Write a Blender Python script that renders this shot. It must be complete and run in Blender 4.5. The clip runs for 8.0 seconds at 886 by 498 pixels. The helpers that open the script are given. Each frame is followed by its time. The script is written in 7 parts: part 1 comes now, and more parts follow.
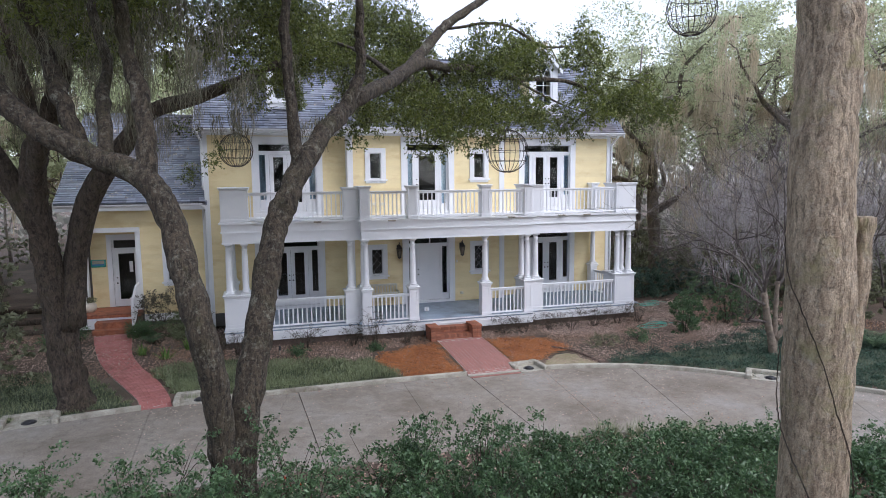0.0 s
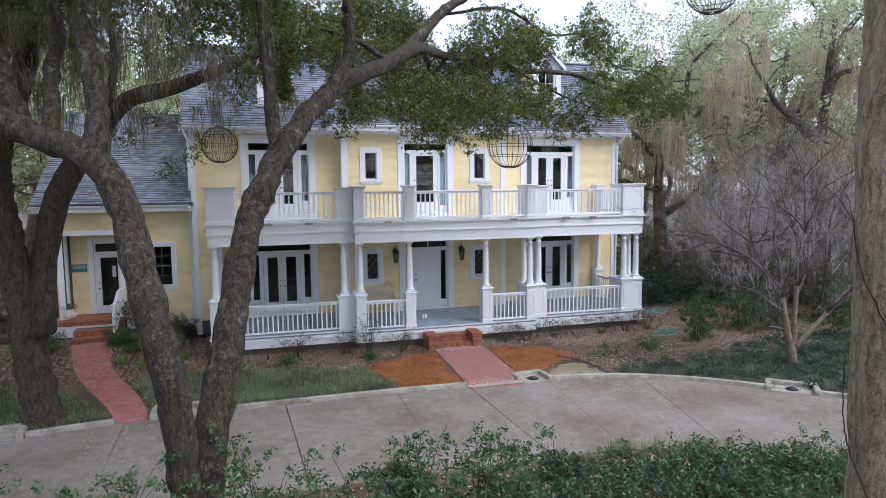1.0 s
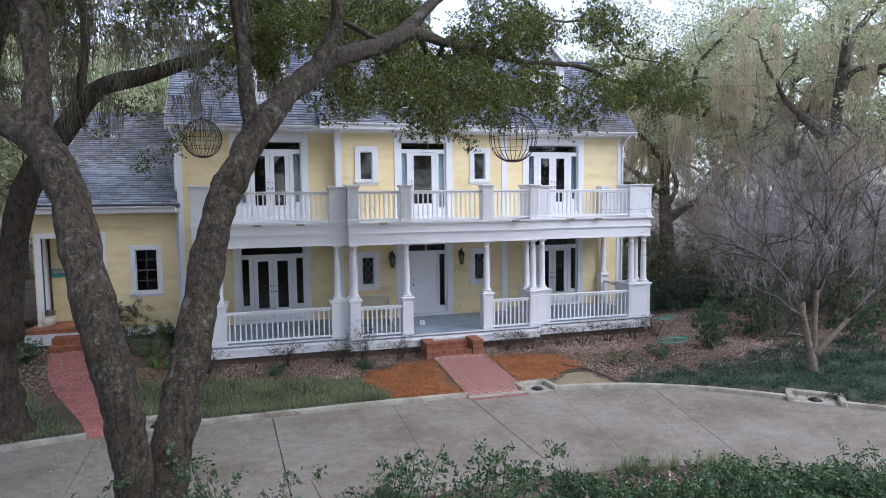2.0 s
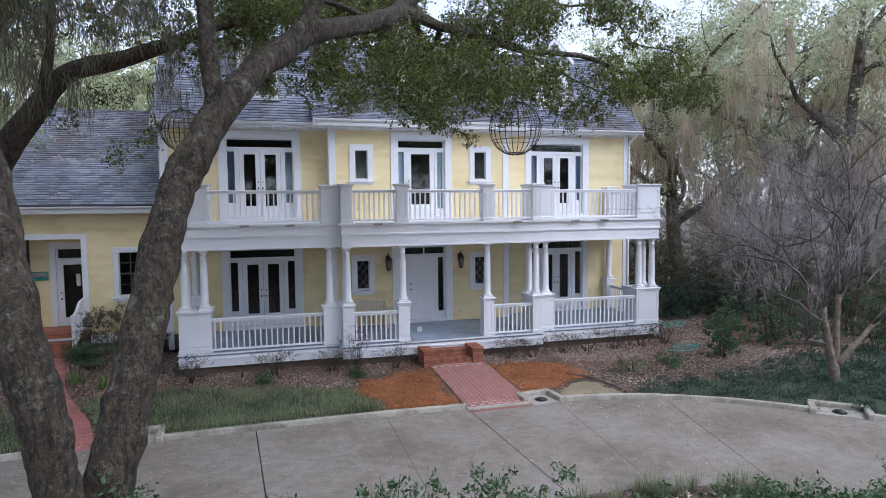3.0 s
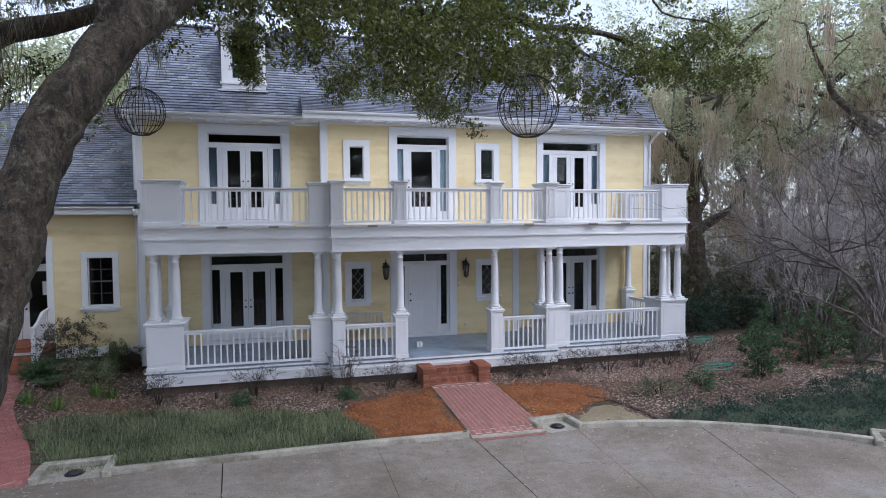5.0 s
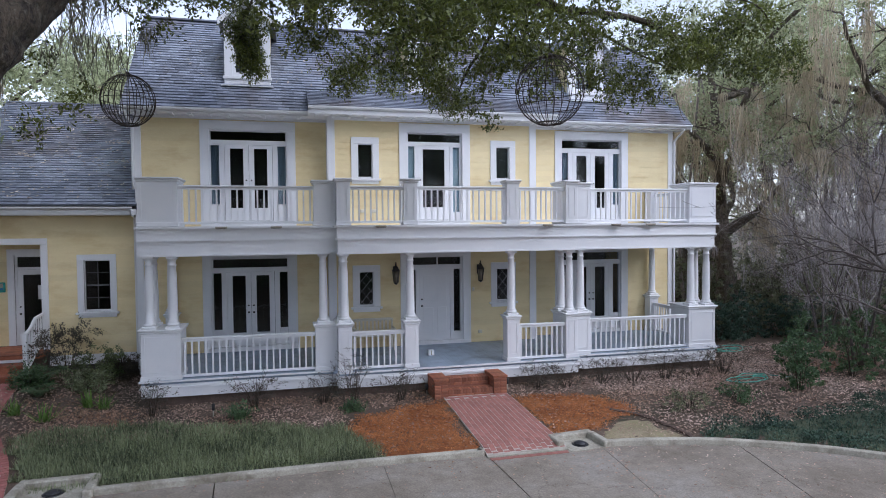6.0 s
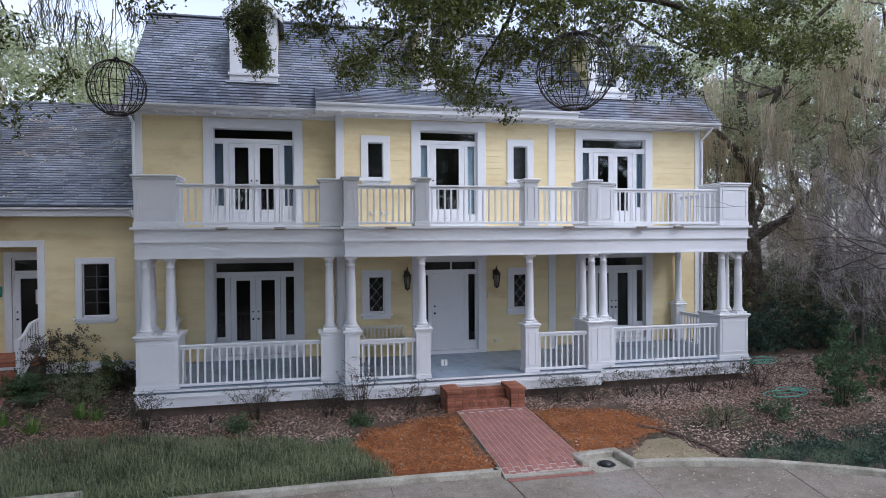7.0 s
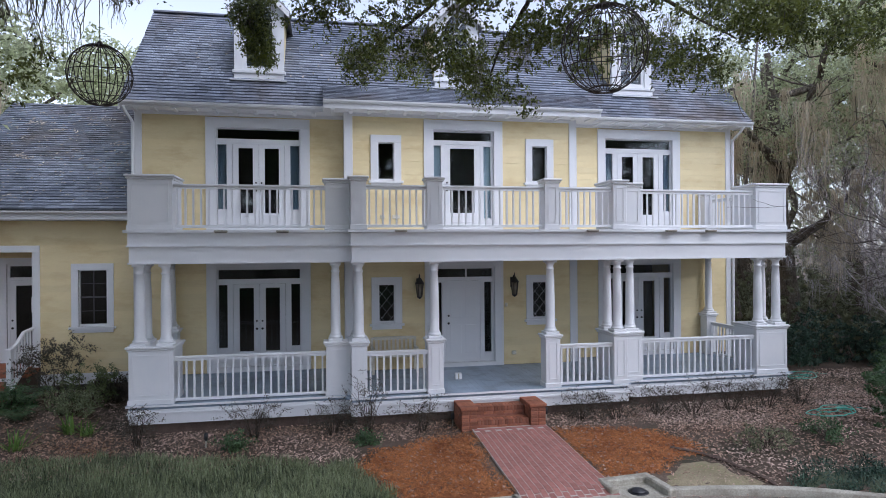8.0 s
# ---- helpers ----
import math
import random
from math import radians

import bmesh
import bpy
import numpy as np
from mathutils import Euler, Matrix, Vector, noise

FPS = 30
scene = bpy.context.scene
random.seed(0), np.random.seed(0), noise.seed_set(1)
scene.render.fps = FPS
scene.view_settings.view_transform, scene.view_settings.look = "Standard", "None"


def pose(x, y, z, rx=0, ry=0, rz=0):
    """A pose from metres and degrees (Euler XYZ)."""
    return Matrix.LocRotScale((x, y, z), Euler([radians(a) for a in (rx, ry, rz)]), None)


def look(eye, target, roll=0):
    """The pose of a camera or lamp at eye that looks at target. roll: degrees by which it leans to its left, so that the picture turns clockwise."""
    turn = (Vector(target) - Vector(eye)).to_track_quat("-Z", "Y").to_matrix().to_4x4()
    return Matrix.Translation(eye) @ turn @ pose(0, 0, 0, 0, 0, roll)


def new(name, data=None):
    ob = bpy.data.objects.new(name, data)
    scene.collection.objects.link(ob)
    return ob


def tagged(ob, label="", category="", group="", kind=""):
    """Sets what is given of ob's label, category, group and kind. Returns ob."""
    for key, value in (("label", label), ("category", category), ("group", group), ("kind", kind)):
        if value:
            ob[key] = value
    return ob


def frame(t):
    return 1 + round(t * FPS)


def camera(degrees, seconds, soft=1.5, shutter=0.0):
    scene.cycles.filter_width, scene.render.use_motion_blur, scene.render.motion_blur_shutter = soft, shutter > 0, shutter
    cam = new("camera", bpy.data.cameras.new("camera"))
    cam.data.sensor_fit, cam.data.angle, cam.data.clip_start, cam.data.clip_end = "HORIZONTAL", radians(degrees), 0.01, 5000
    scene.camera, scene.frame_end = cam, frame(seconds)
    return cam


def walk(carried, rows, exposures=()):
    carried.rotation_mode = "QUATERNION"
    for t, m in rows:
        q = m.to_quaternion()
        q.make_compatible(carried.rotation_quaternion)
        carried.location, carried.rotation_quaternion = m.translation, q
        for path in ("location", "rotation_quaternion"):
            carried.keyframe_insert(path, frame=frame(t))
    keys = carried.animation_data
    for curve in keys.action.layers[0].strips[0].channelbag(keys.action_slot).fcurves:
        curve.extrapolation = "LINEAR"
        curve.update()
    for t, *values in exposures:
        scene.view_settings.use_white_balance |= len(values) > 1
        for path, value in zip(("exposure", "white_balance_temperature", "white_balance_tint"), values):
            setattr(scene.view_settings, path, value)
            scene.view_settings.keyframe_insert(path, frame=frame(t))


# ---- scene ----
cam = camera(71.0, 8.0, soft=0.9)
PATH = [
    (0, (-6.237, -24.298, 5.65), (-5.69, -22.386, 5.431), -0.6),
    (0.5, (-6.075, -23.733, 5.491), (-5.527, -21.821, 5.286), -0.6),
    (1, (-5.903, -23.268, 5.345), (-5.354, -21.354, 5.155), -0.6),
    (1.5, (-5.77, -22.794, 5.194), (-5.218, -20.879, 5.019), -0.6),
    (3, (-5.231, -21.392, 4.818), (-4.684, -19.473, 4.681), -0.6),
    (3.5, (-5.087, -20.958, 4.71), (-4.54, -19.038, 4.584), -0.5),
    (4, (-4.919, -20.457, 4.613), (-4.373, -18.536, 4.5), -0.5),
    (5.5, (-4.405, -19.084, 4.344), (-3.901, -17.15, 4.266), -0.5),
    (6, (-4.27, -18.579, 4.277), (-3.789, -16.638, 4.209), -0.5),
    (6.5, (-4.116, -18.136, 4.164), (-3.661, -16.189, 4.112), -0.5),
    (7, (-4.009, -17.678, 4.086), (-3.576, -15.725, 4.05), -0.4),
    (7.5, (-3.872, -17.219, 4.017), (-3.465, -15.261, 3.997), -0.4),
    (8, (-3.746, -16.717, 3.941), (-3.364, -14.753, 3.94), -0.4),
]
walk(cam, [(t, look(eye, target, roll)) for t, eye, target, roll in PATH], exposures=[(0, 1.14, 5850, 16), (3, 1.01, 5600, 16), (8, 0.82, 5650, 16)])
# ---------------------------------------------------------------- light
world = bpy.data.worlds.new("overcast_sky")
scene.world = world
world.use_nodes = True
wn, wl = world.node_tree.nodes, world.node_tree.links
sky = wn.new("ShaderNodeTexSky")
sky.sky_type, sky.sun_disc = "NISHITA", False
SUN_TURN, SUN_HIGH = radians(140), radians(48)
sky.sun_elevation, sky.sun_rotation = SUN_HIGH, SUN_TURN
sky.air_density, sky.dust_density, sky.ozone_density = 1.0, 1.0, 1.0
pale = wn.new("ShaderNodeHueSaturation")
pale.inputs["Saturation"].default_value = 0.36
wl.new(sky.outputs[0], pale.inputs["Color"])
wl.new(pale.outputs[0], wn["Background"].inputs["Color"])
wn["Background"].inputs["Strength"].default_value = 0.15
sun_data = bpy.data.lights.new("sun", "SUN")
sun_data.energy, sun_data.angle, sun_data.color = 0.88, radians(40), (1.0, 0.96, 0.91)
sun = new("sun", sun_data)
SUN_DIR = Vector((math.sin(SUN_TURN) * math.cos(SUN_HIGH), math.cos(SUN_TURN) * math.cos(SUN_HIGH), math.sin(SUN_HIGH)))
sun.matrix_basis = look(SUN_DIR * 60, (0, 0, 0))


# ---------------------------------------------------------------- building tools
def mesh_of(bm, name):
    me = bpy.data.meshes.new(name)
    bm.to_mesh(me)
    bm.free()
    return me


def part(name, bm, material, parent, label=""):
    """One mesh object under a thing or a part."""
    me = bm if isinstance(bm, bpy.types.Mesh) else mesh_of(bm, name)
    if material is not None and not me.materials:
        me.materials.append(material)
    ob = new(name, me)
    ob.parent = parent
    if name in STUFF_PARTS:
        ob["kind"] = "stuff"
    if label:
        ob["label"] = label
    return ob


STUFF_PARTS = ("branchwork", "hanging_moss", "crown", "foliage")


def thing(name, place, label, category, group="", kind=""):
    ob = new(name)
    ob.empty_display_size = 0.2
    ob.location = place
    return tagged(ob, label, category, group, kind)


def single(name, bm, material, label, category="", group="", kind="", place=(0, 0, 0)):
    ob = part(name, bm, material, None)
    ob.location = place
    return tagged(ob, label, category, group, kind)


def box(x0, x1, y0, y1, z0, z1, bm=None, bevel=0.0):
    own = bmesh.new()
    bmesh.ops.create_cube(own, size=1)
    for v in own.verts:
        v.co = Vector(((x0 + x1) / 2 + v.co.x * (x1 - x0), (y0 + y1) / 2 + v.co.y * (y1 - y0), (z0 + z1) / 2 + v.co.z * (z1 - z0)))
    if bevel:
        bmesh.ops.bevel(own, geom=own.edges[:], offset=bevel, segments=1, affect="EDGES", clamp_overlap=True)
    if bm is None:
        return own
    me = bpy.data.meshes.new("tmp")
    own.to_mesh(me)
    own.free()
    bm.from_mesh(me)
    bpy.data.meshes.remove(me)
    return bm


def prism(pts, z0, z1, bm=None):
    """An upright prism over a plan outline."""
    bm = bm or bmesh.new()
    lo = [bm.verts.new((x, y, z0)) for x, y in pts]
    hi = [bm.verts.new((x, y, z1)) for x, y in pts]
    n = len(pts)
    bm.faces.new(lo[::-1]), bm.faces.new(hi)
    for i in range(n):
        bm.faces.new((lo[i], lo[(i + 1) % n], hi[(i + 1) % n], hi[i]))
    bmesh.ops.recalc_face_normals(bm, faces=bm.faces[:])
    return bm


def lathe(profile, sides=20, bm=None, at=(0, 0, 0)):
    """A turned body; profile: (radius, z) from below to above."""
    bm = bm or bmesh.new()
    rings = []
    for r, z in profile:
        rings.append([bm.verts.new((at[0] + r * math.cos(2 * math.pi * k / sides), at[1] + r * math.sin(2 * math.pi * k / sides), at[2] + z)) for k in range(sides)])
    for a, b in zip(rings, rings[1:]):
        for k in range(sides):
            f = bm.faces.new((a[k], a[(k + 1) % sides], b[(k + 1) % sides], b[k]))
            f.smooth = True
    bm.faces.new(rings[0][::-1]), bm.faces.new(rings[-1])
    return bm


TUBE_FACES = {}


def tube_arrays(path, radii, sides=8, seed=0, rough=0.0):
    """Vertices and quads of a tapered limb along a path."""
    P = np.array(path, float)
    n = len(P)
    T = np.gradient(P, axis=0)
    T /= np.linalg.norm(T, axis=1)[:, None] + 1e-9
    ref = np.array((1.0, 0.2, 0.1)) if abs(T[0][0]) < 0.8 else np.array((0.1, 1.0, 0.2))
    ang = np.arange(sides) * 2 * np.pi / sides
    U = np.cross(T, ref)
    U /= np.linalg.norm(U, axis=1)[:, None]
    W = np.cross(T, U)
    R = np.repeat(np.array(radii, float)[:, None], sides, axis=1)
    if rough:
        rng = np.random.default_rng(seed)
        R = R * (1 + rough * rng.uniform(-1, 1, sides)) * (1 + rough * 0.6 * rng.uniform(-1, 1, (n, sides)))
    V = P[:, None, :] + (np.cos(ang)[None, :, None] * U[:, None, :] + np.sin(ang)[None, :, None] * W[:, None, :]) * R[:, :, None]
    if (n, sides) not in TUBE_FACES:
        F = [(i * sides + k, i * sides + (k + 1) % sides, (i + 1) * sides + (k + 1) % sides, (i + 1) * sides + k) for i in range(n - 1) for k in range(sides)]
        F.append(tuple(range(sides))[::-1])
        F.append(tuple((n - 1) * sides + k for k in range(sides)))
        TUBE_FACES[(n, sides)] = F
    return V.reshape(-1, 3), TUBE_FACES[(n, sides)]


def spline(pts, n):
    """A smooth line of n points through the given ones."""
    P = np.array(pts, float)
    P = np.vstack((2 * P[0] - P[1], P, 2 * P[-1] - P[-2]))
    out = []
    m = len(P) - 3
    for u in np.linspace(0, m - 1e-6, n):
        i = int(u)
        f = u - i
        a, b, c, d = P[i : i + 4]
        out.append(0.5 * (2 * b + (c - a) * f + (2 * a - 5 * b + 4 * c - d) * f * f + (3 * b - a - 3 * c + d) * f ** 3))
    return np.array(out)


def join_arrays(name, pieces, smooth=False):
    """One mesh from many (vertices, faces) pairs."""
    V, F, k = [], [], 0
    for v, f in pieces:
        V.append(v)
        F += [tuple(i + k for i in q) for q in f]
        k += len(v)
    me = bpy.data.meshes.new(name)
    me.from_pydata(np.concatenate(V).tolist(), [], F)
    if smooth:
        me.polygons.foreach_set("use_smooth", [True] * len(me.polygons))
    me.update()
    return me


def quads_mesh(name, V, per=4):
    """A mesh of separate polygons from an (n, per, 3) array."""
    n = len(V)
    me = bpy.data.meshes.new(name)
    me.vertices.add(n * per)
    me.vertices.foreach_set("co", V.reshape(-1).astype(np.float32))
    me.loops.add(n * per)
    me.loops.foreach_set("vertex_index", np.arange(n * per, dtype=np.int32))
    me.polygons.add(n)
    me.polygons.foreach_set("loop_start", np.arange(0, n * per, per, dtype=np.int32))
    me.polygons.foreach_set("loop_total", np.full(n, per, dtype=np.int32))
    me.update(calc_edges=True)
    return me


# ---------------------------------------------------------------- materials
def material(name, rough=0.8, metal=0.0):
    m = bpy.data.materials.new(name)
    m.use_nodes = True
    b = m.node_tree.nodes["Principled BSDF"]
    b.inputs["Roughness"].default_value = rough
    b.inputs["Metallic"].default_value = metal
    return m, m.node_tree.nodes, m.node_tree.links, b


def noise_node(nodes, links, scale, detail=5, rough=0.6, vec=None):
    n = nodes.new("ShaderNodeTexNoise")
    n.inputs["Scale"].default_value, n.inputs["Detail"].default_value, n.inputs["Roughness"].default_value = scale, detail, rough
    if vec is not None:
        links.new(vec, n.inputs["Vector"])
    return n


def ramp(nodes, links, src, stops):
    r = nodes.new("ShaderNodeValToRGB")
    while len(r.color_ramp.elements) < len(stops):
        r.color_ramp.elements.new(0.5)
    for e, (p, c) in zip(r.color_ramp.elements, stops):
        e.position, e.color = p, (*c, 1)
    links.new(src, r.inputs[0])
    return r


def mix(nodes, links, fac, a, b, mode="MIX"):
    m = nodes.new("ShaderNodeMix")
    m.data_type, m.blend_type = "RGBA", mode
    for sock, val in ((m.inputs[0], fac), (m.inputs[6], a), (m.inputs[7], b)):
        if isinstance(val, (int, float)):
            sock.default_value = val
        elif isinstance(val, tuple):
            sock.default_value = (*val, 1)
        else:
            links.new(val, sock)
    return m.outputs[2]


def bump(nodes, links, bsdf, height, strength=0.3, dist=0.01):
    b = nodes.new("ShaderNodeBump")
    b.inputs["Strength"].default_value, b.inputs["Distance"].default_value = strength, dist
    links.new(height, b.inputs["Height"])
    links.new(b.outputs[0], bsdf.inputs["Normal"])


def mottled(name, c1, c2, scale, fine, rough=0.85, bump_s=0.3, bump_d=0.01, random=0.0, stain=None, stain_scale=0.6, stretch=None, island=False, grain=0.27):
    """Two colours mixed at two scales, with relief; random: how far each object or island varies in value."""
    m, N, L, B = material(name, rough)
    tc = N.new("ShaderNodeTexCoord")
    vec = tc.outputs["Object"]
    if stretch:
        mp = N.new("ShaderNodeMapping")
        mp.inputs["Scale"].default_value = stretch
        L.new(vec, mp.inputs[0])
        vec = mp.outputs[0]
    big, small = noise_node(N, L, scale, 4, 0.6, vec), noise_node(N, L, fine, 6, 0.7, vec)
    col = ramp(N, L, big.outputs[0], [(0.35, c1), (0.65, c2)]).outputs[0]
    speck = ramp(N, L, small.outputs[0], [(0.3, (1 - grain,) * 3), (0.7, (1 + grain,) * 3)]).outputs[0]
    col = mix(N, L, 1.0, col, speck, "MULTIPLY")
    if stain:
        s = noise_node(N, L, stain_scale, 5, 0.65, vec)
        f = ramp(N, L, s.outputs[0], [(0.5, (0, 0, 0)), (0.68, (1, 1, 1))]).outputs[0]
        col = mix(N, L, f, col, stain)
    if random:
        src = N.new("ShaderNodeNewGeometry").outputs["Random Per Island"] if island else N.new("ShaderNodeObjectInfo").outputs["Random"]
        v = ramp(N, L, src, [(0.0, (1 - random,) * 3), (1.0, (1 + random,) * 3)]).outputs[0]
        col = mix(N, L, 1.0, col, v, "MULTIPLY")
    L.new(col, B.inputs["Base Color"])
    bump(N, L, B, small.outputs[0], bump_s, bump_d)
    return m


def leafy(name, dark, light, rough=0.5, through_light=0.35):
    """Leaves: each its own value between two colours, letting some light through."""
    m, N, L, B = material(name, rough)
    isl = N.new("ShaderNodeNewGeometry").outputs["Random Per Island"]
    tc = N.new("ShaderNodeTexCoord")
    big = noise_node(N, L, 0.9, 3, 0.6, tc.outputs["Object"])
    both = N.new("ShaderNodeMath")
    both.operation = "MULTIPLY_ADD"
    L.new(isl, both.inputs[0])
    both.inputs[1].default_value = 0.6
    L.new(big.outputs[0], both.inputs[2])
    col = ramp(N, L, both.outputs[0], [(0.4, dark), (1.0, light)]).outputs[0]
    L.new(col, B.inputs["Base Color"])
    t = N.new("ShaderNodeBsdfTranslucent")
    L.new(col, t.inputs["Color"])
    ms = N.new("ShaderNodeMixShader")
    ms.inputs[0].default_value = through_light
    L.new(B.outputs[0], ms.inputs[1])
    L.new(t.outputs[0], ms.inputs[2])
    L.new(ms.outputs[0], N["Material Output"].inputs["Surface"])
    return m


def bark_material(name, c1, c2, lichen, scale=9, tall=0.4, patchy=0.55, furrow=0.42):
    """Ridged bark: long plates parted by dark furrows, with lichen in patches."""
    m, N, L, B = material(name, 0.95)
    tc = N.new("ShaderNodeTexCoord")
    warp = noise_node(N, L, 3.0, 5, 0.65, tc.outputs["Object"])
    add = N.new("ShaderNodeVectorMath")
    add.operation = "MULTIPLY_ADD"
    L.new(warp.outputs["Color"], add.inputs[0])
    add.inputs[1].default_value = (0.16, 0.16, 0.3)
    L.new(tc.outputs["Object"], add.inputs[2])
    mp = N.new("ShaderNodeMapping")
    mp.inputs["Scale"].default_value = (1, 1, tall)
    L.new(add.outputs[0], mp.inputs[0])
    ridges = noise_node(N, L, scale * 2.2, 5, 0.62, mp.outputs[0])
    ridges.inputs["Distortion"].default_value = 0.5
    mid = noise_node(N, L, scale * 1.3, 6, 0.72, mp.outputs[0])
    fine = noise_node(N, L, 60, 6, 0.7, tc.outputs["Object"])
    col = ramp(N, L, mid.outputs[0], [(0.36, c1), (0.64, c2)]).outputs[0]
    crack = ramp(N, L, ridges.outputs[0], [(0.36, (furrow,) * 3), (0.54, (1.12, 1.12, 1.12))]).outputs[0]
    col = mix(N, L, 1.0, col, crack, "MULTIPLY")
    grain = ramp(N, L, fine.outputs[0], [(0.3, (0.55, 0.55, 0.55)), (0.7, (1.4, 1.4, 1.4))]).outputs[0]
    col = mix(N, L, 1.0, col, grain, "MULTIPLY")
    spots = noise_node(N, L, 4.5, 10, 0.8, tc.outputs["Object"])
    f = ramp(N, L, spots.outputs[0], [(patchy - 0.02, (0, 0, 0)), (patchy + 0.07, (0.8, 0.8, 0.8))]).outputs[0]
    col = mix(N, L, f, col, lichen)
    crust = noise_node(N, L, 19, 6, 0.7, tc.outputs["Object"])
    f = ramp(N, L, crust.outputs[0], [(0.54, (0, 0, 0)), (0.63, (0.3, 0.3, 0.3))]).outputs[0]
    col = mix(N, L, f, col, lichen)
    mossy = noise_node(N, L, 2.2, 6, 0.7, tc.outputs["Object"])
    f = ramp(N, L, mossy.outputs[0], [(0.52, (0, 0, 0)), (0.66, (0.55, 0.55, 0.55))]).outputs[0]
    col = mix(N, L, f, col, tuple(a * b for a, b in zip(c2, (0.62, 0.72, 0.45))))
    L.new(col, B.inputs["Base Color"])
    low = ramp(N, L, ridges.outputs[0], [(0.34, (0, 0, 0)), (0.62, (1, 1, 1))]).outputs[0]
    h = mix(N, L, 0.45, low, mid.outputs[0])
    h = mix(N, L, 0.25, h, fine.outputs[0])
    bump(N, L, B, h, 1.0, 0.05)
    return m


WHITE = mottled("white_paint", (0.74, 0.75, 0.76), (0.79, 0.79, 0.79), 1.2, 60, 0.45, 0.03, 0.002, grain=0.05)
YELLOW = mottled("yellow_clapboard_paint", (0.77, 0.638, 0.35), (0.82, 0.692, 0.4), 0.8, 40, 0.5, 0.05, 0.003, random=0.03, stain=(0.7, 0.55, 0.28), stain_scale=0.9, stretch=(1, 1, 2.5), grain=0.06)
DECK = mottled("grey_blue_deck_paint", (0.25, 0.32, 0.395), (0.32, 0.39, 0.47), 1.5, 30, 0.4, 0.08, 0.004, random=0.05, stain=(0.2, 0.24, 0.28), stain_scale=2.0)
SHINGLE = mottled("grey_shingle", (0.16, 0.18, 0.225), (0.255, 0.275, 0.32), 0.4, 90, 0.6, 0.5, 0.006, random=0.33, island=True, stain=(0.15, 0.13, 0.125), stain_scale=0.35)


def concrete_material(name):
    """Old drive concrete: broad tone shifts, aggregate specks, brown stains and hairline cracks."""
    m, N, L, B = material(name, 0.85)
    tc = N.new("ShaderNodeTexCoord").outputs["Object"]
    big, mid, speck = noise_node(N, L, 0.45, 5, 0.62, tc), noise_node(N, L, 4.0, 6, 0.7, tc), noise_node(N, L, 28, 4, 0.75, tc)
    col = ramp(N, L, big.outputs[0], [(0.34, (0.185, 0.156, 0.12)), (0.5, (0.255, 0.224, 0.182)), (0.66, (0.3, 0.275, 0.24))]).outputs[0]
    col = mix(N, L, 1.0, col, ramp(N, L, mid.outputs[0], [(0.34, (0.82, 0.81, 0.8)), (0.66, (1.13, 1.13, 1.13))]).outputs[0], "MULTIPLY")
    col = mix(N, L, 1.0, col, ramp(N, L, speck.outputs[0], [(0.34, (0.78, 0.77, 0.76)), (0.6, (1.12, 1.12, 1.12)), (0.72, (1.5, 1.5, 1.45))]).outputs[0], "MULTIPLY")
    blot = noise_node(N, L, 1.3, 7, 0.72, tc)
    col = mix(N, L, ramp(N, L, blot.outputs[0], [(0.56, (0, 0, 0)), (0.7, (0.42, 0.42, 0.42))]).outputs[0], col, (0.135, 0.11, 0.088))
    warp = N.new("ShaderNodeVectorMath")
    warp.operation = "MULTIPLY_ADD"
    L.new(blot.outputs["Color"], warp.inputs[0])
    warp.inputs[1].default_value = (0.9, 0.9, 0.9)
    L.new(tc, warp.inputs[2])
    cr = N.new("ShaderNodeTexVoronoi")
    cr.feature = "DISTANCE_TO_EDGE"
    cr.inputs["Scale"].default_value = 0.28
    L.new(warp.outputs[0], cr.inputs["Vector"])
    line = ramp(N, L, cr.outputs["Distance"], [(0.0, (0.6, 0.58, 0.55)), (0.0035, (1, 1, 1))]).outputs[0]
    col = mix(N, L, 1.0, col, line, "MULTIPLY")
    L.new(col, B.inputs["Base Color"])
    bump(N, L, B, speck.outputs[0], 0.4, 0.006)
    return m


CONCRETE = concrete_material("old_concrete")
KERB = mottled("pale_kerb_concrete", (0.3, 0.28, 0.225), (0.45, 0.425, 0.35), 2.2, 35, 0.85, 0.4, 0.008, stain=(0.2, 0.175, 0.13), stain_scale=1.8)
BRICK = mottled("red_brick", (0.24, 0.08, 0.04), (0.38, 0.145, 0.075), 9, 60, 0.85, 0.5, 0.006, random=0.28, stain=(0.2, 0.09, 0.06), stain_scale=3)
PAVER = mottled("pink_red_paver", (0.285, 0.12, 0.095), (0.375, 0.165, 0.135), 3, 60, 0.85, 0.35, 0.005, random=0.14, stain=(0.27, 0.13, 0.11), stain_scale=1.1)
MORTAR = mottled("pale_mortar", (0.42, 0.36, 0.31), (0.5, 0.43, 0.38), 6, 60, 0.95, 0.4, 0.004)
FOUNDATION = mottled("brown_brick_foundation", (0.1, 0.07, 0.055), (0.15, 0.105, 0.08), 5, 40, 0.9, 0.4, 0.01)
OAK_BARK = bark_material("oak_bark", (0.036, 0.026, 0.017), (0.1, 0.077, 0.051), (0.26, 0.25, 0.19), 10, 0.3, 0.572, 0.3)
DARK_BARK = bark_material("dark_wet_bark", (0.045, 0.033, 0.024), (0.112, 0.084, 0.06), (0.17, 0.155, 0.12), 9, 0.3, 0.6, 0.35)
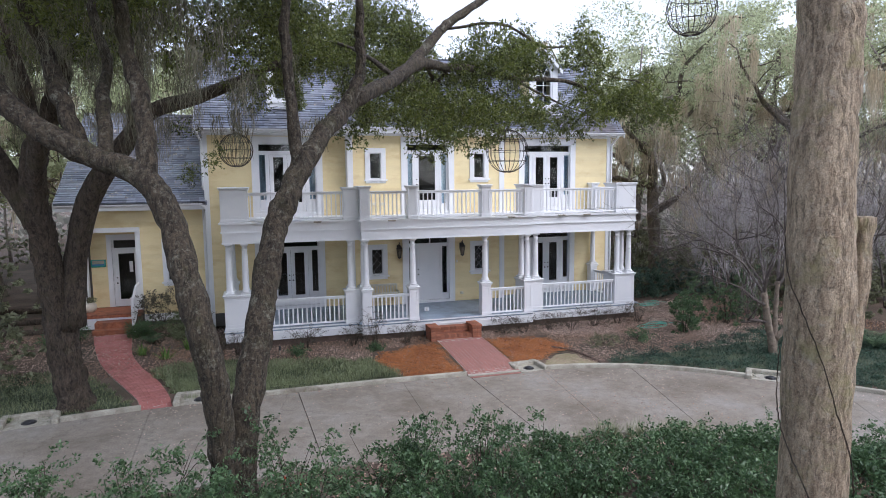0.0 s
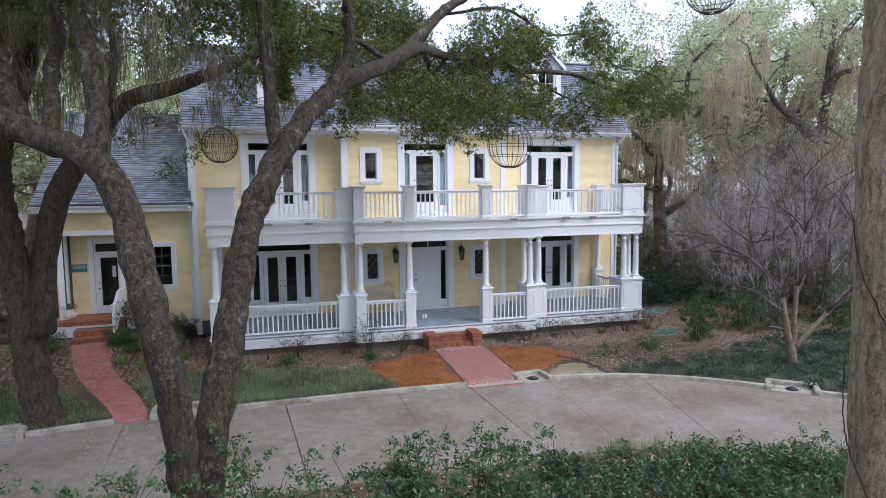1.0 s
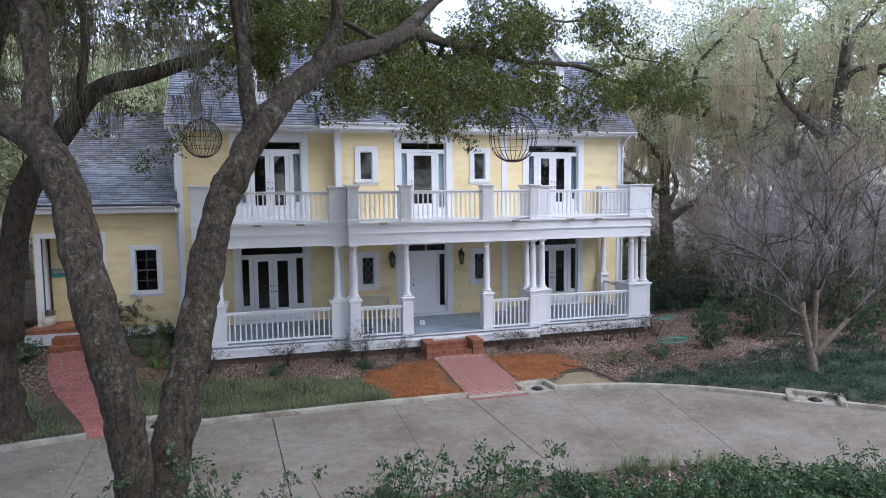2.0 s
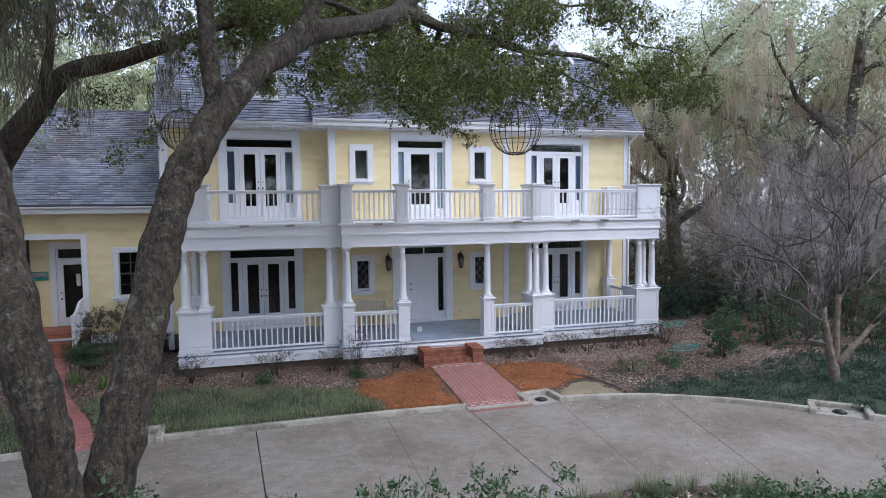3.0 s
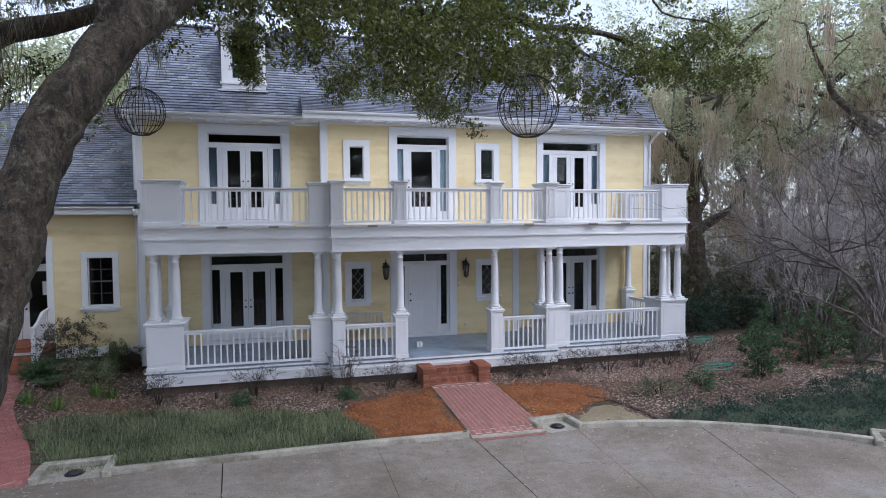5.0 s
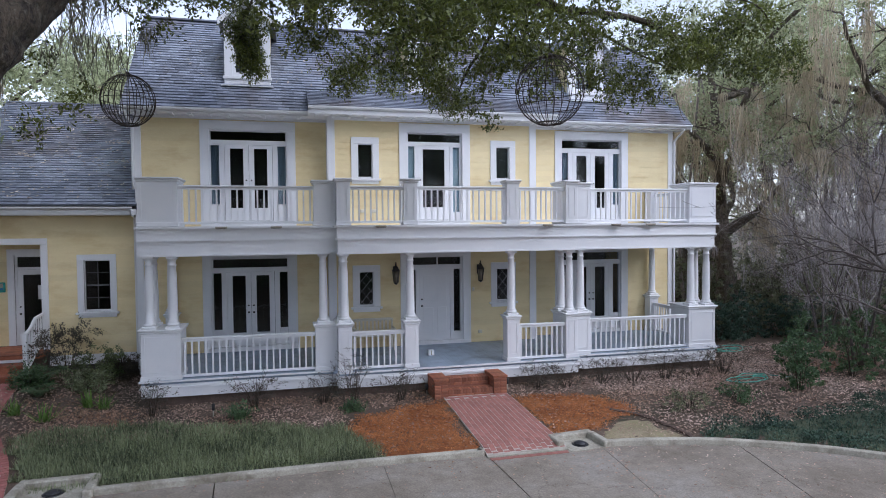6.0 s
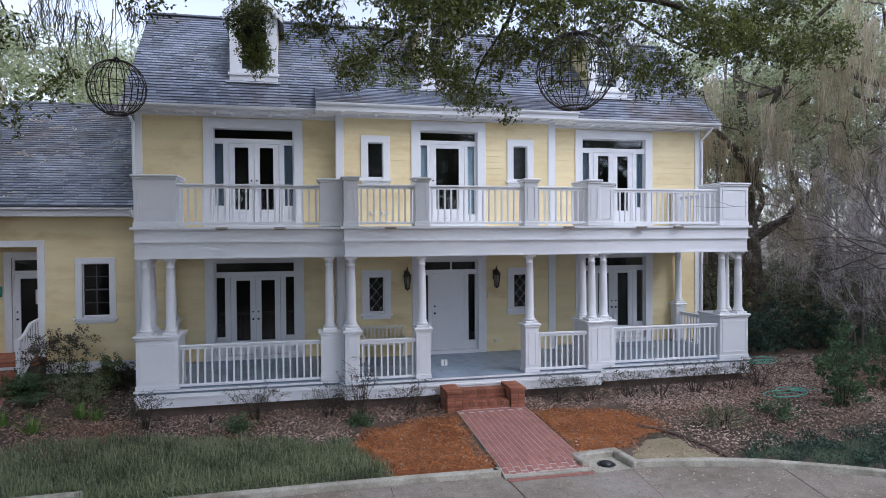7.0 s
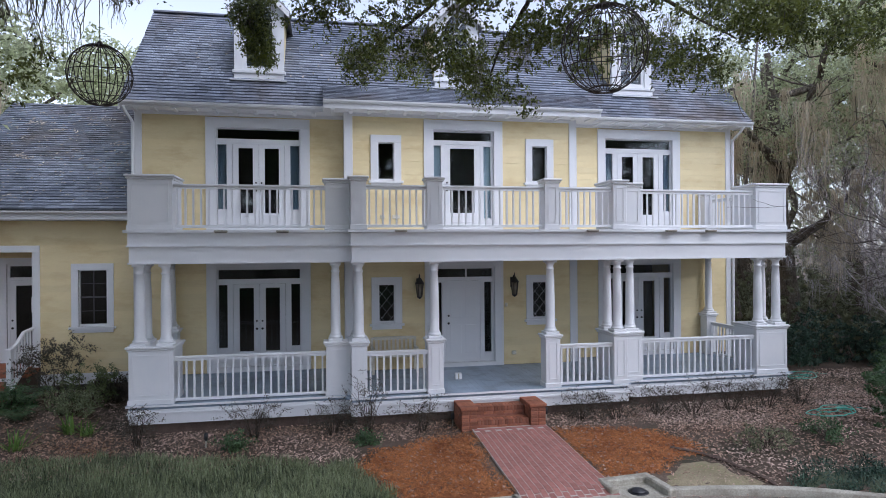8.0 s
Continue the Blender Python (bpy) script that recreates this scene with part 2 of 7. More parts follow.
PALE_BARK = bark_material("pale_tan_bark", (0.27, 0.2, 0.135), (0.55, 0.44, 0.31), (0.56, 0.5, 0.4), 11, 0.22, 0.58, 0.5)
GREY_TWIG = mottled("grey_twig_bark", (0.065, 0.053, 0.046), (0.15, 0.126, 0.112), 6, 40, 0.9, 0.3)
WOOD_TWIG = mottled("pale_grey_twig", (0.19, 0.16, 0.14), (0.36, 0.315, 0.28), 6, 40, 0.9, 0.3)
MYRTLE_BARK = mottled("smooth_tan_bark", (0.12, 0.092, 0.068), (0.27, 0.215, 0.16), 7, 40, 0.85, 0.4, 0.01, stain=(0.12, 0.1, 0.08), stain_scale=3)
LEAF = leafy("oak_leaf", (0.022, 0.034, 0.01), (0.19, 0.22, 0.05), 0.33, 0.4)
SHRUB_LEAF = leafy("shrub_leaf", (0.03, 0.07, 0.03), (0.14, 0.225, 0.1), 0.38)
# Sky light and haze on the far crowns are put into these pale greens.
FAR_LEAF = leafy("lit_far_oak_leaf", (0.19, 0.215, 0.11), (0.64, 0.68, 0.42), 0.6, 0.62)
# Shaded copy of the far leaf, for unseen trees mirrored in the panes.
BACK_LEAF = leafy("deep_shade_leaf", (0.03, 0.04, 0.015), (0.12, 0.15, 0.06), 0.6, 0.4)
GREY_MOSS = leafy("lilac_grey_moss", (0.3, 0.275, 0.275), (0.56, 0.525, 0.525), 0.9, 0.5)
LILAC_TWIG = mottled("lilac_grey_twig", (0.28, 0.25, 0.24), (0.5, 0.455, 0.44), 6, 40, 0.9, 0.3)
# Dark copy of the Spanish moss: the front oaks' shade is in its colour.
OAK_MOSS = leafy("shaded_oak_moss", (0.085, 0.082, 0.055), (0.27, 0.25, 0.175), 0.9, 0.35)
# Bright copy for the woods, with the light on the beards in its colour.
MOSS = leafy("lit_spanish_moss", (0.46, 0.39, 0.28), (0.78, 0.68, 0.51), 0.9, 0.5)
WOOD_BARK = bark_material("grey_brown_bark", (0.085, 0.066, 0.05), (0.2, 0.16, 0.125), (0.33, 0.31, 0.25), 9, 0.3, 0.55, 0.4)
IRON = mottled("black_iron", (0.018, 0.016, 0.014), (0.035, 0.03, 0.027), 12, 80, 0.5, 0.2, 0.002)


# Curtain cloth; the sky's blue reflection in the sidelights is put into it.
CURTAIN = mottled("sky_tinted_curtain", (0.5, 0.66, 0.84), (0.7, 0.84, 0.96), 1.2, 30, 0.8, 0.2, stretch=(14, 1, 0.4))


def clear_glass(name):
    m, N, L, B = material(name, 0.02)
    fr = N.new("ShaderNodeFresnel")
    fr.inputs["IOR"].default_value = 1.52
    gl = N.new("ShaderNodeBsdfGlossy")
    gl.inputs["Roughness"].default_value = 0.03
    tr = N.new("ShaderNodeBsdfTransparent")
    tr.inputs["Color"].default_value = (0.8, 0.84, 0.84, 1)
    ms = N.new("ShaderNodeMixShader")
    L.new(fr.outputs[0], ms.inputs[0])
    L.new(tr.outputs[0], ms.inputs[1])
    L.new(gl.outputs[0], ms.inputs[2])
    L.new(ms.outputs[0], N["Material Output"].inputs["Surface"])
    return m


PANE = clear_glass("window_glass")
SASH = mottled("dark_sash_paint", (0.075, 0.075, 0.078), (0.11, 0.11, 0.115), 4, 50, 0.5, 0.1)
# The shade of unlit rooms is put into this dark plaster colour.
INSIDE = mottled("shaded_interior_plaster", (0.075, 0.07, 0.062), (0.11, 0.102, 0.092), 1, 30, 0.9, 0.1)
SOIL = mottled("leaf_strewn_soil", (0.085, 0.058, 0.04), (0.15, 0.108, 0.078), 0.7, 26, 0.95, 0.7, 0.03, stain=(0.055, 0.05, 0.03), stain_scale=0.4)

# ---------------------------------------------------------------- ground and drive
KERB_LINE = [(-30, -9.9), (-20, -9.0), (-12.3, -8.17), (-9.5, -7.75), (-6.9, -7.6), (-2.5, -7.57), (0.86, -7.68), (2.2, -7.86), (4.1, -8.4), (5.5, -9.2), (7.0, -10.5), (9.1, -12.6), (11.2, -16), (12.6, -21), (13, -30)]
kerb_pts = spline(KERB_LINE, 300)
tan = np.gradient(kerb_pts, axis=0)
tan /= np.linalg.norm(tan, axis=1)[:, None]
kerb_nrm = np.stack((-tan[:, 1], tan[:, 0]), axis=1)
DRIVE_WIDE = 4.75
INLETS = [(1.24, -7.8), (7.3, -10.45), (-8.05, -7.66), (-11.8, -8.1)]


def kerb_offset(x, y):
    """How far a place lies beyond the drive's far kerb, towards the house; negative on the drive."""
    p = np.array((x, y))
    d = kerb_pts - p
    i = int(np.argmin((d ** 2).sum(axis=1)))
    return float(-(d[i] * kerb_nrm[i]).sum())


def step01(a):
    a = min(1.0, max(0.0, a))
    return a * a * (3 - 2 * a)


def ground_z(x, y):
    d = kerb_offset(x, y)
    wob = 0.03 * noise.noise((x * 0.5, y * 0.5, 0)) + 0.1 * noise.noise((x * 0.07, y * 0.07, 3))
    if d > 0.2 and not any(abs(x - a) < 0.48 and -0.3 < (y - b) < 0.72 for a, b in INLETS):
        return -0.06 * (1 - step01((d - 0.2) / 0.25)) + 0.06 * step01((d - 0.2) / 0.25) + 0.12 * step01((d - 0.1) / 3.5) + 0.28 * step01((y + 5.5) / 4.5) * step01((-8.2 - x) / 1.5) + wob * step01(d / 1.0) * (0.35 if d < 9 else 1.0)
    if d > -DRIVE_WIDE - 0.05:
        return -0.06
    e = -d - DRIVE_WIDE
    return -0.03 + 1.3 * step01((e - 0.3) / 4.2) + wob * step01(e)


def axis_steps(lo, hi, step, far):
    mid = np.arange(lo, hi + 1e-6, step)
    out = [hi + step * (1.35 ** k) * 2 for k in range(1, 40)]
    out = [v for v in out if v < far] + [far]
    neg = [lo - step * (1.35 ** k) * 2 for k in range(1, 40)]
    neg = [v for v in neg if v > -far] + [-far]
    return np.array(sorted(neg) + list(mid) + out)


def build_ground():
    xs, ys = axis_steps(-24, 24, 0.25, 900), axis_steps(-24, 10, 0.25, 900)
    V = [(x, y, ground_z(x, y) if abs(x) < 60 and abs(y) < 60 else 0.2) for y in ys for x in xs]
    w = len(xs)
    F = [(j * w + i, j * w + i + 1, (j + 1) * w + i + 1, (j + 1) * w + i) for j in range(len(ys) - 1) for i in range(w - 1)]
    me = bpy.data.meshes.new("ground")
    me.from_pydata(V, [], F)
    me.polygons.foreach_set("use_smooth", [True] * len(F))
    return single("ground", me, SOIL, "brown soil strewn with dead leaves", "ground", kind="structure")


ground = build_ground()


def build_drive():
    """Concrete slabs between kerb and bank, parted by open joints."""
    drive = thing("road", (0, 0, 0), "curved driveway of stained old concrete slabs", "driveway", kind="structure")
    seg = np.concatenate(([0], np.cumsum(np.linalg.norm(np.diff(kerb_pts, axis=0), axis=1))))
    near_pts = kerb_pts - kerb_nrm * DRIVE_WIDE
    # each joint: its place at the kerb and at the near edge, and how wide it gapes
    joints = ((-17, -17, 0.006), (-12.8, -12.6, 0.006), (-9.2, -9.0, 0.006), (-5.56, -5.27, 0.011), (-2.68, -2.72, 0.004), (-0.72, -0.48, 0.011), (1.56, 1.1, 0.0035), (4.14, 3.03, 0.011), (8.3, 6.0, 0.007), (11, 7.6, 0.006))
    cuts = [(0, 0, 0)] + [(float(np.interp(f, kerb_pts[:, 0], seg)), float(np.interp(v, near_pts[:, 0], seg)), g) for f, v, g in joints] + [(seg[-1], seg[-1], 0)]
    for (a, a2, ga), (b, b2, gb) in zip(cuts, cuts[1:]):
        n = max(3, int((b - a) / 0.4))
        s, s2 = np.linspace(a + ga, b - gb, n), np.linspace(b2 - gb, a2 + ga, n)
        far = [(float(np.interp(v, seg, kerb_pts[:, 0])), float(np.interp(v, seg, kerb_pts[:, 1]))) for v in s]
        near = [(float(np.interp(v, seg, near_pts[:, 0])), float(np.interp(v, seg, near_pts[:, 1]))) for v in s2]
        part("slab", prism(far + near, -0.12, 0.0), CONCRETE, drive)
    return drive


build_drive()


def kerb_run(points, width=0.16, height=0.11, n=60):
    P = spline(points, n)
    t = np.gradient(P, axis=0)
    t /= np.linalg.norm(t, axis=1)[:, None]
    nn = np.stack((-t[:, 1], t[:, 0]), axis=1)
    bm = bmesh.new()
    rings = []
    for p, q in zip(P, nn):
        ring = [bm.verts.new((p[0] + q[0] * w, p[1] + q[1] * w, z)) for w, z in ((0.0, -0.08), (0.012, height - 0.02), (0.035, height), (width - 0.03, height), (width, height - 0.02), (width, -0.08))]
        rings.append(ring)
    for a, b in zip(rings, rings[1:]):
        for k in range(5):
            f = bm.faces.new((a[k], a[k + 1], b[k + 1], b[k]))
            f.smooth = k in (1, 3)
    bm.faces.new(rings[0]), bm.faces.new(rings[-1][::-1])
    bmesh.ops.recalc_face_normals(bm, faces=bm.faces[:])
    return bm


kerb = thing("kerb", (0, 0, 0), "low pale concrete kerb along the driveway", "kerb", kind="structure")
for run in (
    [(-30, -9.9), (-20, -9.0), (-12.4, -8.18)],
    [(-11.15, -8.0), (-10.3, -7.86), (-9.42, -7.75)],
    [(-7.5, -7.63), (-6.4, -7.6), (-4.4, -7.57), (-2.5, -7.57), (-0.98, -7.61), (-0.76, -7.55)],
    [(1.68, -7.78), (2.4, -7.88), (3.2, -8.06), (4.1, -8.4), (5.5, -9.2), (6.75, -10.25)],
    [(7.58, -11.06), (9.1, -12.6), (11.2, -16), (12.6, -21), (13, -30)],
):
    part("kerb_section", kerb_run(run), KERB, kerb)


# ---------------------------------------------------------------- the house
HALF, BAY, YBAY = 8.3, 3.15, -0.53
DECKZ, EAVE = 0.8, 7.5
house = thing("house", (0, 0, 0.1), "two-storey yellow clapboard house with white trim and grey shingle roof", "house")
house_inv = Matrix.Translation((0, 0, -0.1))


def hpart(name, bm, mat, parent=None, label=""):
    """A part of the house, given in world places."""
    ob = part(name, bm, mat, parent or house, label)
    if parent is None:
        ob.location = (0, 0, -0.1)
    return ob


def cells(a0, a1, b0, b1, holes):
    """The rectangle less its holes, as rectangles."""
    xs = sorted({a0, a1, *[v for h in holes for v in h[:2] if a0 < v < a1]})
    out = []
    for x0, x1 in zip(xs, xs[1:]):
        cut = sorted((h[2], h[3]) for h in holes if h[0] < (x0 + x1) / 2 < h[1])
        z = b0
        for lo, hi in cut:
            if lo > z:
                out.append((x0, x1, z, lo))
            z = max(z, hi)
        if z < b1:
            out.append((x0, x1, z, b1))
    return out


def wall_slab(x0, x1, z0, z1, y, thick, holes):
    bm = bmesh.new()
    for a, b, c, d in cells(x0, x1, z0, z1, holes):
        box(a, b, y, y + thick, c, d, bm)
    return bm


BOARD = 0.17
board_mesh = {}


def clapboards(x0, x1, z0, z1, y, parent, holes, off, mat, side=None, lap=0.014):
    """Lapped boards, one piece each; side: (x, sign) for a wall that runs along y."""
    z = z0
    while z < z1 - 0.02:
        top = min(z + BOARD, z1)
        cut = [h for h in holes if h[2] < top - 0.008 and h[3] > z + 0.008]
        for a, b, lo, hi in cells(x0, x1, z, top, cut):
            if b - a < 0.02 or hi - lo < 0.008:
                continue
            fl, fh = lap - (lap - 0.006) * (lo - z) / BOARD, lap - (lap - 0.006) * (hi - z) / BOARD
            bm = bmesh.new()
            if side is None:
                pts = [(a, y - fl, lo), (b, y - fl, lo), (b, y - fh, hi), (a, y - fh, hi), (a, y, lo), (b, y, lo), (b, y, hi), (a, y, hi)]
            else:
                sx, s = side
                pts = [(sx + s * fl, a, lo), (sx + s * fl, b, lo), (sx + s * fh, b, hi), (sx + s * fh, a, hi), (sx, a, lo), (sx, b, lo), (sx, b, hi), (sx, a, hi)]
            v = [bm.verts.new(p) for p in pts]
            for q in ((0, 1, 2, 3), (4, 7, 6, 5), (0, 4, 5, 1), (3, 2, 6, 7), (0, 3, 7, 4), (1, 5, 6, 2)):
                bm.faces.new([v[i] for i in q])
            bmesh.ops.recalc_face_normals(bm, faces=bm.faces[:])
            ob = part("clapboard", bm, mat, parent)
            ob.location = off
        z += BOARD


def glazed_leaf(parent, x0, x1, y, z0, z1, stile, foot, head, knob_at=None, name="door"):
    """A door leaf with one tall pane; y is its front."""
    bm = bmesh.new()
    box(x0, x0 + stile, y, y + 0.045, z0, z1, bm)
    box(x1 - stile, x1, y, y + 0.045, z0, z1, bm)
    box(x0 + stile, x1 - stile, y, y + 0.045, z0, z0 + foot, bm)
    box(x0 + stile, x1 - stile, y, y + 0.045, z1 - head, z1, bm)
    leaf = part(name, bm, WHITE, parent)
    pane = part("pane", box(x0 + stile, x1 - stile, y + 0.018, y + 0.024, z0 + foot, z1 - head), PANE, leaf)
    pane.visible_shadow = False
    if foot > 0.3:
        part("panel", box(x0 + stile + 0.05, x1 - stile - 0.05, y - 0.008, y, z0 + 0.1, z0 + foot - 0.08, None, 0.004), WHITE, leaf)
    if knob_at:
        for dz, r in ((0.0, 0.03), (0.2, 0.024)):
            bm = bmesh.new()
            bmesh.ops.create_uvsphere(bm, u_segments=10, v_segments=6, radius=r, matrix=Matrix.Translation((knob_at[0], y - 0.035, knob_at[1] + dz)))
            part("knob", bm, IRON, leaf, "dark metal knob")
    return leaf


def casing(parent, x0, x1, z0, z1, y, w, head, proud=0.045, sill=False):
    """Flat trim round an opening, three or four boards butted end to end."""
    boards = [(x0, x0 + w, y - proud, y + 0.02, z0, z1 - head), (x1 - w, x1, y - proud, y + 0.02, z0, z1 - head), (x0, x1, y - proud - 0.004, y + 0.02, z1 - head, z1)]
    if sill:
        boards += [(x0 - 0.05, x1 + 0.05, y - proud - 0.05, y + 0.02, z0 - 0.06, z0), (x0 + 0.01, x1 - 0.01, y - proud + 0.006, y + 0.02, z0 - 0.15, z0 - 0.06)]
    for name, q in zip(("casing", "casing", "head_casing", "sill", "apron"), boards):
        part(name, box(*q, None, 0.003), WHITE, parent)


holes_front, holes_bay = [], []


def french_doors(xc, y, z0, ztop, curtains):
    """Two glazed leaves between sidelights, a transom over them."""
    unit = hpart("french_door", wall_slab(xc - 1.1, xc + 1.1, z0, ztop - 0.2, y + 0.05, 0.1, [(xc - 1.02, xc + 1.02, ztop - 0.53, ztop - 0.29), (xc - 1.02, xc - 0.8, z0 + 0.1, ztop - 0.68), (xc + 0.8, xc + 1.02, z0 + 0.1, ztop - 0.68), (xc - 0.66, xc + 0.66, z0 + 0.03, ztop - 0.66)]), WHITE)
    casing(unit, xc - 1.3, xc + 1.3, z0, ztop, y, 0.24, 0.26)
    part("threshold", box(xc - 1.3, xc + 1.3, y - 0.05, y + 0.05, z0 - 0.2, z0 - 0.002, None, 0.004), WHITE, unit)
    hole = (xc - 1.1, xc + 1.1, z0 - 0.02, ztop - 0.2)
    for a, b, c, d in ((xc - 1.02, xc + 1.02, ztop - 0.53, ztop - 0.29), (xc - 1.02, xc - 0.8, z0 + 0.5, ztop - 0.68), (xc + 0.8, xc + 1.02, z0 + 0.5, ztop - 0.68)):
        p = part("pane", box(a, b, y + 0.09, y + 0.096, c, d), PANE, unit)
        p.visible_shadow = False
    for s in (-1, 1):
        part("panel", box(xc + s * 0.91 - 0.105, xc + s * 0.91 + 0.105, y + 0.07, y + 0.12, z0 + 0.105, z0 + 0.5), WHITE, unit)
        glazed_leaf(unit, min(xc, xc + s * 0.655) + 0.004, max(xc, xc + s * 0.655) - 0.004, y + 0.055, z0 + 0.035, ztop - 0.665, 0.145, 0.36, 0.1, (xc + s * 0.07, z0 + 0.98), "door_leaf")
        if curtains:
            V, F = [], []
            for k in range(15):
                xx = xc + s * 0.91 - 0.13 + 0.26 * k / 14
                yy = y + 0.135 + 0.015 * math.sin(k * 2.1)
                V += [(xx, yy, z0 + 0.1), (xx, yy, ztop - 0.62)]
                if k:
                    F.append((2 * k - 2, 2 * k, 2 * k + 1, 2 * k - 1))
            c = bmesh.new()
            vs = [c.verts.new(v) for v in V]
            for q in F:
                c.faces.new([vs[i] for i in q])
            bmesh.ops.solidify(c, geom=c.faces[:], thickness=0.008)
            part("curtain", c, CURTAIN, unit, "curtain behind the sidelight, tinted with the glass's blue sky reflection")
    return hole


for xc in (-5.35, 5.35):
    holes_front.append(french_doors(xc, 0.0, 0.92, 3.72, False))
    holes_front.append(french_doors(xc, 0.0, 4.5, 7.35, True))


def bay_door_unit(z0, ztop, front):
    """Entrance (front) or balcony door between sidelights under a transom, in the bay."""
    y, x0, x1 = YBAY, -0.9, 0.85
    dl, dr = (-0.52, 0.43) if front else (-0.54, 0.45)
    sl, sr = (-0.82, -0.63), (0.54, 0.74)
    hl = [(-0.82, 0.76, ztop - 0.52, ztop - 0.3), (sl[0], sl[1], z0 + 0.25, ztop - 0.66), (sr[0], sr[1], z0 + 0.25, ztop - 0.66), (dl, dr, z0 + 0.03, ztop - 0.62)]
    unit = hpart("entrance_door" if front else "balcony_door", wall_slab(x0, x1, z0, ztop - 0.2, y + 0.05, 0.1, hl), WHITE)
    casing(unit, -1.1, 1.05, z0, ztop, y, 0.24, 0.26)
    part("threshold", box(-1.1, 1.05, y - 0.05, y + 0.05, z0 - 0.2, z0 - 0.002, None, 0.004), WHITE, unit)
    panes = [(-0.82, 0.76, ztop - 0.52, ztop - 0.3), (sl[0], sl[1], z0 + 0.25, ztop - 0.66), (sr[0], sr[1], z0 + 0.25, ztop - 0.66)]
    for a, b, c, d in panes:
        p = part("pane", box(a, b, y + 0.09, y + 0.096, c, d), PANE, unit)
        p.visible_shadow = False
    if front:
        leaf = part("door_leaf", box(dl + 0.004, dr - 0.004, y + 0.06, y + 0.105, z0 + 0.035, ztop - 0.625, None, 0.003), WHITE, unit, "plain white panelled entrance door")
        for a, b, c, d in ((dl + 0.12, -0.1, z0 + 1.2, z0 + 1.95), (0.02, dr - 0.12, z0 + 1.2, z0 + 1.95), (dl + 0.12, -0.1, z0 + 0.25, z0 + 1.0), (0.02, dr - 0.12, z0 + 0.25, z0 + 1.0)):
            part("panel", box(a, b, y + 0.054, y + 0.06, c, d, None, 0.004), WHITE, leaf)
        for dz, r in ((0.0, 0.032), (0.2, 0.026)):
            bm = bmesh.new()
            bmesh.ops.create_uvsphere(bm, u_segments=10, v_segments=6, radius=r, matrix=Matrix.Translation((dl + 0.07, y + 0.03, z0 + 1.05 + dz)))
            part("knob", bm, IRON, leaf, "dark metal knob")
        part("transom_bar", box(0.02, 0.06, y + 0.07, y + 0.12, ztop - 0.52, ztop - 0.3), WHITE, unit)
    else:
        glazed_leaf(unit, dl + 0.004, dr - 0.004, y + 0.06, z0 + 0.035, ztop - 0.625, 0.16, 0.36, 0.11, (dl + 0.07, z0 + 1.0), "door_leaf")
        for a, b in (sl, sr):
            part("curtain", box(a - 0.03, b + 0.03, y + 0.115, y + 0.13, z0 + 0.2, ztop - 0.62), CURTAIN, unit, "curtain behind the sidelight, tinted with the glass's blue sky reflection")
    return (x0, x1, z0 - 0.02, ztop - 0.2)


holes_bay.append(bay_door_unit(0.9, 3.7, True))
holes_bay.append(bay_door_unit(4.5, 7.35, False))


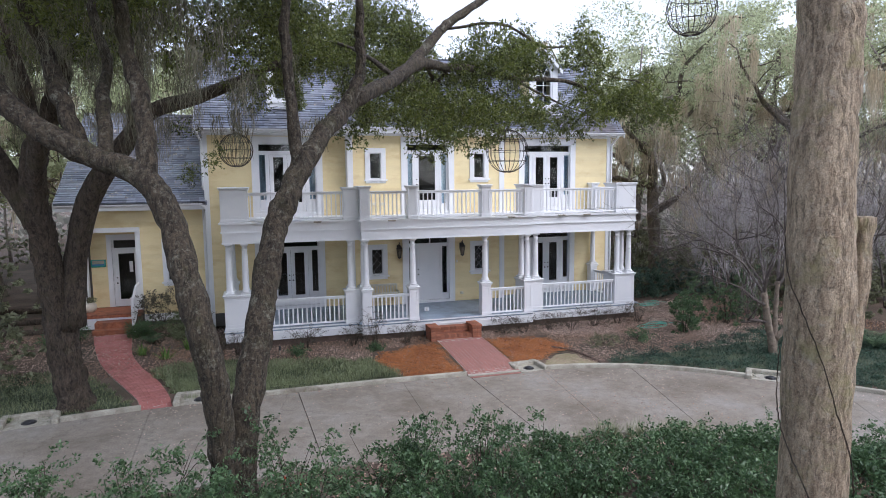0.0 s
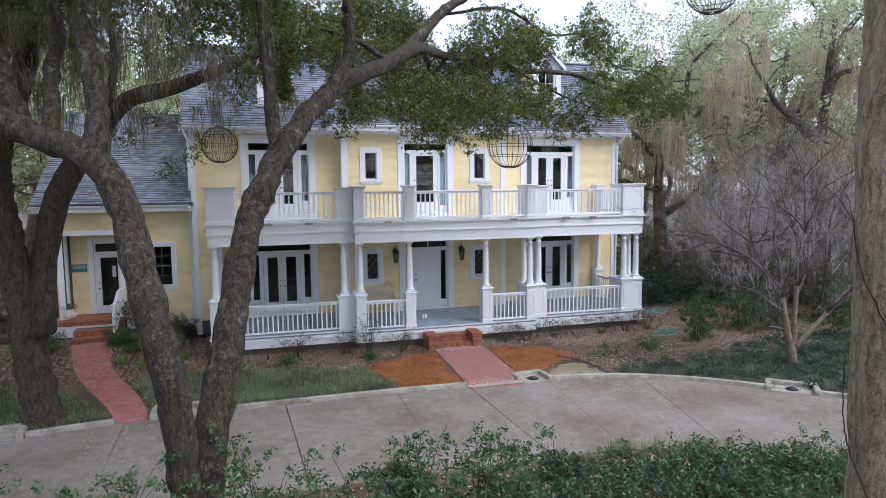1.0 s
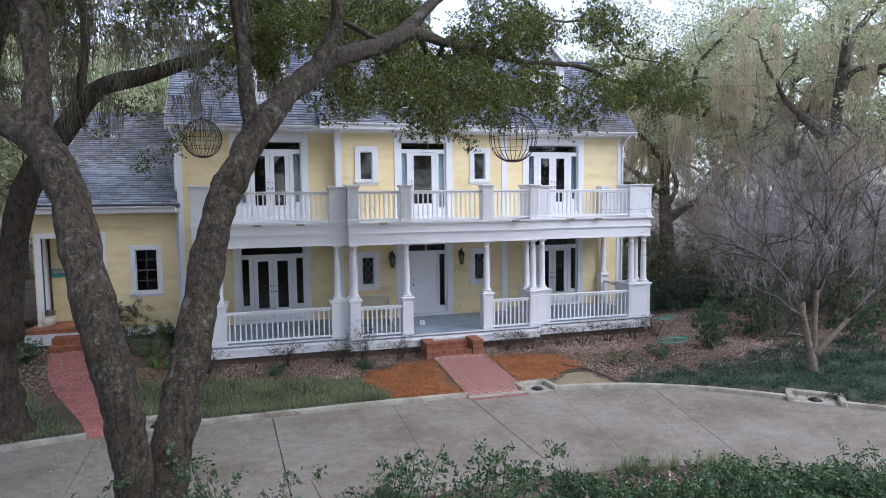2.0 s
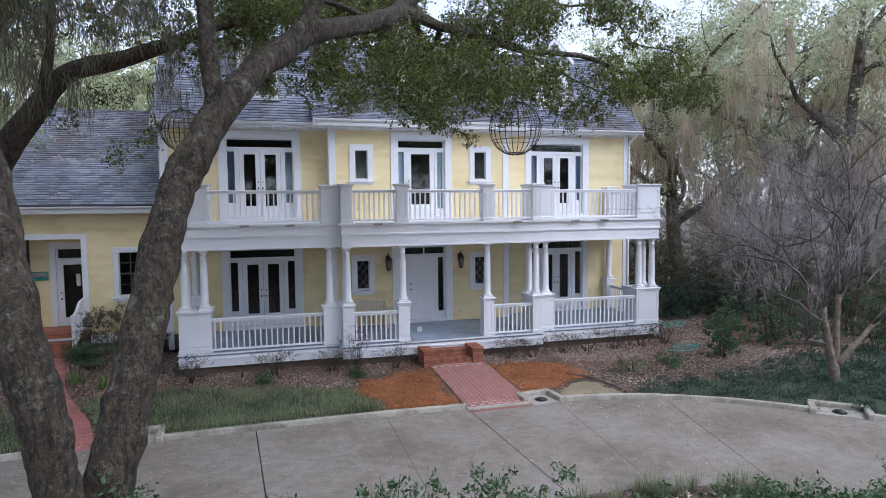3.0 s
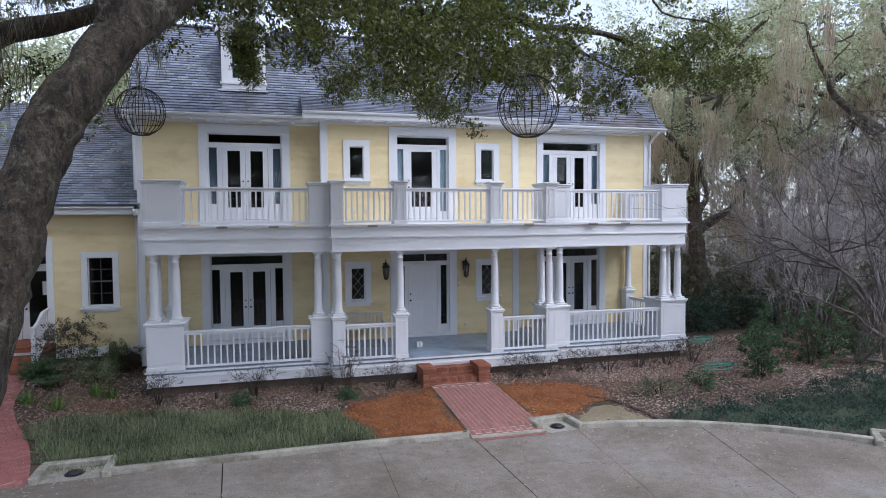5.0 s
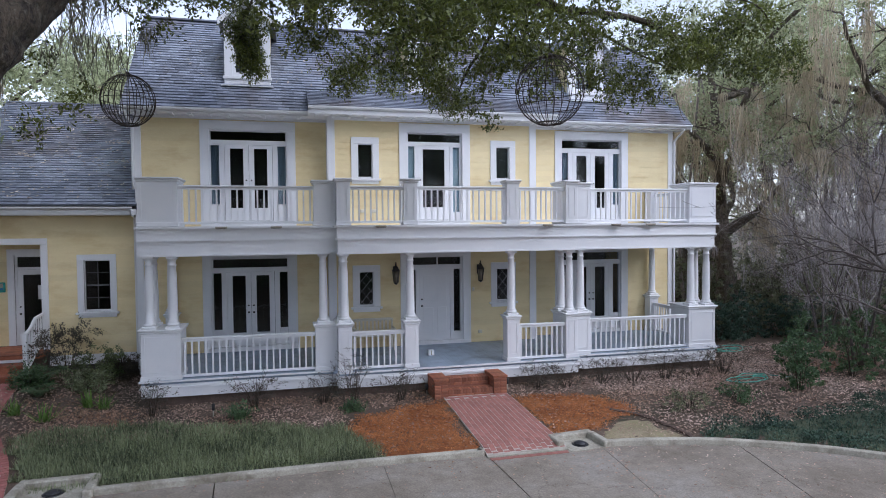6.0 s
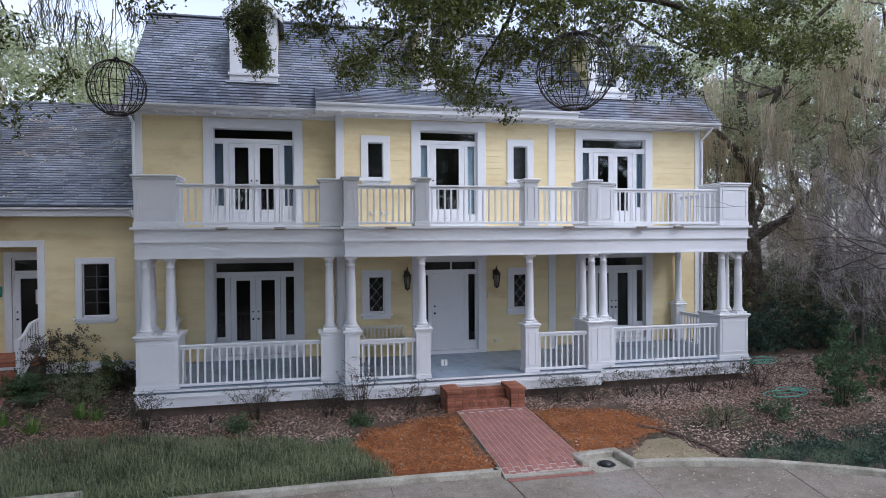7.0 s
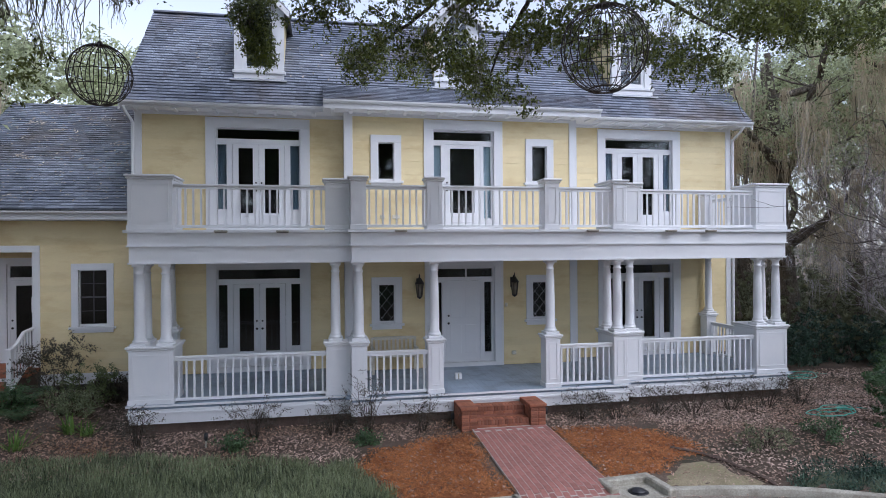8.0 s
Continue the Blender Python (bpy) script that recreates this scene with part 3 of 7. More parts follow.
def small_window(x0, x1, z0, z1, y, lattice, name="window", maker=None, sash=False, w=0.19):
    unit = (maker or hpart)(name, wall_slab(x0 + w - 0.03, x1 - w + 0.03, z0 + 0.0, z1 - w + 0.03, y + 0.03, 0.08, [(x0 + w + 0.02, x1 - w - 0.02, z0 + 0.06, z1 - w - 0.02)]), WHITE)
    casing(unit, x0, x1, z0, z1, y, w, w, 0.045, True)
    gx0, gx1, gz0, gz1 = x0 + w + 0.02, x1 - w - 0.02, z0 + 0.06, z1 - w - 0.02
    p = part("pane", box(gx0, gx1, y + 0.07, y + 0.076, gz0, gz1), PANE, unit)
    p.visible_shadow = False
    if lattice:
        bm = bmesh.new()
        wdt, hgt, n = gx1 - gx0, gz1 - gz0, 3
        for s in (-1, 1):
            for k in range(-1, n + 1):
                za = gz0 + hgt * k / n
                pts = []
                for t in (0.0, 1.0):
                    pts.append((gx0 + wdt * t, za + hgt * 0.5 * t) if s > 0 else (gx1 - wdt * t, za + hgt * 0.5 * t))
                (xa, z_a), (xb, z_b) = pts
                if z_b <= gz0 or z_a >= gz1:
                    continue
                if z_a < gz0:
                    f = (gz0 - z_a) / (z_b - z_a)
                    xa, z_a = xa + (xb - xa) * f, gz0
                if z_b > gz1:
                    f = (gz1 - z_a) / (z_b - z_a)
                    xb, z_b = xa + (xb - xa) * f, gz1
                d = Vector((xb - xa, 0, z_b - z_a))
                if d.length < 0.02:
                    continue
                m = Matrix.Translation(((xa + xb) / 2, y + 0.062 - 0.003 * (s + 1), (z_a + z_b) / 2)) @ d.to_track_quat("Z", "Y").to_matrix().to_4x4() @ Matrix.Diagonal((0.018, 0.006, d.length, 1))
                bmesh.ops.create_cube(bm, size=1, matrix=m)
        part("lattice", bm, WHITE, unit, "white diamond lattice bars")
    if sash:
        bm = bmesh.new()
        zm = (gz0 + gz1) / 2
        box(gx0, gx1, y + 0.045, y + 0.069, zm - 0.02, zm + 0.02, bm)
        xm = (gx0 + gx1) / 2
        for a, b in ((gz0, zm - 0.02), (zm + 0.02, gz1)):
            box(xm - 0.01, xm + 0.01, y + 0.052, y + 0.069, a, b, bm)
            box(gx0, xm - 0.01, y + 0.054, y + 0.069, (a + b) / 2 - 0.01, (a + b) / 2 + 0.01, bm)
            box(xm + 0.01, gx1, y + 0.054, y + 0.069, (a + b) / 2 - 0.01, (a + b) / 2 + 0.01, bm)
        part("muntin", bm, SASH, unit, "thin dark sash bars")
    return (x0 + w - 0.03, x1 - w + 0.03, z0 - 0.0, z1 - w + 0.03)


for s in (-1, 1):
    a, b = sorted((s * 2.5, s * 1.7))
    holes_bay.append(small_window(a, b, 5.72, 6.91, YBAY, False))
    holes_bay.append(small_window(a, b, 2.0, 3.21, YBAY, True))


def frame_boards(holes, grow=0.17):
    """Where the trim lies, the clapboards stop."""
    return [(h[0] - grow, h[1] + grow, h[2] - 0.1, h[3] + grow) for h in holes]


def french_clip(holes):
    return [(h[0] - 0.2, h[1] + 0.2, h[2] - 0.2, h[3] + 0.2) for h in holes]


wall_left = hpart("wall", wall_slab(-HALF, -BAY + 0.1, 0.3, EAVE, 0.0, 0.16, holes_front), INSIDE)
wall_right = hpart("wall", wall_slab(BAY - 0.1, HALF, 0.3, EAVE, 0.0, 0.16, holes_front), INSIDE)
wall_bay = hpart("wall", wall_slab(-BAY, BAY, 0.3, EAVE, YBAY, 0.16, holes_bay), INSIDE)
for s in (-1, 1):
    x = s * (BAY - 0.08)
    hpart("wall", box(x - 0.08, x + 0.08, YBAY + 0.16, 0.0, 0.3, EAVE), YELLOW)
    hpart("wall", box(s * HALF - 0.16 if s > 0 else -HALF, s * HALF if s > 0 else -HALF + 0.16, 0.16, 7.5, 0.3, EAVE), YELLOW)
hpart("wall", box(-HALF, HALF, 7.5, 7.66, 0.3, EAVE), YELLOW)
# Rooms added behind the front, dark so that the panes look nearly black.
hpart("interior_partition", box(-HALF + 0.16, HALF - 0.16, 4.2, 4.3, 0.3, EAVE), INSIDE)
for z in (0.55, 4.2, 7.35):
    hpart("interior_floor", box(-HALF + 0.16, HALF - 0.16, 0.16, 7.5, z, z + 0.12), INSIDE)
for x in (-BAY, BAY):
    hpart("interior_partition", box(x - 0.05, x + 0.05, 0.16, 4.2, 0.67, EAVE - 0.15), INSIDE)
zero = (0, 0, 0)
clapboards(-HALF + 0.14, -BAY - 0.0, DECKZ, EAVE - 0.12, 0.0, wall_left, french_clip(holes_front), zero, YELLOW)
clapboards(BAY + 0.0, HALF - 0.14, DECKZ, EAVE - 0.12, 0.0, wall_right, french_clip(holes_front), zero, YELLOW)
clapboards(-BAY + 0.19, BAY - 0.19, DECKZ, EAVE - 0.12, YBAY, wall_bay, [french_clip([h])[0] if h[1] - h[0] > 1.2 else frame_boards([h], 0.16)[0] for h in holes_bay], zero, YELLOW)
for s in (-1, 1):
    hpart("corner_board", box(s * BAY - (0.19 if s > 0 else 0.0), s * BAY + (0.0 if s > 0 else 0.19), YBAY - 0.04, YBAY, DECKZ, EAVE, None, 0.004), WHITE)
    hpart("corner_board", box(s * HALF - (0.14 if s > 0 else 0.03), s * HALF + (0.03 if s > 0 else 0.14), -0.04, 0.0, 0.3, EAVE, None, 0.004), WHITE)
    hpart("corner_board", box(min(s * BAY, s * (BAY + 0.025)), max(s * BAY, s * (BAY + 0.025)), YBAY - 0.04, -0.03, DECKZ, EAVE), WHITE)
# frieze under the eaves
hpart("frieze", box(-HALF, -BAY - 0.025, -0.05, 0.0, EAVE - 0.12, EAVE, None, 0.004), WHITE)
hpart("frieze", box(BAY + 0.025, HALF, -0.05, 0.0, EAVE - 0.12, EAVE, None, 0.004), WHITE)
hpart("frieze", box(-BAY + 0.19, BAY - 0.19, YBAY - 0.045, YBAY, EAVE - 0.12, EAVE, None, 0.004), WHITE)

# ---------------------------------------------------------------- roof
RIDGE_Y, RIDGE_Z, ROOF_L, ROOF_R = 2.8, 10.95, -8.55, 8.72
EAVE_Y, EAVE_Z = -0.5, 7.6


def shingle_slope(x0, x1, y0, z0, y1, z1, course=0.135, tab=0.3, seed=0, holes=()):
    """Lapped tabs over a slope that climbs from (y0, z0) to (y1, z1)."""
    rng = np.random.default_rng(seed)
    length = math.hypot(y1 - y0, z1 - z0)
    uy, uz = (y1 - y0) / length, (z1 - z0) / length
    ny, nz = -uz, uy
    n = int(length / course)
    pieces = []
    for i in range(n):
        s0, s1 = i * course, min(length, (i + 1) * course + 0.03)
        x = x0 - rng.uniform(0, tab)
        while x < x1:
            a, b = max(x, x0), min(x + tab - 0.006, x1)
            x += tab
            if b - a < 0.02:
                continue
            mid, sm = (a + b) / 2, (s0 + s1) / 2
            if any(h[0] < mid < h[1] and h[2] < y0 + uy * sm < h[3] for h in holes):
                continue
            t = 0.03 + rng.uniform(0, 0.008)
            j = rng.uniform(-0.004, 0.004)
            pts = []
            for (s, h) in ((s0 + j, t), (s1, 0.003)):
                pts += [(a, y0 + uy * s + ny * h, z0 + uz * s + nz * h), (b, y0 + uy * s + ny * h, z0 + uz * s + nz * h)]
            pts += [(a, y0 + uy * (s0 + j), z0 + uz * (s0 + j)), (b, y0 + uy * (s0 + j), z0 + uz * (s0 + j))]
            pieces.append((np.array(pts), [(0, 1, 3, 2), (4, 5, 1, 0)]))
    return pieces


def roof_slab(x0, x1, profile, thick=0.12):
    """A slab under the shingles along a bent profile of (y, z)."""
    bm = bmesh.new()
    top = [(y, z) for y, z in profile]
    bot = [(y, z - thick) for y, z in profile]
    ring = top + bot[::-1]
    a = [bm.verts.new((x0, y, z)) for y, z in ring]
    b = [bm.verts.new((x1, y, z)) for y, z in ring]
    n = len(ring)
    for i in range(n):
        bm.faces.new((a[i], a[(i + 1) % n], b[(i + 1) % n], b[i]))
    m = len(profile)
    for k in range(m - 1):
        bm.faces.new((a[k], a[k + 1], a[n - 2 - k], a[n - 1 - k]))
        bm.faces.new((b[k], b[k + 1], b[n - 2 - k], b[n - 1 - k]))
    bmesh.ops.recalc_face_normals(bm, faces=bm.faces[:])
    return bm


back_y = 2 * RIDGE_Y - EAVE_Y + 1.8
roof = hpart("roof", roof_slab(ROOF_L, ROOF_R, [(EAVE_Y, EAVE_Z), (RIDGE_Y, RIDGE_Z), (back_y, EAVE_Z)], 0.085), SHINGLE)
BAYR = 3.7
BAY_EAVE = (-1.02, 7.68)
MEET = (0.25, 8.38)
part("bay_roof", roof_slab(-BAYR, BAYR, [BAY_EAVE, MEET], 0.08), SHINGLE, roof)
tabs = shingle_slope(ROOF_L, -BAYR, EAVE_Y, EAVE_Z, MEET[0], MEET[1], seed=1)
tabs += shingle_slope(BAYR, ROOF_R, EAVE_Y, EAVE_Z, MEET[0], MEET[1], seed=2)
tabs += shingle_slope(-BAYR, BAYR, *BAY_EAVE, *MEET, seed=3)
tabs += shingle_slope(ROOF_L, ROOF_R, MEET[0], MEET[1], RIDGE_Y, RIDGE_Z, seed=4)
tagged(part("shingles", join_arrays("shingles", tabs), SHINGLE, roof), kind="stuff")
part("ridge_cap", box(ROOF_L, ROOF_R, RIDGE_Y - 0.12, RIDGE_Y + 0.12, RIDGE_Z - 0.02, RIDGE_Z + 0.035, None, 0.01), SHINGLE, roof)


def gutter(x0, x1, y, z, parent):
    prof = [(0.0, 0.0), (-0.05, 0.0), (-0.085, 0.035), (-0.09, 0.075), (-0.078, 0.075), (-0.072, 0.045), (-0.045, 0.015), (0.0, 0.015)]
    bm = bmesh.new()
    a = [bm.verts.new((x0, y + p, z + q)) for p, q in prof]
    b = [bm.verts.new((x1, y + p, z + q)) for p, q in prof]
    n = len(prof)
    for i in range(n):
        bm.faces.new((a[i], a[(i + 1) % n], b[(i + 1) % n], b[i]))
    bm.faces.new(a[::-1]), bm.faces.new(b)
    bmesh.ops.recalc_face_normals(bm, faces=bm.faces[:])
    return part("gutter", bm, WHITE, parent)


for x0, x1, y, z in ((ROOF_L, -BAYR, EAVE_Y, EAVE_Z - 0.085), (BAYR, ROOF_R, EAVE_Y, EAVE_Z - 0.085), (-BAYR, BAYR, BAY_EAVE[0], BAY_EAVE[1] - 0.085)):
    gutter(x0, x1, y, z, roof)
for x0, x1, y0, y1, z in ((ROOF_L + 0.02, -BAYR, EAVE_Y + 0.01, 0.05, EAVE_Z - 0.115), (BAYR, ROOF_R - 0.02, EAVE_Y + 0.01, 0.05, EAVE_Z - 0.115), (-BAYR, BAYR, BAY_EAVE[0] + 0.01, -0.48, EAVE_Z - 0.11)):
    part("soffit", box(x0, x1, y0, y1, z - 0.02, z + 0.05), WHITE, roof)
    # small blocks along the soffit, as rafter tails
    n = int((x1 - x0) / 0.46)
    block = mesh_of(box(-0.05, 0.05, y0 + 0.04, y1 - 0.06, z - 0.06, z - 0.021, None, 0.006), "rafter_tail")
    block.materials.append(WHITE)
    for k in range(n):
        part("rafter_tail", block, None, roof).location = (x0 + (k + 0.5) * (x1 - x0) / n, 0, 0)
for s in (-1, 1):
    a, b = sorted((s * (BAY + 0.03), s * BAYR))
    part("soffit", box(a, b, -0.48, 0.05, EAVE_Z - 0.135, EAVE_Z - 0.065), WHITE, roof)
    part("soffit_return", box(a, b, BAY_EAVE[0] + 0.02, -0.48, EAVE_Z - 0.066, BAY_EAVE[1] - 0.082), WHITE, roof)
part("fascia", box(-BAYR, BAYR, BAY_EAVE[0], BAY_EAVE[0] + 0.02, EAVE_Z - 0.14, BAY_EAVE[1] - 0.082), WHITE, roof)
for s in (-1, 1):
    # rake boards along the gables and the gable walls
    x = ROOF_L if s < 0 else ROOF_R
    bm = roof_slab(x - 0.02, x + 0.02, [(EAVE_Y, EAVE_Z - 0.03), (RIDGE_Y, RIDGE_Z - 0.03)], 0.2)
    part("rake_board", bm, WHITE, roof)
    bm = bmesh.new()
    xa, xb = (-HALF, -HALF + 0.16) if s < 0 else (HALF - 0.16, HALF)
    pr = [(0.0, EAVE), (7.5, EAVE), (5.3, 8.6), (RIDGE_Y, RIDGE_Z - 0.2), (0.0, 7.9)]
    a = [bm.verts.new((xa, y, z)) for y, z in pr]
    b = [bm.verts.new((xb, y, z)) for y, z in pr]
    for i in range(5):
        bm.faces.new((a[i], a[(i + 1) % 5], b[(i + 1) % 5], b[i]))
    bm.faces.new(a[::-1]), bm.faces.new(b)
    hpart("gable_wall", bm, YELLOW)
# downpipes from the gutters' ends
def downpipe(points, parent, r=0.04):
    v, f = tube_arrays(spline(points, 24), [r] * 24, 8)
    return part("downpipe", join_arrays("downpipe", [(v, f)], True), WHITE, parent)


downpipe([(ROOF_R - 0.3, -0.52, 7.46), (ROOF_R - 0.32, -0.45, 7.36), (HALF + 0.06, -0.1, 7.12), (HALF + 0.06, -0.08, 6.9), (HALF + 0.06, -0.08, 4.3), (HALF + 0.06, -0.08, 0.4)], roof)
downpipe([(ROOF_L + 0.1, -0.52, 7.46), (ROOF_L + 0.12, -0.45, 7.36), (-HALF - 0.06, -0.1, 7.15), (-HALF - 0.06, -0.08, 6.9), (-HALF - 0.06, -0.08, 5.4)], roof)


def dormer(xc):
    """A gabled dormer: white front with a pointed window, yellow cheeks, own shingled roof."""
    y0, w, zb, zt = 0.43, 0.62, 8.54, 10.42
    pk, g, spring = zt + 0.62, 0.33, zt - 0.4

    def arch(x):
        """Height of the pointed opening at a distance from its middle."""
        return spring + math.sqrt(max(0.0, (2 * g) ** 2 - (abs(x) + g) ** 2)) * 0.98

    front = bmesh.new()
    box(xc - w, xc - g, y0, y0 + 0.1, zb, zt, front)
    box(xc + g, xc + w, y0, y0 + 0.1, zb, zt, front)
    box(xc - g, xc + g, y0, y0 + 0.1, zb, zb + 0.28, front)
    xs = np.linspace(-w, w, 39)
    for xa, xb in zip(xs, xs[1:]):
        lo = [arch(v) if abs(v) < g else zt for v in (xa, xb)]
        hi = [pk - 0.06 - (pk - 0.06 - zt) * abs(v) / w for v in (xa, xb)]
        lo = [min(q, r - 0.005) for q, r in zip(lo, hi)]
        v = [front.verts.new((xc + xx, yy, zz)) for yy in (y0, y0 + 0.1) for xx, zz in ((xa, lo[0]), (xb, lo[1]), (xb, hi[1]), (xa, hi[0]))]
        for q in ((0, 1, 2, 3), (7, 6, 5, 4), (0, 4, 5, 1), (3, 2, 6, 7)):
            front.faces.new([v[k] for k in q])
    d = part("dormer", front, WHITE, roof, "gabled dormer with yellow cheeks and white-trimmed pointed window")
    for s in (-1, 1):
        bm = bmesh.new()
        xa, xb = sorted((xc + s * w, xc + s * (w - 0.08)))
        pr = [(y0 + 0.1, zb - 0.05), (y0 + 0.1, zt), (RIDGE_Y - 0.55, zt)]
        a = [bm.verts.new((xa, y, z)) for y, z in pr]
        b = [bm.verts.new((xb, y, z)) for y, z in pr]
        for i in range(3):
            bm.faces.new((a[i], a[(i + 1) % 3], b[(i + 1) % 3], b[i]))
        bm.faces.new(a[::-1]), bm.faces.new(b)
        bmesh.ops.recalc_face_normals(bm, faces=bm.faces[:])
        part("cheek", bm, YELLOW, d, "yellow boarded side wall")
    part("corner_board", box(xc - w - 0.02, xc - w + 0.2, y0 - 0.04, y0, zb + 0.12, zt), WHITE, d)
    part("corner_board", box(xc + w - 0.2, xc + w + 0.02, y0 - 0.04, y0, zb + 0.12, zt), WHITE, d)
    part("sill", box(xc - w - 0.06, xc + w + 0.06, y0 - 0.16, y0 + 0.0, zb + 0.06, zb + 0.14, None, 0.01), WHITE, d)
    part("apron", box(xc - w - 0.02, xc + w + 0.02, y0 - 0.12, y0 + 0.02, zb - 0.16, zb + 0.06, None, 0.01), WHITE, d)
    part("flashing", box(xc - w - 0.1, xc + w + 0.1, y0 - 0.3, y0 - 0.12, zb - 0.17, zb - 0.145), WHITE, d, "thin pale metal flashing")
    p = part("pane", box(xc - g, xc + g, y0 + 0.05, y0 + 0.056, zb + 0.28, pk - 0.2), PANE, d)
    p.visible_shadow = False
    bm = bmesh.new()
    for k in (1, 2, 3):
        zz = zb + 0.28 + (spring - zb - 0.28) * k / 3
        box(xc - g, xc + g, y0 + 0.03, y0 + 0.048, zz - 0.012, zz + 0.012, bm)
    box(xc - 0.012, xc + 0.012, y0 + 0.026, y0 + 0.046, zb + 0.28, spring, bm)
    part("muntin", bm, WHITE, d)
    for s in (-1, 1):
        # crossing tracery bars in the pointed head
        v, f = tube_arrays([(xc - s * 0.0, y0 + 0.037, spring)] + [(xc + s * g * u * 0.8, y0 + 0.037, spring + 0.36 * math.sin(u * 1.5)) for u in np.linspace(0.12, 0.7, 7)], [0.011] * 8, 4)
        part("tracery_bar", join_arrays("tracery_bar", [(v, f)]), WHITE, d)
    # Dark sheet in place of the shade inside the dormer.
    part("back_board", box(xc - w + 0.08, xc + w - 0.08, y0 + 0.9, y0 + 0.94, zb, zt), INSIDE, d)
    # roof
    for s in (-1, 1):
        bm = bmesh.new()
        ring = [(xc, pk + 0.05), (xc + s * (w + 0.18), zt - 0.14), (xc + s * (w + 0.18), zt - 0.2), (xc, pk - 0.03)]
        a = [bm.verts.new((x, y0 - 0.2, z)) for x, z in ring]
        b = [bm.verts.new((x, RIDGE_Y + 0.1, z)) for x, z in ring]
        for i in range(4):
            bm.faces.new((a[i], a[(i + 1) % 4], b[(i + 1) % 4], b[i]))
        bm.faces.new(a), bm.faces.new(b[::-1])
        bmesh.ops.recalc_face_normals(bm, faces=bm.faces[:])
        part("dormer_roof", bm, SHINGLE, d)
        bm = bmesh.new()
        ring = [(xc, pk - 0.0), (xc + s * (w + 0.17), zt - 0.17), (xc + s * (w + 0.17), zt - 0.34), (xc, pk - 0.17)]
        a = [bm.verts.new((x, y0 - 0.22, z)) for x, z in ring]
        b = [bm.verts.new((x, y0 - 0.18, z)) for x, z in ring]
        for i in range(4):
            bm.faces.new((a[i], a[(i + 1) % 4], b[(i + 1) % 4], b[i]))
        bm.faces.new(a), bm.faces.new(b[::-1])
        bmesh.ops.recalc_face_normals(bm, faces=bm.faces[:])
        part("rake_board", bm, WHITE, d)


for xc in (-5.35, 0.0, 5.35):
    dormer(xc)

# ---------------------------------------------------------------- porch and balcony
porch = thing("porch", (0, 0, 0.1), "two-level white porch with paired columns, balustrades and balcony", "porch")


def ppart(name, bm, mat=None, parent=None, label=""):
    ob = part(name, bm, mat or WHITE, parent or porch, label)
    if parent is None:
        ob.location = (0, 0, -0.1)
    return ob


END, YF, YC, MID = 7.62, -3.15, -3.47, 2.82


def grow(g):
    e = END + g
    c = 3.15 + g
    return [(-e, 0.0), (-e, YF - g), (-c, YF - g), (-c, YC - g), (c, YC - g), (c, YF - g), (e, YF - g), (e, 0.0)]


# floor boards run from the wall to the edge
deck = ppart("deck", prism(grow(0.0), DECKZ - 0.1, DECKZ - 0.03), DECK, None, "grey-blue painted porch floor")
x = -END - 0.05
while x < END + 0.05:
    edge = YC - 0.03 if -3.2 < x + 0.06 < 3.2 else YF - 0.03
    back = YBAY if abs(x + 0.06) < BAY else 0.0
    part("floor_board", box(x, x + 0.134, edge, back - 0.03, DECKZ - 0.03, DECKZ), DECK, deck)
    x += 0.138
ppart("skirt", prism(grow(0.01), 0.4, DECKZ - 0.1))
ppart("skirt_cap", prism(grow(0.035), DECKZ - 0.2, DECKZ - 0.16))
ppart("foundation", prism(grow(-0.1), 0.0, 0.4), FOUNDATION, None, "brown brick foundation under the porch")
# beam, its bands and the balcony floor
def band(g0, depth, z0, z1):
    """A hollow band along the porch's edge."""
    o, i = grow(g0), grow(g0 - depth)
    bm = bmesh.new()
    rings = []
    for pts, z in ((o, z0), (o, z1), (i, z1), (i, z0)):
        rings.append([bm.verts.new((x, y, z)) for x, y in pts])
    for k in range(4):
        a, b = rings[k], rings[(k + 1) % 4]
        for j in range(len(a) - 1):
            bm.faces.new((a[j], a[j + 1], b[j + 1], b[j]))
    bm.faces.new([r[0] for r in rings]), bm.faces.new([r[-1] for r in rings][::-1])
    bmesh.ops.recalc_face_normals(bm, faces=bm.faces[:])
    return bm


ppart("nosing", band(0.05, 0.018, DECKZ - 0.045, DECKZ - 0.003))
ppart("beam", band(-0.02, 0.3, 3.68, 4.03))
ppart("fascia", band(0.0, 0.32, 4.034, 4.3))
ppart("fascia_bead", band(0.025, 0.1, 4.015, 4.05))
ppart("beam_bead", band(0.0, 0.34, 3.66, 3.7))
ppart("ledge", band(0.07, 0.5, 4.304, 4.36))
ppart("balcony_floor", prism(grow(-0.33), 4.24, 4.36))
ppart("porch_ceiling", prism(grow(-0.33), 4.1, 4.16))


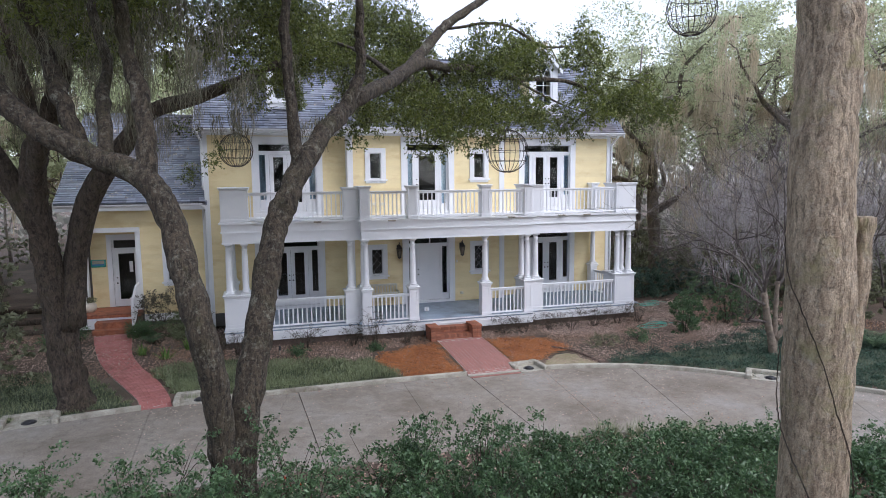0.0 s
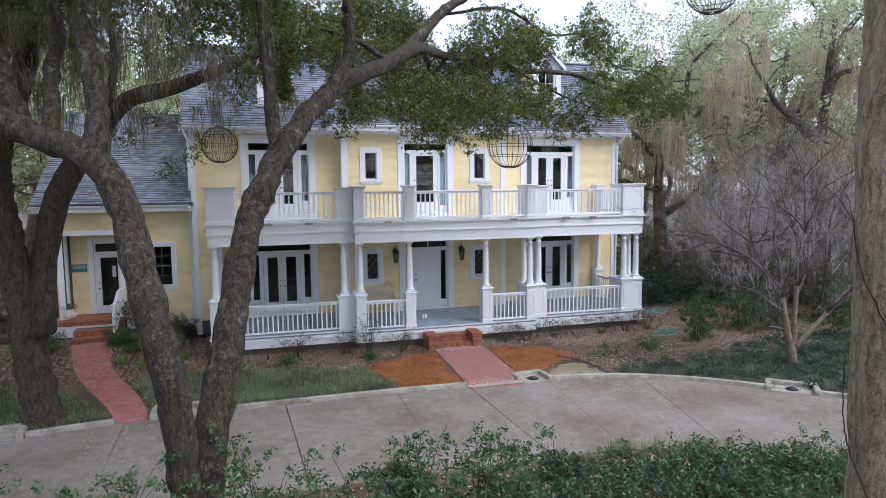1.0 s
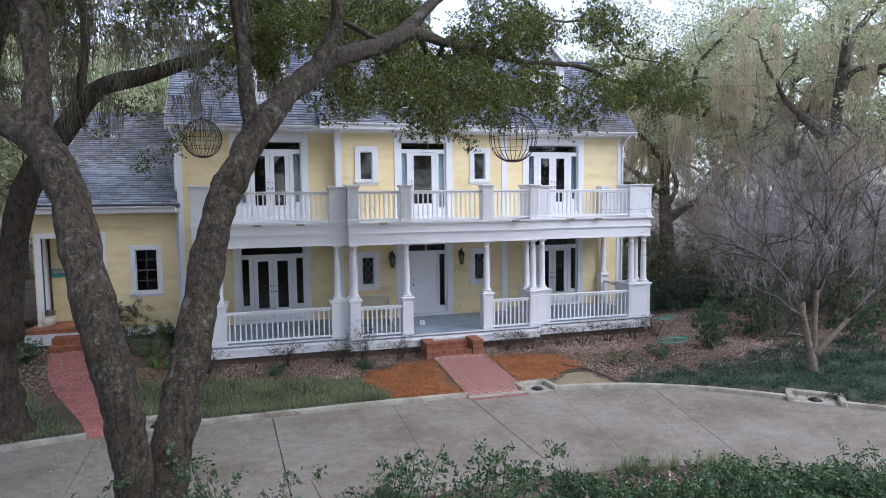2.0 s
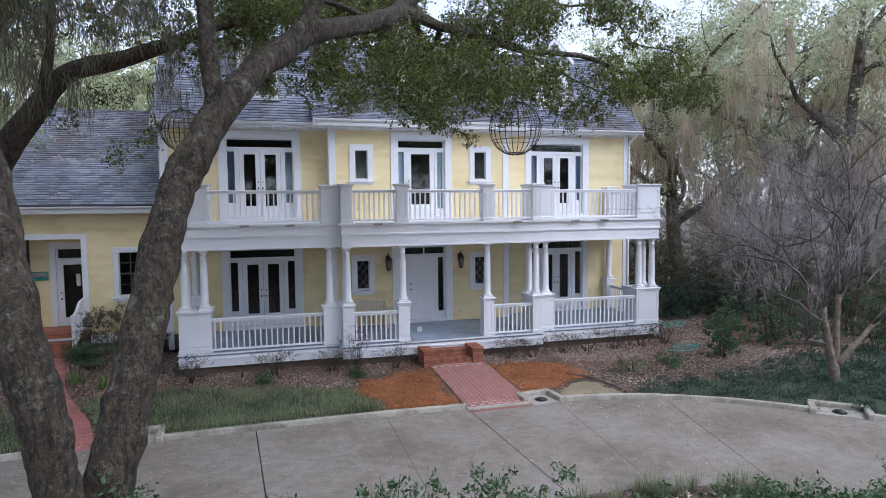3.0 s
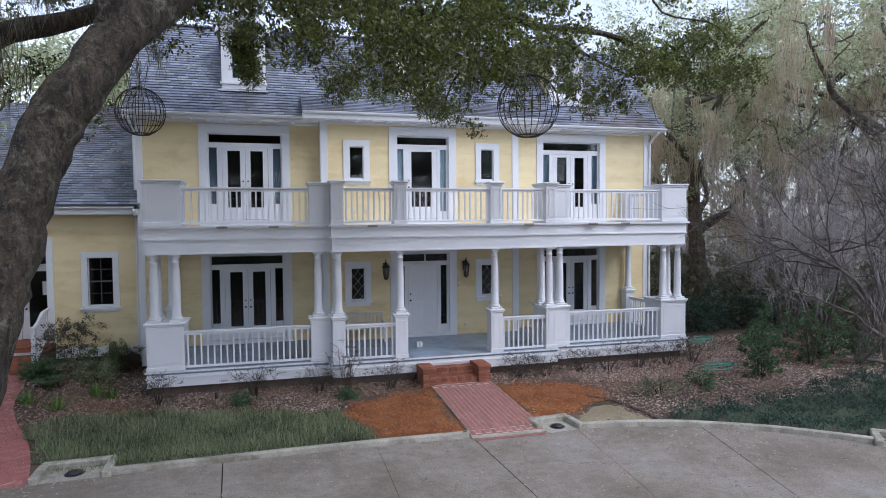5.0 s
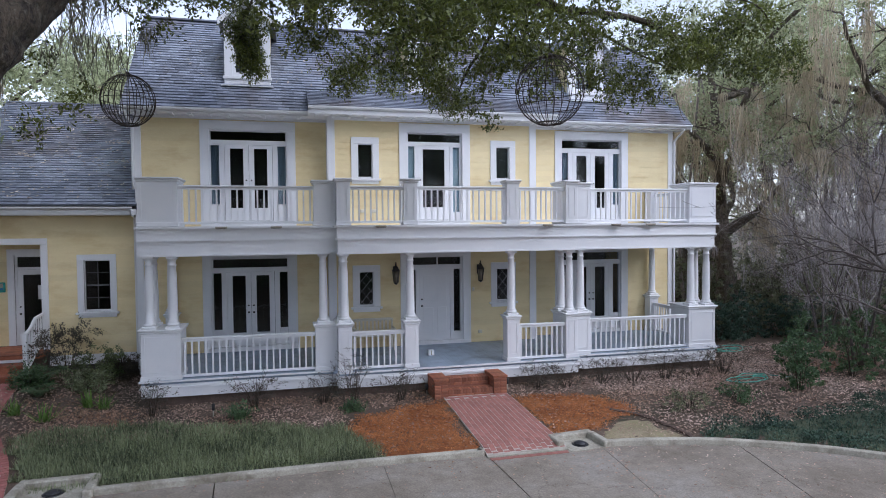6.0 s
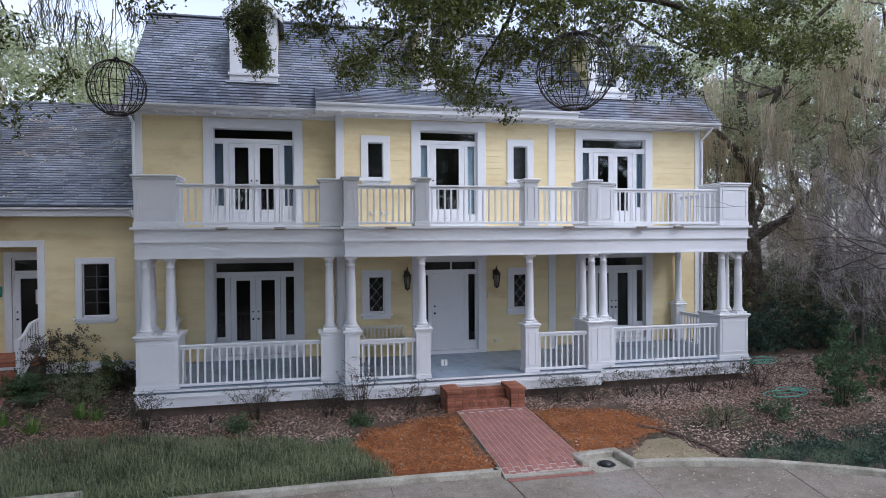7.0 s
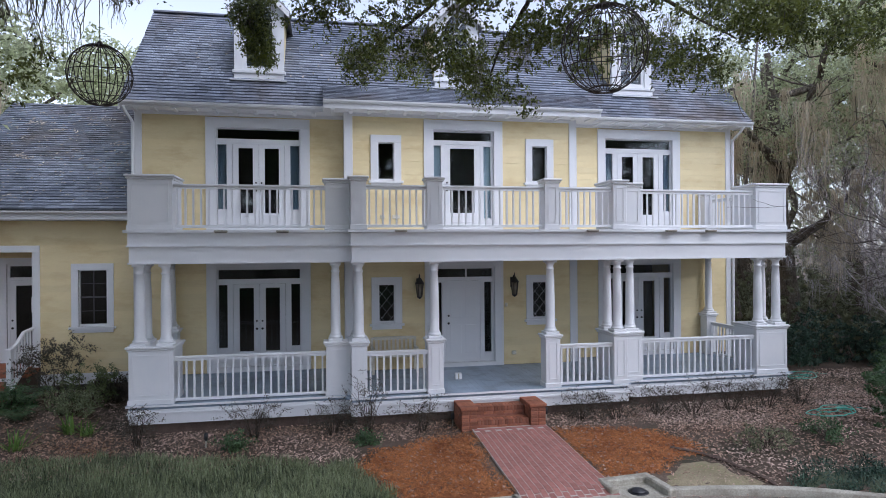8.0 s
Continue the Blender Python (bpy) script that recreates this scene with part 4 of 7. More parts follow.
def column(x, y, z0=1.99, z1=3.66, r0=0.105, r1=0.08):
    """A round column with turned base and capital."""
    prof = [(r0 * 1.35, 0.06), (r0 * 1.42, 0.085), (r0 * 1.35, 0.11), (r0 * 1.1, 0.125), (r0 * 1.18, 0.15), (r0, 0.175)]
    h = z1 - z0
    prof += [(r0, 0.5), (r0 * 0.97, h * 0.5), (r0 * 0.9, h * 0.72), (r1, h - 0.22), (r1 * 1.18, h - 0.21), (r1 * 1.18, h - 0.18), (r1, h - 0.17), (r1, h - 0.1), (r1 * 1.35, h - 0.06), (r1 * 1.4, h - 0.045)]
    c = ppart("column", lathe(prof, 20, None, (x, y, z0)))
    part("plinth", box(x - r0 * 1.5, x + r0 * 1.5, y - r0 * 1.5, y + r0 * 1.5, z0, z0 + 0.06, None, 0.006), WHITE, c)
    part("abacus", box(x - r1 * 1.5, x + r1 * 1.5, y - r1 * 1.5, y + r1 * 1.5, z1 - 0.05, z1, None, 0.006), WHITE, c)
    return c


def pedestal(x0, x1, y0, y1, z0, z1, panels=("front",), name="pedestal"):
    """A boxed pier with base board, raised panel frames and an oversailing cap."""
    p = ppart(name, box(x0, x1, y0, y1, z0, z1 - 0.1, None, 0.005))
    part("cap", box(x0 - 0.055, x1 + 0.055, y0 - 0.055, y1 + 0.055, z1 - 0.05, z1, None, 0.012), WHITE, p)
    part("cap_mould", box(x0 - 0.028, x1 + 0.028, y0 - 0.028, y1 + 0.028, z1 - 0.1, z1 - 0.05, None, 0.012), WHITE, p)
    part("base_board", box(x0 - 0.018, x1 + 0.018, y0 - 0.018, y1 + 0.018, z0, z0 + 0.1, None, 0.006), WHITE, p)
    m, t, w = 0.07, 0.012, 0.02
    za, zb = z0 + 0.18, z1 - 0.18

    def ring(f):
        bm = bmesh.new()
        for q in f:
            box(*q, bm)
        return part("panel_frame", bm, WHITE, p)

    if x1 - x0 > 0.3:
        a, b, y = x0 + m, x1 - m, y0 - t
        ring([(a, b, y, y0, zb - w, zb), (a, b, y, y0, za, za + w), (a, a + w, y, y0, za + w, zb - w), (b - w, b, y, y0, za + w, zb - w)])
    return p


# ends: square piers with three columns above
for s in (-1, 1):
    for z0, z1 in ((DECKZ, 1.99), (4.364, 5.5)):
        a, b = sorted((s * END, s * (END - 0.86)))
        pedestal(a, b, YF, YF + 0.86, z0, z1)
        a, b = sorted((s * (END - 0.04), s * (END - 0.34)))
        pedestal(a, b, -0.36, -0.045, z0, z1)
        # beside the bay: the lower pier on the wing's line and the forward one
        a, b = sorted((s * 3.68, s * 3.156))
        pedestal(a, b, YF, YF + 0.34, z0, z1 - 0.03)
        a, b = sorted((s * 3.15, s * MID))
        pedestal(a, b, YC, YC + 0.86, z0, z1)
        a, b = sorted((s * 1.51, s * 1.17))
        pedestal(a, b, YC, YC + 0.34, z0, z1)
    column(s * (END - 0.18), YF + 0.17)
    column(s * (END - 0.69), YF + 0.17)
    column(s * (END - 0.18), YF + 0.69)
    column(s * (END - 0.18), -0.21)
    column(s * 3.47, YF + 0.17, 1.96)
    column(s * 2.985, YC + 0.17)
    column(s * 2.985, YC + 0.69)
    column(s * 1.34, YC + 0.17)


def railing(x0, y0, x1, y1, z0, top=0.93, low=0.07):
    """A balustrade between two points, with one part for each baluster."""
    d = Vector((x1 - x0, y1 - y0, 0))
    length = d.length
    turn = Matrix.Translation((x0, y0, z0)) @ Matrix.Rotation(math.atan2(d.y, d.x), 4, "Z")
    bm = box(0, length, -0.045, 0.045, top - 0.05, top, None, 0.01)
    box(0.0, length, -0.025, 0.025, top - 0.1, top - 0.052, bm)
    r = ppart("railing", bm)
    r.matrix_basis = Matrix.Translation((0, 0, -0.1)) @ turn
    part("bottom_rail", box(0, length, -0.03, 0.03, low, low + 0.06, None, 0.006), WHITE, r)
    n = max(2, round(length / 0.152))
    key = ("bal", round(top, 2))
    if key not in board_mesh:
        board_mesh[key] = mesh_of(box(-0.019, 0.019, -0.019, 0.019, low + 0.06, top - 0.1), "baluster")
        board_mesh[key].materials.append(WHITE)
    for k in range(n):
        o = part("baluster", board_mesh[key], None, r)
        o.location = ((k + 0.5) * length / n, 0, 0)
    return r


for z0, top, low in ((DECKZ, 0.95, 0.025), (4.364, 0.96, 0.045)):
    for s in (-1, 1):
        a, b = sorted((s * (END - 0.86), s * 3.68))
        railing(a, YF + 0.12, b, YF + 0.12, z0, top, low)
        a, b = sorted((s * MID, s * 1.51))
        railing(a, YC + 0.12, b, YC + 0.12, z0, top, low)
        railing(s * (END - 0.18), YF + 0.86, s * (END - 0.18), -0.36, z0, top, low)
    if z0 > 4:
        railing(-1.17, YC + 0.12, 1.17, YC + 0.12, z0, top, low)

# ---------------------------------------------------------------- low side wing of the house
wing = thing("house_wing", (-14, 3, 0.1), "one-storey yellow clapboard wing with grey shingle roof", "house")
WY = 0.35


def wpart(name, bm, mat, parent=None, label=""):
    ob = part(name, bm, mat, parent or wing, label)
    if parent is None:
        ob.location = (14, -3, -0.1)
    return ob


WL = -12.72
w_hole = (-9.92 + 0.16, -8.94 - 0.16, 2.04, 3.63 - 0.16)
recess = (-12.5, -10.8, 0.3, 3.92)
RB = 1.25
wwall = wpart("wall", wall_slab(WL, -HALF, 0.3, 4.75, WY, 0.14, [w_hole, recess]), INSIDE)
clapboards(WL, -HALF - 0.17, 0.88, 4.72, WY, wwall, [(recess[0] - 0.17, recess[1] + 0.17, 0.3, 4.08), (-9.9, -8.96, 1.9, 3.61)], zero, YELLOW, None, 0.021)
wpart("skirt_board", box(recess[1] + 0.16, -HALF - 0.03, WY - 0.03, WY, 0.6, 0.88, None, 0.004), WHITE)
wpart("foundation", box(WL, -HALF, WY + 0.02, WY + 0.14, 0.0, 0.3), FOUNDATION)
wpart("corner_board", box(-HALF - 0.17, -HALF - 0.03, WY - 0.035, WY, 0.88, 4.75), WHITE)
casing_w = wpart("opening_trim", box(recess[0] - 0.17, recess[1] + 0.17, WY - 0.05, WY, 3.92, 4.09, None, 0.004), WHITE)
wpart("corner_post", box(WL - 0.02, WL + 0.14, RB - 0.2, RB, 1.06, 3.98, None, 0.005), WHITE)
for a, b in ((recess[0] - 0.17, recess[0]), (recess[1], recess[1] + 0.17)):
    wpart("opening_trim", box(a, b, WY - 0.046, WY, 1.06, 3.92, None, 0.004), WHITE)
# recessed entry: side walls, back wall, ceiling, brick floor
wd_hole = (-11.78, -10.87, 1.06, 3.62)
rwall = wpart("wall", wall_slab(recess[0] - 0.14, recess[1] + 0.14, 0.3, 4.0, RB, 0.12, [wd_hole]), INSIDE)
clapboards(recess[0], recess[1], 1.06, 3.92, RB, rwall, [(-11.95, recess[1], 1.0, 3.78)], zero, YELLOW, None, 0.021)
wpart("wall", box(recess[1], recess[1] + 0.14, WY + 0.14, RB, 0.3, 4.0), YELLOW)
wpart("recess_ceiling", box(recess[0] - 0.14, recess[1] + 0.14, WY + 0.14, RB, 3.92, 4.0), WHITE)
wdoor = wpart("door", wall_slab(-11.78, -10.87, 1.06, 3.62, RB + 0.02, 0.08, [(-11.72, -10.9, 1.08, 3.2), (-11.72, -10.9, 3.27, 3.56)]), WHITE)
part("door_casing", wall_slab(-11.95, -10.82, 1.06, 3.78, RB - 0.04, 0.04, [(-11.78, -10.87, 1.0, 3.62)]), WHITE, wdoor)
p = part("pane", box(-11.72, -10.9, RB + 0.05, RB + 0.056, 3.27, 3.56), PANE, wdoor)
p.visible_shadow = False
glazed_leaf(wdoor, -11.715, -10.905, RB + 0.03, 1.085, 3.195, 0.13, 0.24, 0.14, (-11.65, 1.95), "door_leaf")
part("notice", box(-11.22, -11.1, RB + 0.034, RB + 0.042, 2.35, 2.75), WHITE, wdoor, "small white notice behind the glass")
# roof of the wing
WE, WEZ, WRY, WRZ = -0.1, 4.98, 4.9, 8.55
WRL = WL - 0.5
wroof = wpart("roof", roof_slab(WRL, -HALF + 0.05, [(WE, WEZ), (WRY, WRZ), (2 * WRY - WE, WEZ)]), SHINGLE)
tagged(part("shingles", join_arrays("shingles", shingle_slope(WRL, -HALF - 0.01, WE, WEZ, WRY, WRZ, seed=8)), SHINGLE, wroof), kind="stuff")
part("ridge_cap", box(WRL, -HALF, WRY - 0.1, WRY + 0.1, WRZ - 0.02, WRZ + 0.03), SHINGLE, wroof)
gutter(WRL, -HALF - 0.1, WE, WEZ - 0.13, wroof)
part("soffit", box(WRL, -HALF, WE + 0.02, WY + 0.02, 4.7, 4.76), WHITE, wroof)
part("fascia", box(WRL, -HALF, WE, WE + 0.02, 4.72, 4.96), WHITE, wroof)
downpipe([(-HALF - 0.12, WE - 0.06, 4.85), (-HALF - 0.1, WE, 4.7), (-HALF - 0.09, WY - 0.1, 4.5), (-HALF - 0.09, WY - 0.1, 3), (-HALF - 0.09, WY - 0.1, 0.4)], wroof)
h = (-9.92, -8.94, 2.04, 3.63)
hole = small_window(h[0], h[1], h[2], h[3], WY, False, "window", wpart, True, 0.16)
# Dark room added behind the wing's window, so its panes don't look bright.
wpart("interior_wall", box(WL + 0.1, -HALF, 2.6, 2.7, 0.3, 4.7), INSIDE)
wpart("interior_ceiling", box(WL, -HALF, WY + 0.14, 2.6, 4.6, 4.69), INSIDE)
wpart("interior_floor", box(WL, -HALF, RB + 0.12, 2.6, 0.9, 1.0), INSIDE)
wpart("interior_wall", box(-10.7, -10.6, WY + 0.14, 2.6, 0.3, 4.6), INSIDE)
wpart("wall", box(WL, WL + 0.08, RB + 0.12, 9.0, 0.3, 4.75), YELLOW)
bm = bmesh.new()
pr = [(WY, 4.75), (2 * WRY - WY, 4.75), (WRY, WRZ - 0.2)]
a = [bm.verts.new((WL, y, z)) for y, z in pr]
b = [bm.verts.new((WL + 0.1, y, z)) for y, z in pr]
for i in range(3):
    bm.faces.new((a[i], a[(i + 1) % 3], b[(i + 1) % 3], b[i]))
bm.faces.new(a[::-1]), bm.faces.new(b)
wpart("gable_wall", bm, YELLOW)
part("rake_board", roof_slab(WRL - 0.02, WRL + 0.02, [(WE, WEZ - 0.02), (WRY, WRZ - 0.02)], 0.2), WHITE, wroof)

# leaves blown onto the roofs
rng = np.random.default_rng(77)
def roof_leaves(x0, x1, y0, z0, y1, z1, n, bias):
    u = rng.uniform(0, 1, n) ** bias
    c = np.column_stack((rng.uniform(x0, x1, n), y0 + (y1 - y0) * u, z0 + (z1 - z0) * u + 0.045))
    a = rng.uniform(0, 2 * math.pi, n)
    slope = (z1 - z0) / (y1 - y0)
    L = rng.uniform(0.03, 0.07, n)[:, None]
    d = np.column_stack((np.cos(a), np.sin(a) * 0.8, np.sin(a) * 0.8 * slope)) * L
    s = np.column_stack((-np.sin(a), np.cos(a) * 0.8, np.cos(a) * 0.8 * slope + 0.2)) * L * 0.4
    return np.stack((c - d, c + s, c + d, c - s), axis=1)


q = [roof_leaves(WRL + 0.1, -HALF - 0.1, WE + 0.2, WEZ + 0.14, WRY, WRZ, 420, 1.0)]
for cx, cu in ((-12.0, 0.75), (-11.2, 0.68), (-10.3, 0.82), (-9.4, 0.55), (-9.0, 0.35), (-11.6, 0.4)):
    k = roof_leaves(cx - 0.35, cx + 0.35, WE + (WRY - WE) * cu, WEZ + (WRZ - WEZ) * cu, WE + (WRY - WE) * (cu + 0.04), WEZ + (WRZ - WEZ) * (cu + 0.04), 26, 1.0)
    q.append(k)
q.append(roof_leaves(-8.4, 8.4, 0.3, 8.45, RIDGE_Y, RIDGE_Z, 160, 1.0))
ROOF_LEAF = mottled("pale_dead_leaf", (0.3, 0.26, 0.22), (0.46, 0.41, 0.36), 3, 40, 0.9, 0.3, random=0.4, island=True)
single("fallen_leaves", quads_mesh("fallen_leaves", np.concatenate(q)), ROOF_LEAF, "pale dead leaves caught on the roof shingles", "leaves", kind="stuff")

# ---------------------------------------------------------------- plants
def leaf_quads(centres, size, rng, droop=0.2, jitter=0.35, wide=0.45):
    """One pointed leaf (four corners) at each centre, turned at random."""
    n = len(centres)
    d = rng.normal(size=(n, 3))
    d[:, 2] -= droop
    d /= np.linalg.norm(d, axis=1)[:, None]
    r = rng.normal(size=(n, 3))
    s = np.cross(d, r)
    s /= np.linalg.norm(s, axis=1)[:, None] + 1e-9
    L = size * (1 + jitter * rng.uniform(-1, 1, n))[:, None]
    bend = np.cross(d, s) * L * 0.12
    a = centres - d * L * 0.5
    b = centres + s * L * wide * 0.5 - d * L * 0.08 + bend
    c = centres + d * L * 0.5
    e = centres - s * L * wide * 0.5 - d * L * 0.08 + bend
    return np.stack((a, b, c, e), axis=1)


def blob_points(n, centre, radius, rng, flat=0.8, hollow=0.3):
    p = rng.normal(size=(n, 3))
    p /= np.linalg.norm(p, axis=1)[:, None]
    p *= (hollow + (1 - hollow) * rng.uniform(0, 1, n) ** 0.7)[:, None]
    p[:, 2] *= flat
    return np.array(centre) + p * radius


def spray(centre, radius, twigs, leaves, size, rng, droop=0.35, wood=None, flat=0.8):
    """A clump of short leafy sprigs scattered through a ball, each hanging a little."""
    c = np.array(centre, float)
    n = int(twigs)
    p = rng.normal(size=(n, 3))
    p /= np.linalg.norm(p, axis=1)[:, None]
    p *= (rng.uniform(0.05, 1.0, n) ** 0.45)[:, None]
    p[:, 2] *= flat
    start = c + p * radius
    d = p * 0.9 + rng.normal(size=(n, 3)) * 0.6
    d[:, 2] -= droop
    d /= np.linalg.norm(d, axis=1)[:, None]
    ln = rng.uniform(0.12, 0.3, n)[:, None]
    m = int(leaves)
    t = rng.uniform(0, 1, (n, m, 1))
    pts = start[:, None, :] + d[:, None, :] * ln[:, None, :] * t + rng.normal(size=(n, m, 3)) * 0.03
    if wood is not None:
        for i in range(0, n, 5):
            wood.append(tube_arrays([c + p[i] * radius * 0.45, start[i], start[i] + d[i] * ln[i]], [0.005, 0.004, 0.002], 3))
    return leaf_quads(pts.reshape(-1, 3), size, rng, 0.5)


def moss_beard(top, length, rng, strands=10, spread=0.12, width=0.016):
    """A hanging beard of moss: wavy strips that draw together downwards, as (n, 4, 3)."""
    k = 5
    u = np.linspace(0, 1, k + 1)
    L = length * rng.uniform(0.35, 1.0, (strands, 1, 1)) * np.array((0, 0, -1.0))
    off = np.column_stack((rng.normal(size=(strands, 2)) * spread, rng.uniform(-0.05, 0.05, strands)))[:, None, :] * (1 - 0.55 * u)[None, :, None]
    sway = np.cumsum(rng.normal(size=(strands, k + 1, 3)) * np.array((0.035, 0.035, 0.0)) * length ** 0.5, axis=1)
    P = np.array(top) + off + sway + L * u[None, :, None]
    a = rng.uniform(0, math.pi, strands)
    side = np.column_stack((np.cos(a), np.sin(a), np.zeros(strands)))[:, None, :] * (width * rng.uniform(0.6, 1.5, (strands, 1, 1))) * (1 - 0.75 * u)[None, :, None]
    A, B = P - side, P + side
    return np.stack((A[:, :-1], B[:, :-1], B[:, 1:], A[:, 1:]), axis=2).reshape(-1, 4, 3)


def limb(path, r0, r1, n=22, sides=10, seed=0, rough=0.1, flare=0.0, wob=0.03, lump=1.0):
    P = spline(path, n)
    rng = np.random.default_rng(seed)
    t = np.linspace(0, 1, n)
    P[1:-1] += rng.normal(size=(n - 2, 3)) * wob * r0
    R = r0 + (r1 - r0) * t
    R = R * (1 + rough * 0.6 * np.sin(t * 17 + seed)) + flare * r0 * np.exp(-t * n / 2.2)
    V, F = tube_arrays(P, R, sides, seed, rough)
    if sides >= 16:
        # knots and swellings
        axis = P.repeat(sides, axis=0)
        for i in range(len(V)):
            d = V[i] - axis[i]
            V[i] = axis[i] + d * (1 + 0.2 * lump * noise.noise(V[i] * 3.1 + seed) + 0.12 * lump * noise.noise(V[i] * 9.0))
    return V, F


def twig_tree(start, direction, length, radius, depth, rng, out, spread=0.55, up=0.15, shrink=0.72, kids=3, sides=5):
    """A branching limb; its pieces go to out."""
    p = np.array(start, float)
    d = np.array(direction, float)
    d /= np.linalg.norm(d)
    pts, n = [p], 4
    for i in range(n):
        d = d + rng.normal(size=3) * 0.14 + np.array((0, 0, up * 0.25))
        d /= np.linalg.norm(d)
        p = p + d * length / n
        pts.append(p)
    out.append(tube_arrays(pts, np.linspace(radius, radius * 0.62, n + 1), max(3, sides)))
    if depth == 0:
        return
    for k in range(kids):
        i = rng.integers(1, n + 1) if k else n
        nd = d + rng.normal(size=3) * spread
        nd[2] += up
        twig_tree(pts[i], nd, length * shrink * rng.uniform(0.75, 1.2), max(0.0042, radius * 0.56 * (0.8 if i < n else 1)), depth - 1, rng, out, spread, up, shrink, kids, sides - 1)


# ---- the two-stemmed oak on the bank, whose crown hangs before the house
rng = np.random.default_rng(11)
OAK = (-6.85, -15.45)
oak = thing("oak_tree", (OAK[0], OAK[1], ground_z(*OAK)), "two-stemmed live oak with lichened bark and hanging moss", "tree")
oak_off = -np.array((OAK[0], OAK[1], ground_z(*OAK)))
stem_off = oak_off


def tree_part(name, pieces, mat, owner, off, smooth=True, label=""):
    me = join_arrays(name, [(v + off, f) for v, f in pieces], smooth)
    return part(name, me, mat, owner, label)


stem_a = limb([(-6.86, -15.66, 0.6), (-6.9, -15.7, 1.7), (-6.92, -15.8, 2.5), (-7.0, -15.88, 3.3), (-7.16, -15.86, 4.1), (-7.44, -15.5, 5.24), (-7.78, -15.3, 5.75), (-8.43, -15.0, 6.03), (-9.12, -14.8, 6.44), (-9.55, -14.6, 6.86), (-9.95, -14.4, 7.65), (-10.6, -14.0, 9.2)], 0.192, 0.135, 110, 26, 1, 0.05, 0.25)
stem_b = limb([(-6.76, -15.62, 0.6), (-6.72, -15.55, 1.7), (-6.6, -15.45, 2.5), (-6.42, -15.19, 3.3), (-6.29, -14.92, 4.1), (-6.11, -14.66, 4.9), (-5.81, -14.4, 5.6), (-5.4, -13.95, 6.25), (-4.98, -13.35, 6.75), (-4.43, -12.6, 7.23), (-3.51, -11.3, 7.77), (-2.58, -9.8, 8.61), (-1.72, -9.0, 9.49), (-0.77, -8.4, 10.18), (0.42, -7.8, 11.0)], 0.24, 0.09, 120, 26, 2, 0.05, 0.25)
tree_part("trunk", [stem_a], OAK_BARK, oak, stem_off)
tree_part("trunk", [stem_b], OAK_BARK, oak, stem_off)
OAK_LIMBS = [
    ([(-7.72, -15.32, 5.68), (-7.72, -15.1, 6.46), (-7.89, -14.8, 7.22), (-8.0, -14.7, 7.98), (-8.1, -14.6, 9.2)], 0.14, 0.07),
    ([(-8.55, -14.95, 6.05), (-8.85, -14.6, 6.87), (-9.07, -14.3, 7.49), (-9.32, -14.2, 8.18), (-9.5, -14.0, 9.4)], 0.13, 0.07),
    ([(-8.2, -15.1, 5.95), (-8.35, -14.5, 6.8), (-8.39, -13.9, 7.36), (-8.71, -13.2, 8.49), (-8.9, -12.6, 9.6)], 0.1, 0.05),
    ([(-5.7, -14.28, 5.72), (-5.74, -14.3, 6.15), (-5.78, -14.3, 6.97), (-5.84, -14.3, 7.72), (-5.8, -14.2, 8.58), (-5.75, -14, 9.8)], 0.11, 0.06),
    ([(-4.95, -13.25, 6.8), (-4.55, -12.95, 7.4), (-4.47, -12.9, 7.9), (-4.48, -12.8, 8.39), (-4.4, -12.7, 9.31), (-4.2, -12.2, 10.2)], 0.11, 0.06),
    ([(-3.65, -11.4, 7.69), (-2.64, -10.0, 8.32), (-1.73, -9.0, 8.46), (-0.41, -7.8, 8.65), (1.1, -7.1, 8.55), (2.6, -6.9, 8.6), (3.6, -7.1, 8.2), (4.6, -7.0, 8.1)], 0.14, 0.03),
    ([(-2.63, -10.0, 8.38), (-2.2, -9.2, 8.3), (-1.92, -8.6, 7.96), (-1.68, -8.0, 7.46)], 0.07, 0.03),
    ([(-1.7, -9.0, 8.45), (-1.5, -7.6, 8.4), (-1.9, -5.8, 8.2), (-2.7, -3.8, 8.1)], 0.06, 0.02),
    ([(-0.4, -7.8, 8.65), (-0.3, -6.6, 8.1), (-0.4, -5.2, 7.7), (-0.3, -4.0, 7.3)], 0.05, 0.015),
    ([(0.4, -7.3, 8.8), (1.2, -7.4, 8.3), (2.2, -7.3, 7.9), (3.4, -7.0, 7.6)], 0.05, 0.015),
    ([(-1.7, -9.0, 9.4), (-0.4, -9.4, 9.5), (0.9, -9.0, 9.1), (2.0, -9.1, 9.1), (2.9, -8.7, 8.5), (3.9, -8.9, 8.3), (4.5, -8.8, 7.9)], 0.04, 0.012),
    ([(-3.5, -11.3, 7.8), (-4.0, -8.6, 8.9), (-4.6, -5.4, 9.7), (-5.2, -2.2, 9.6)], 0.06, 0.02),
]
for k, (pts, r0, r1) in enumerate(OAK_LIMBS):
    tree_part("limb", [limb(pts, r0, r1, 22, 12, 20 + k, 0.1, 0.0, 0.12)], OAK_BARK, oak, stem_off)
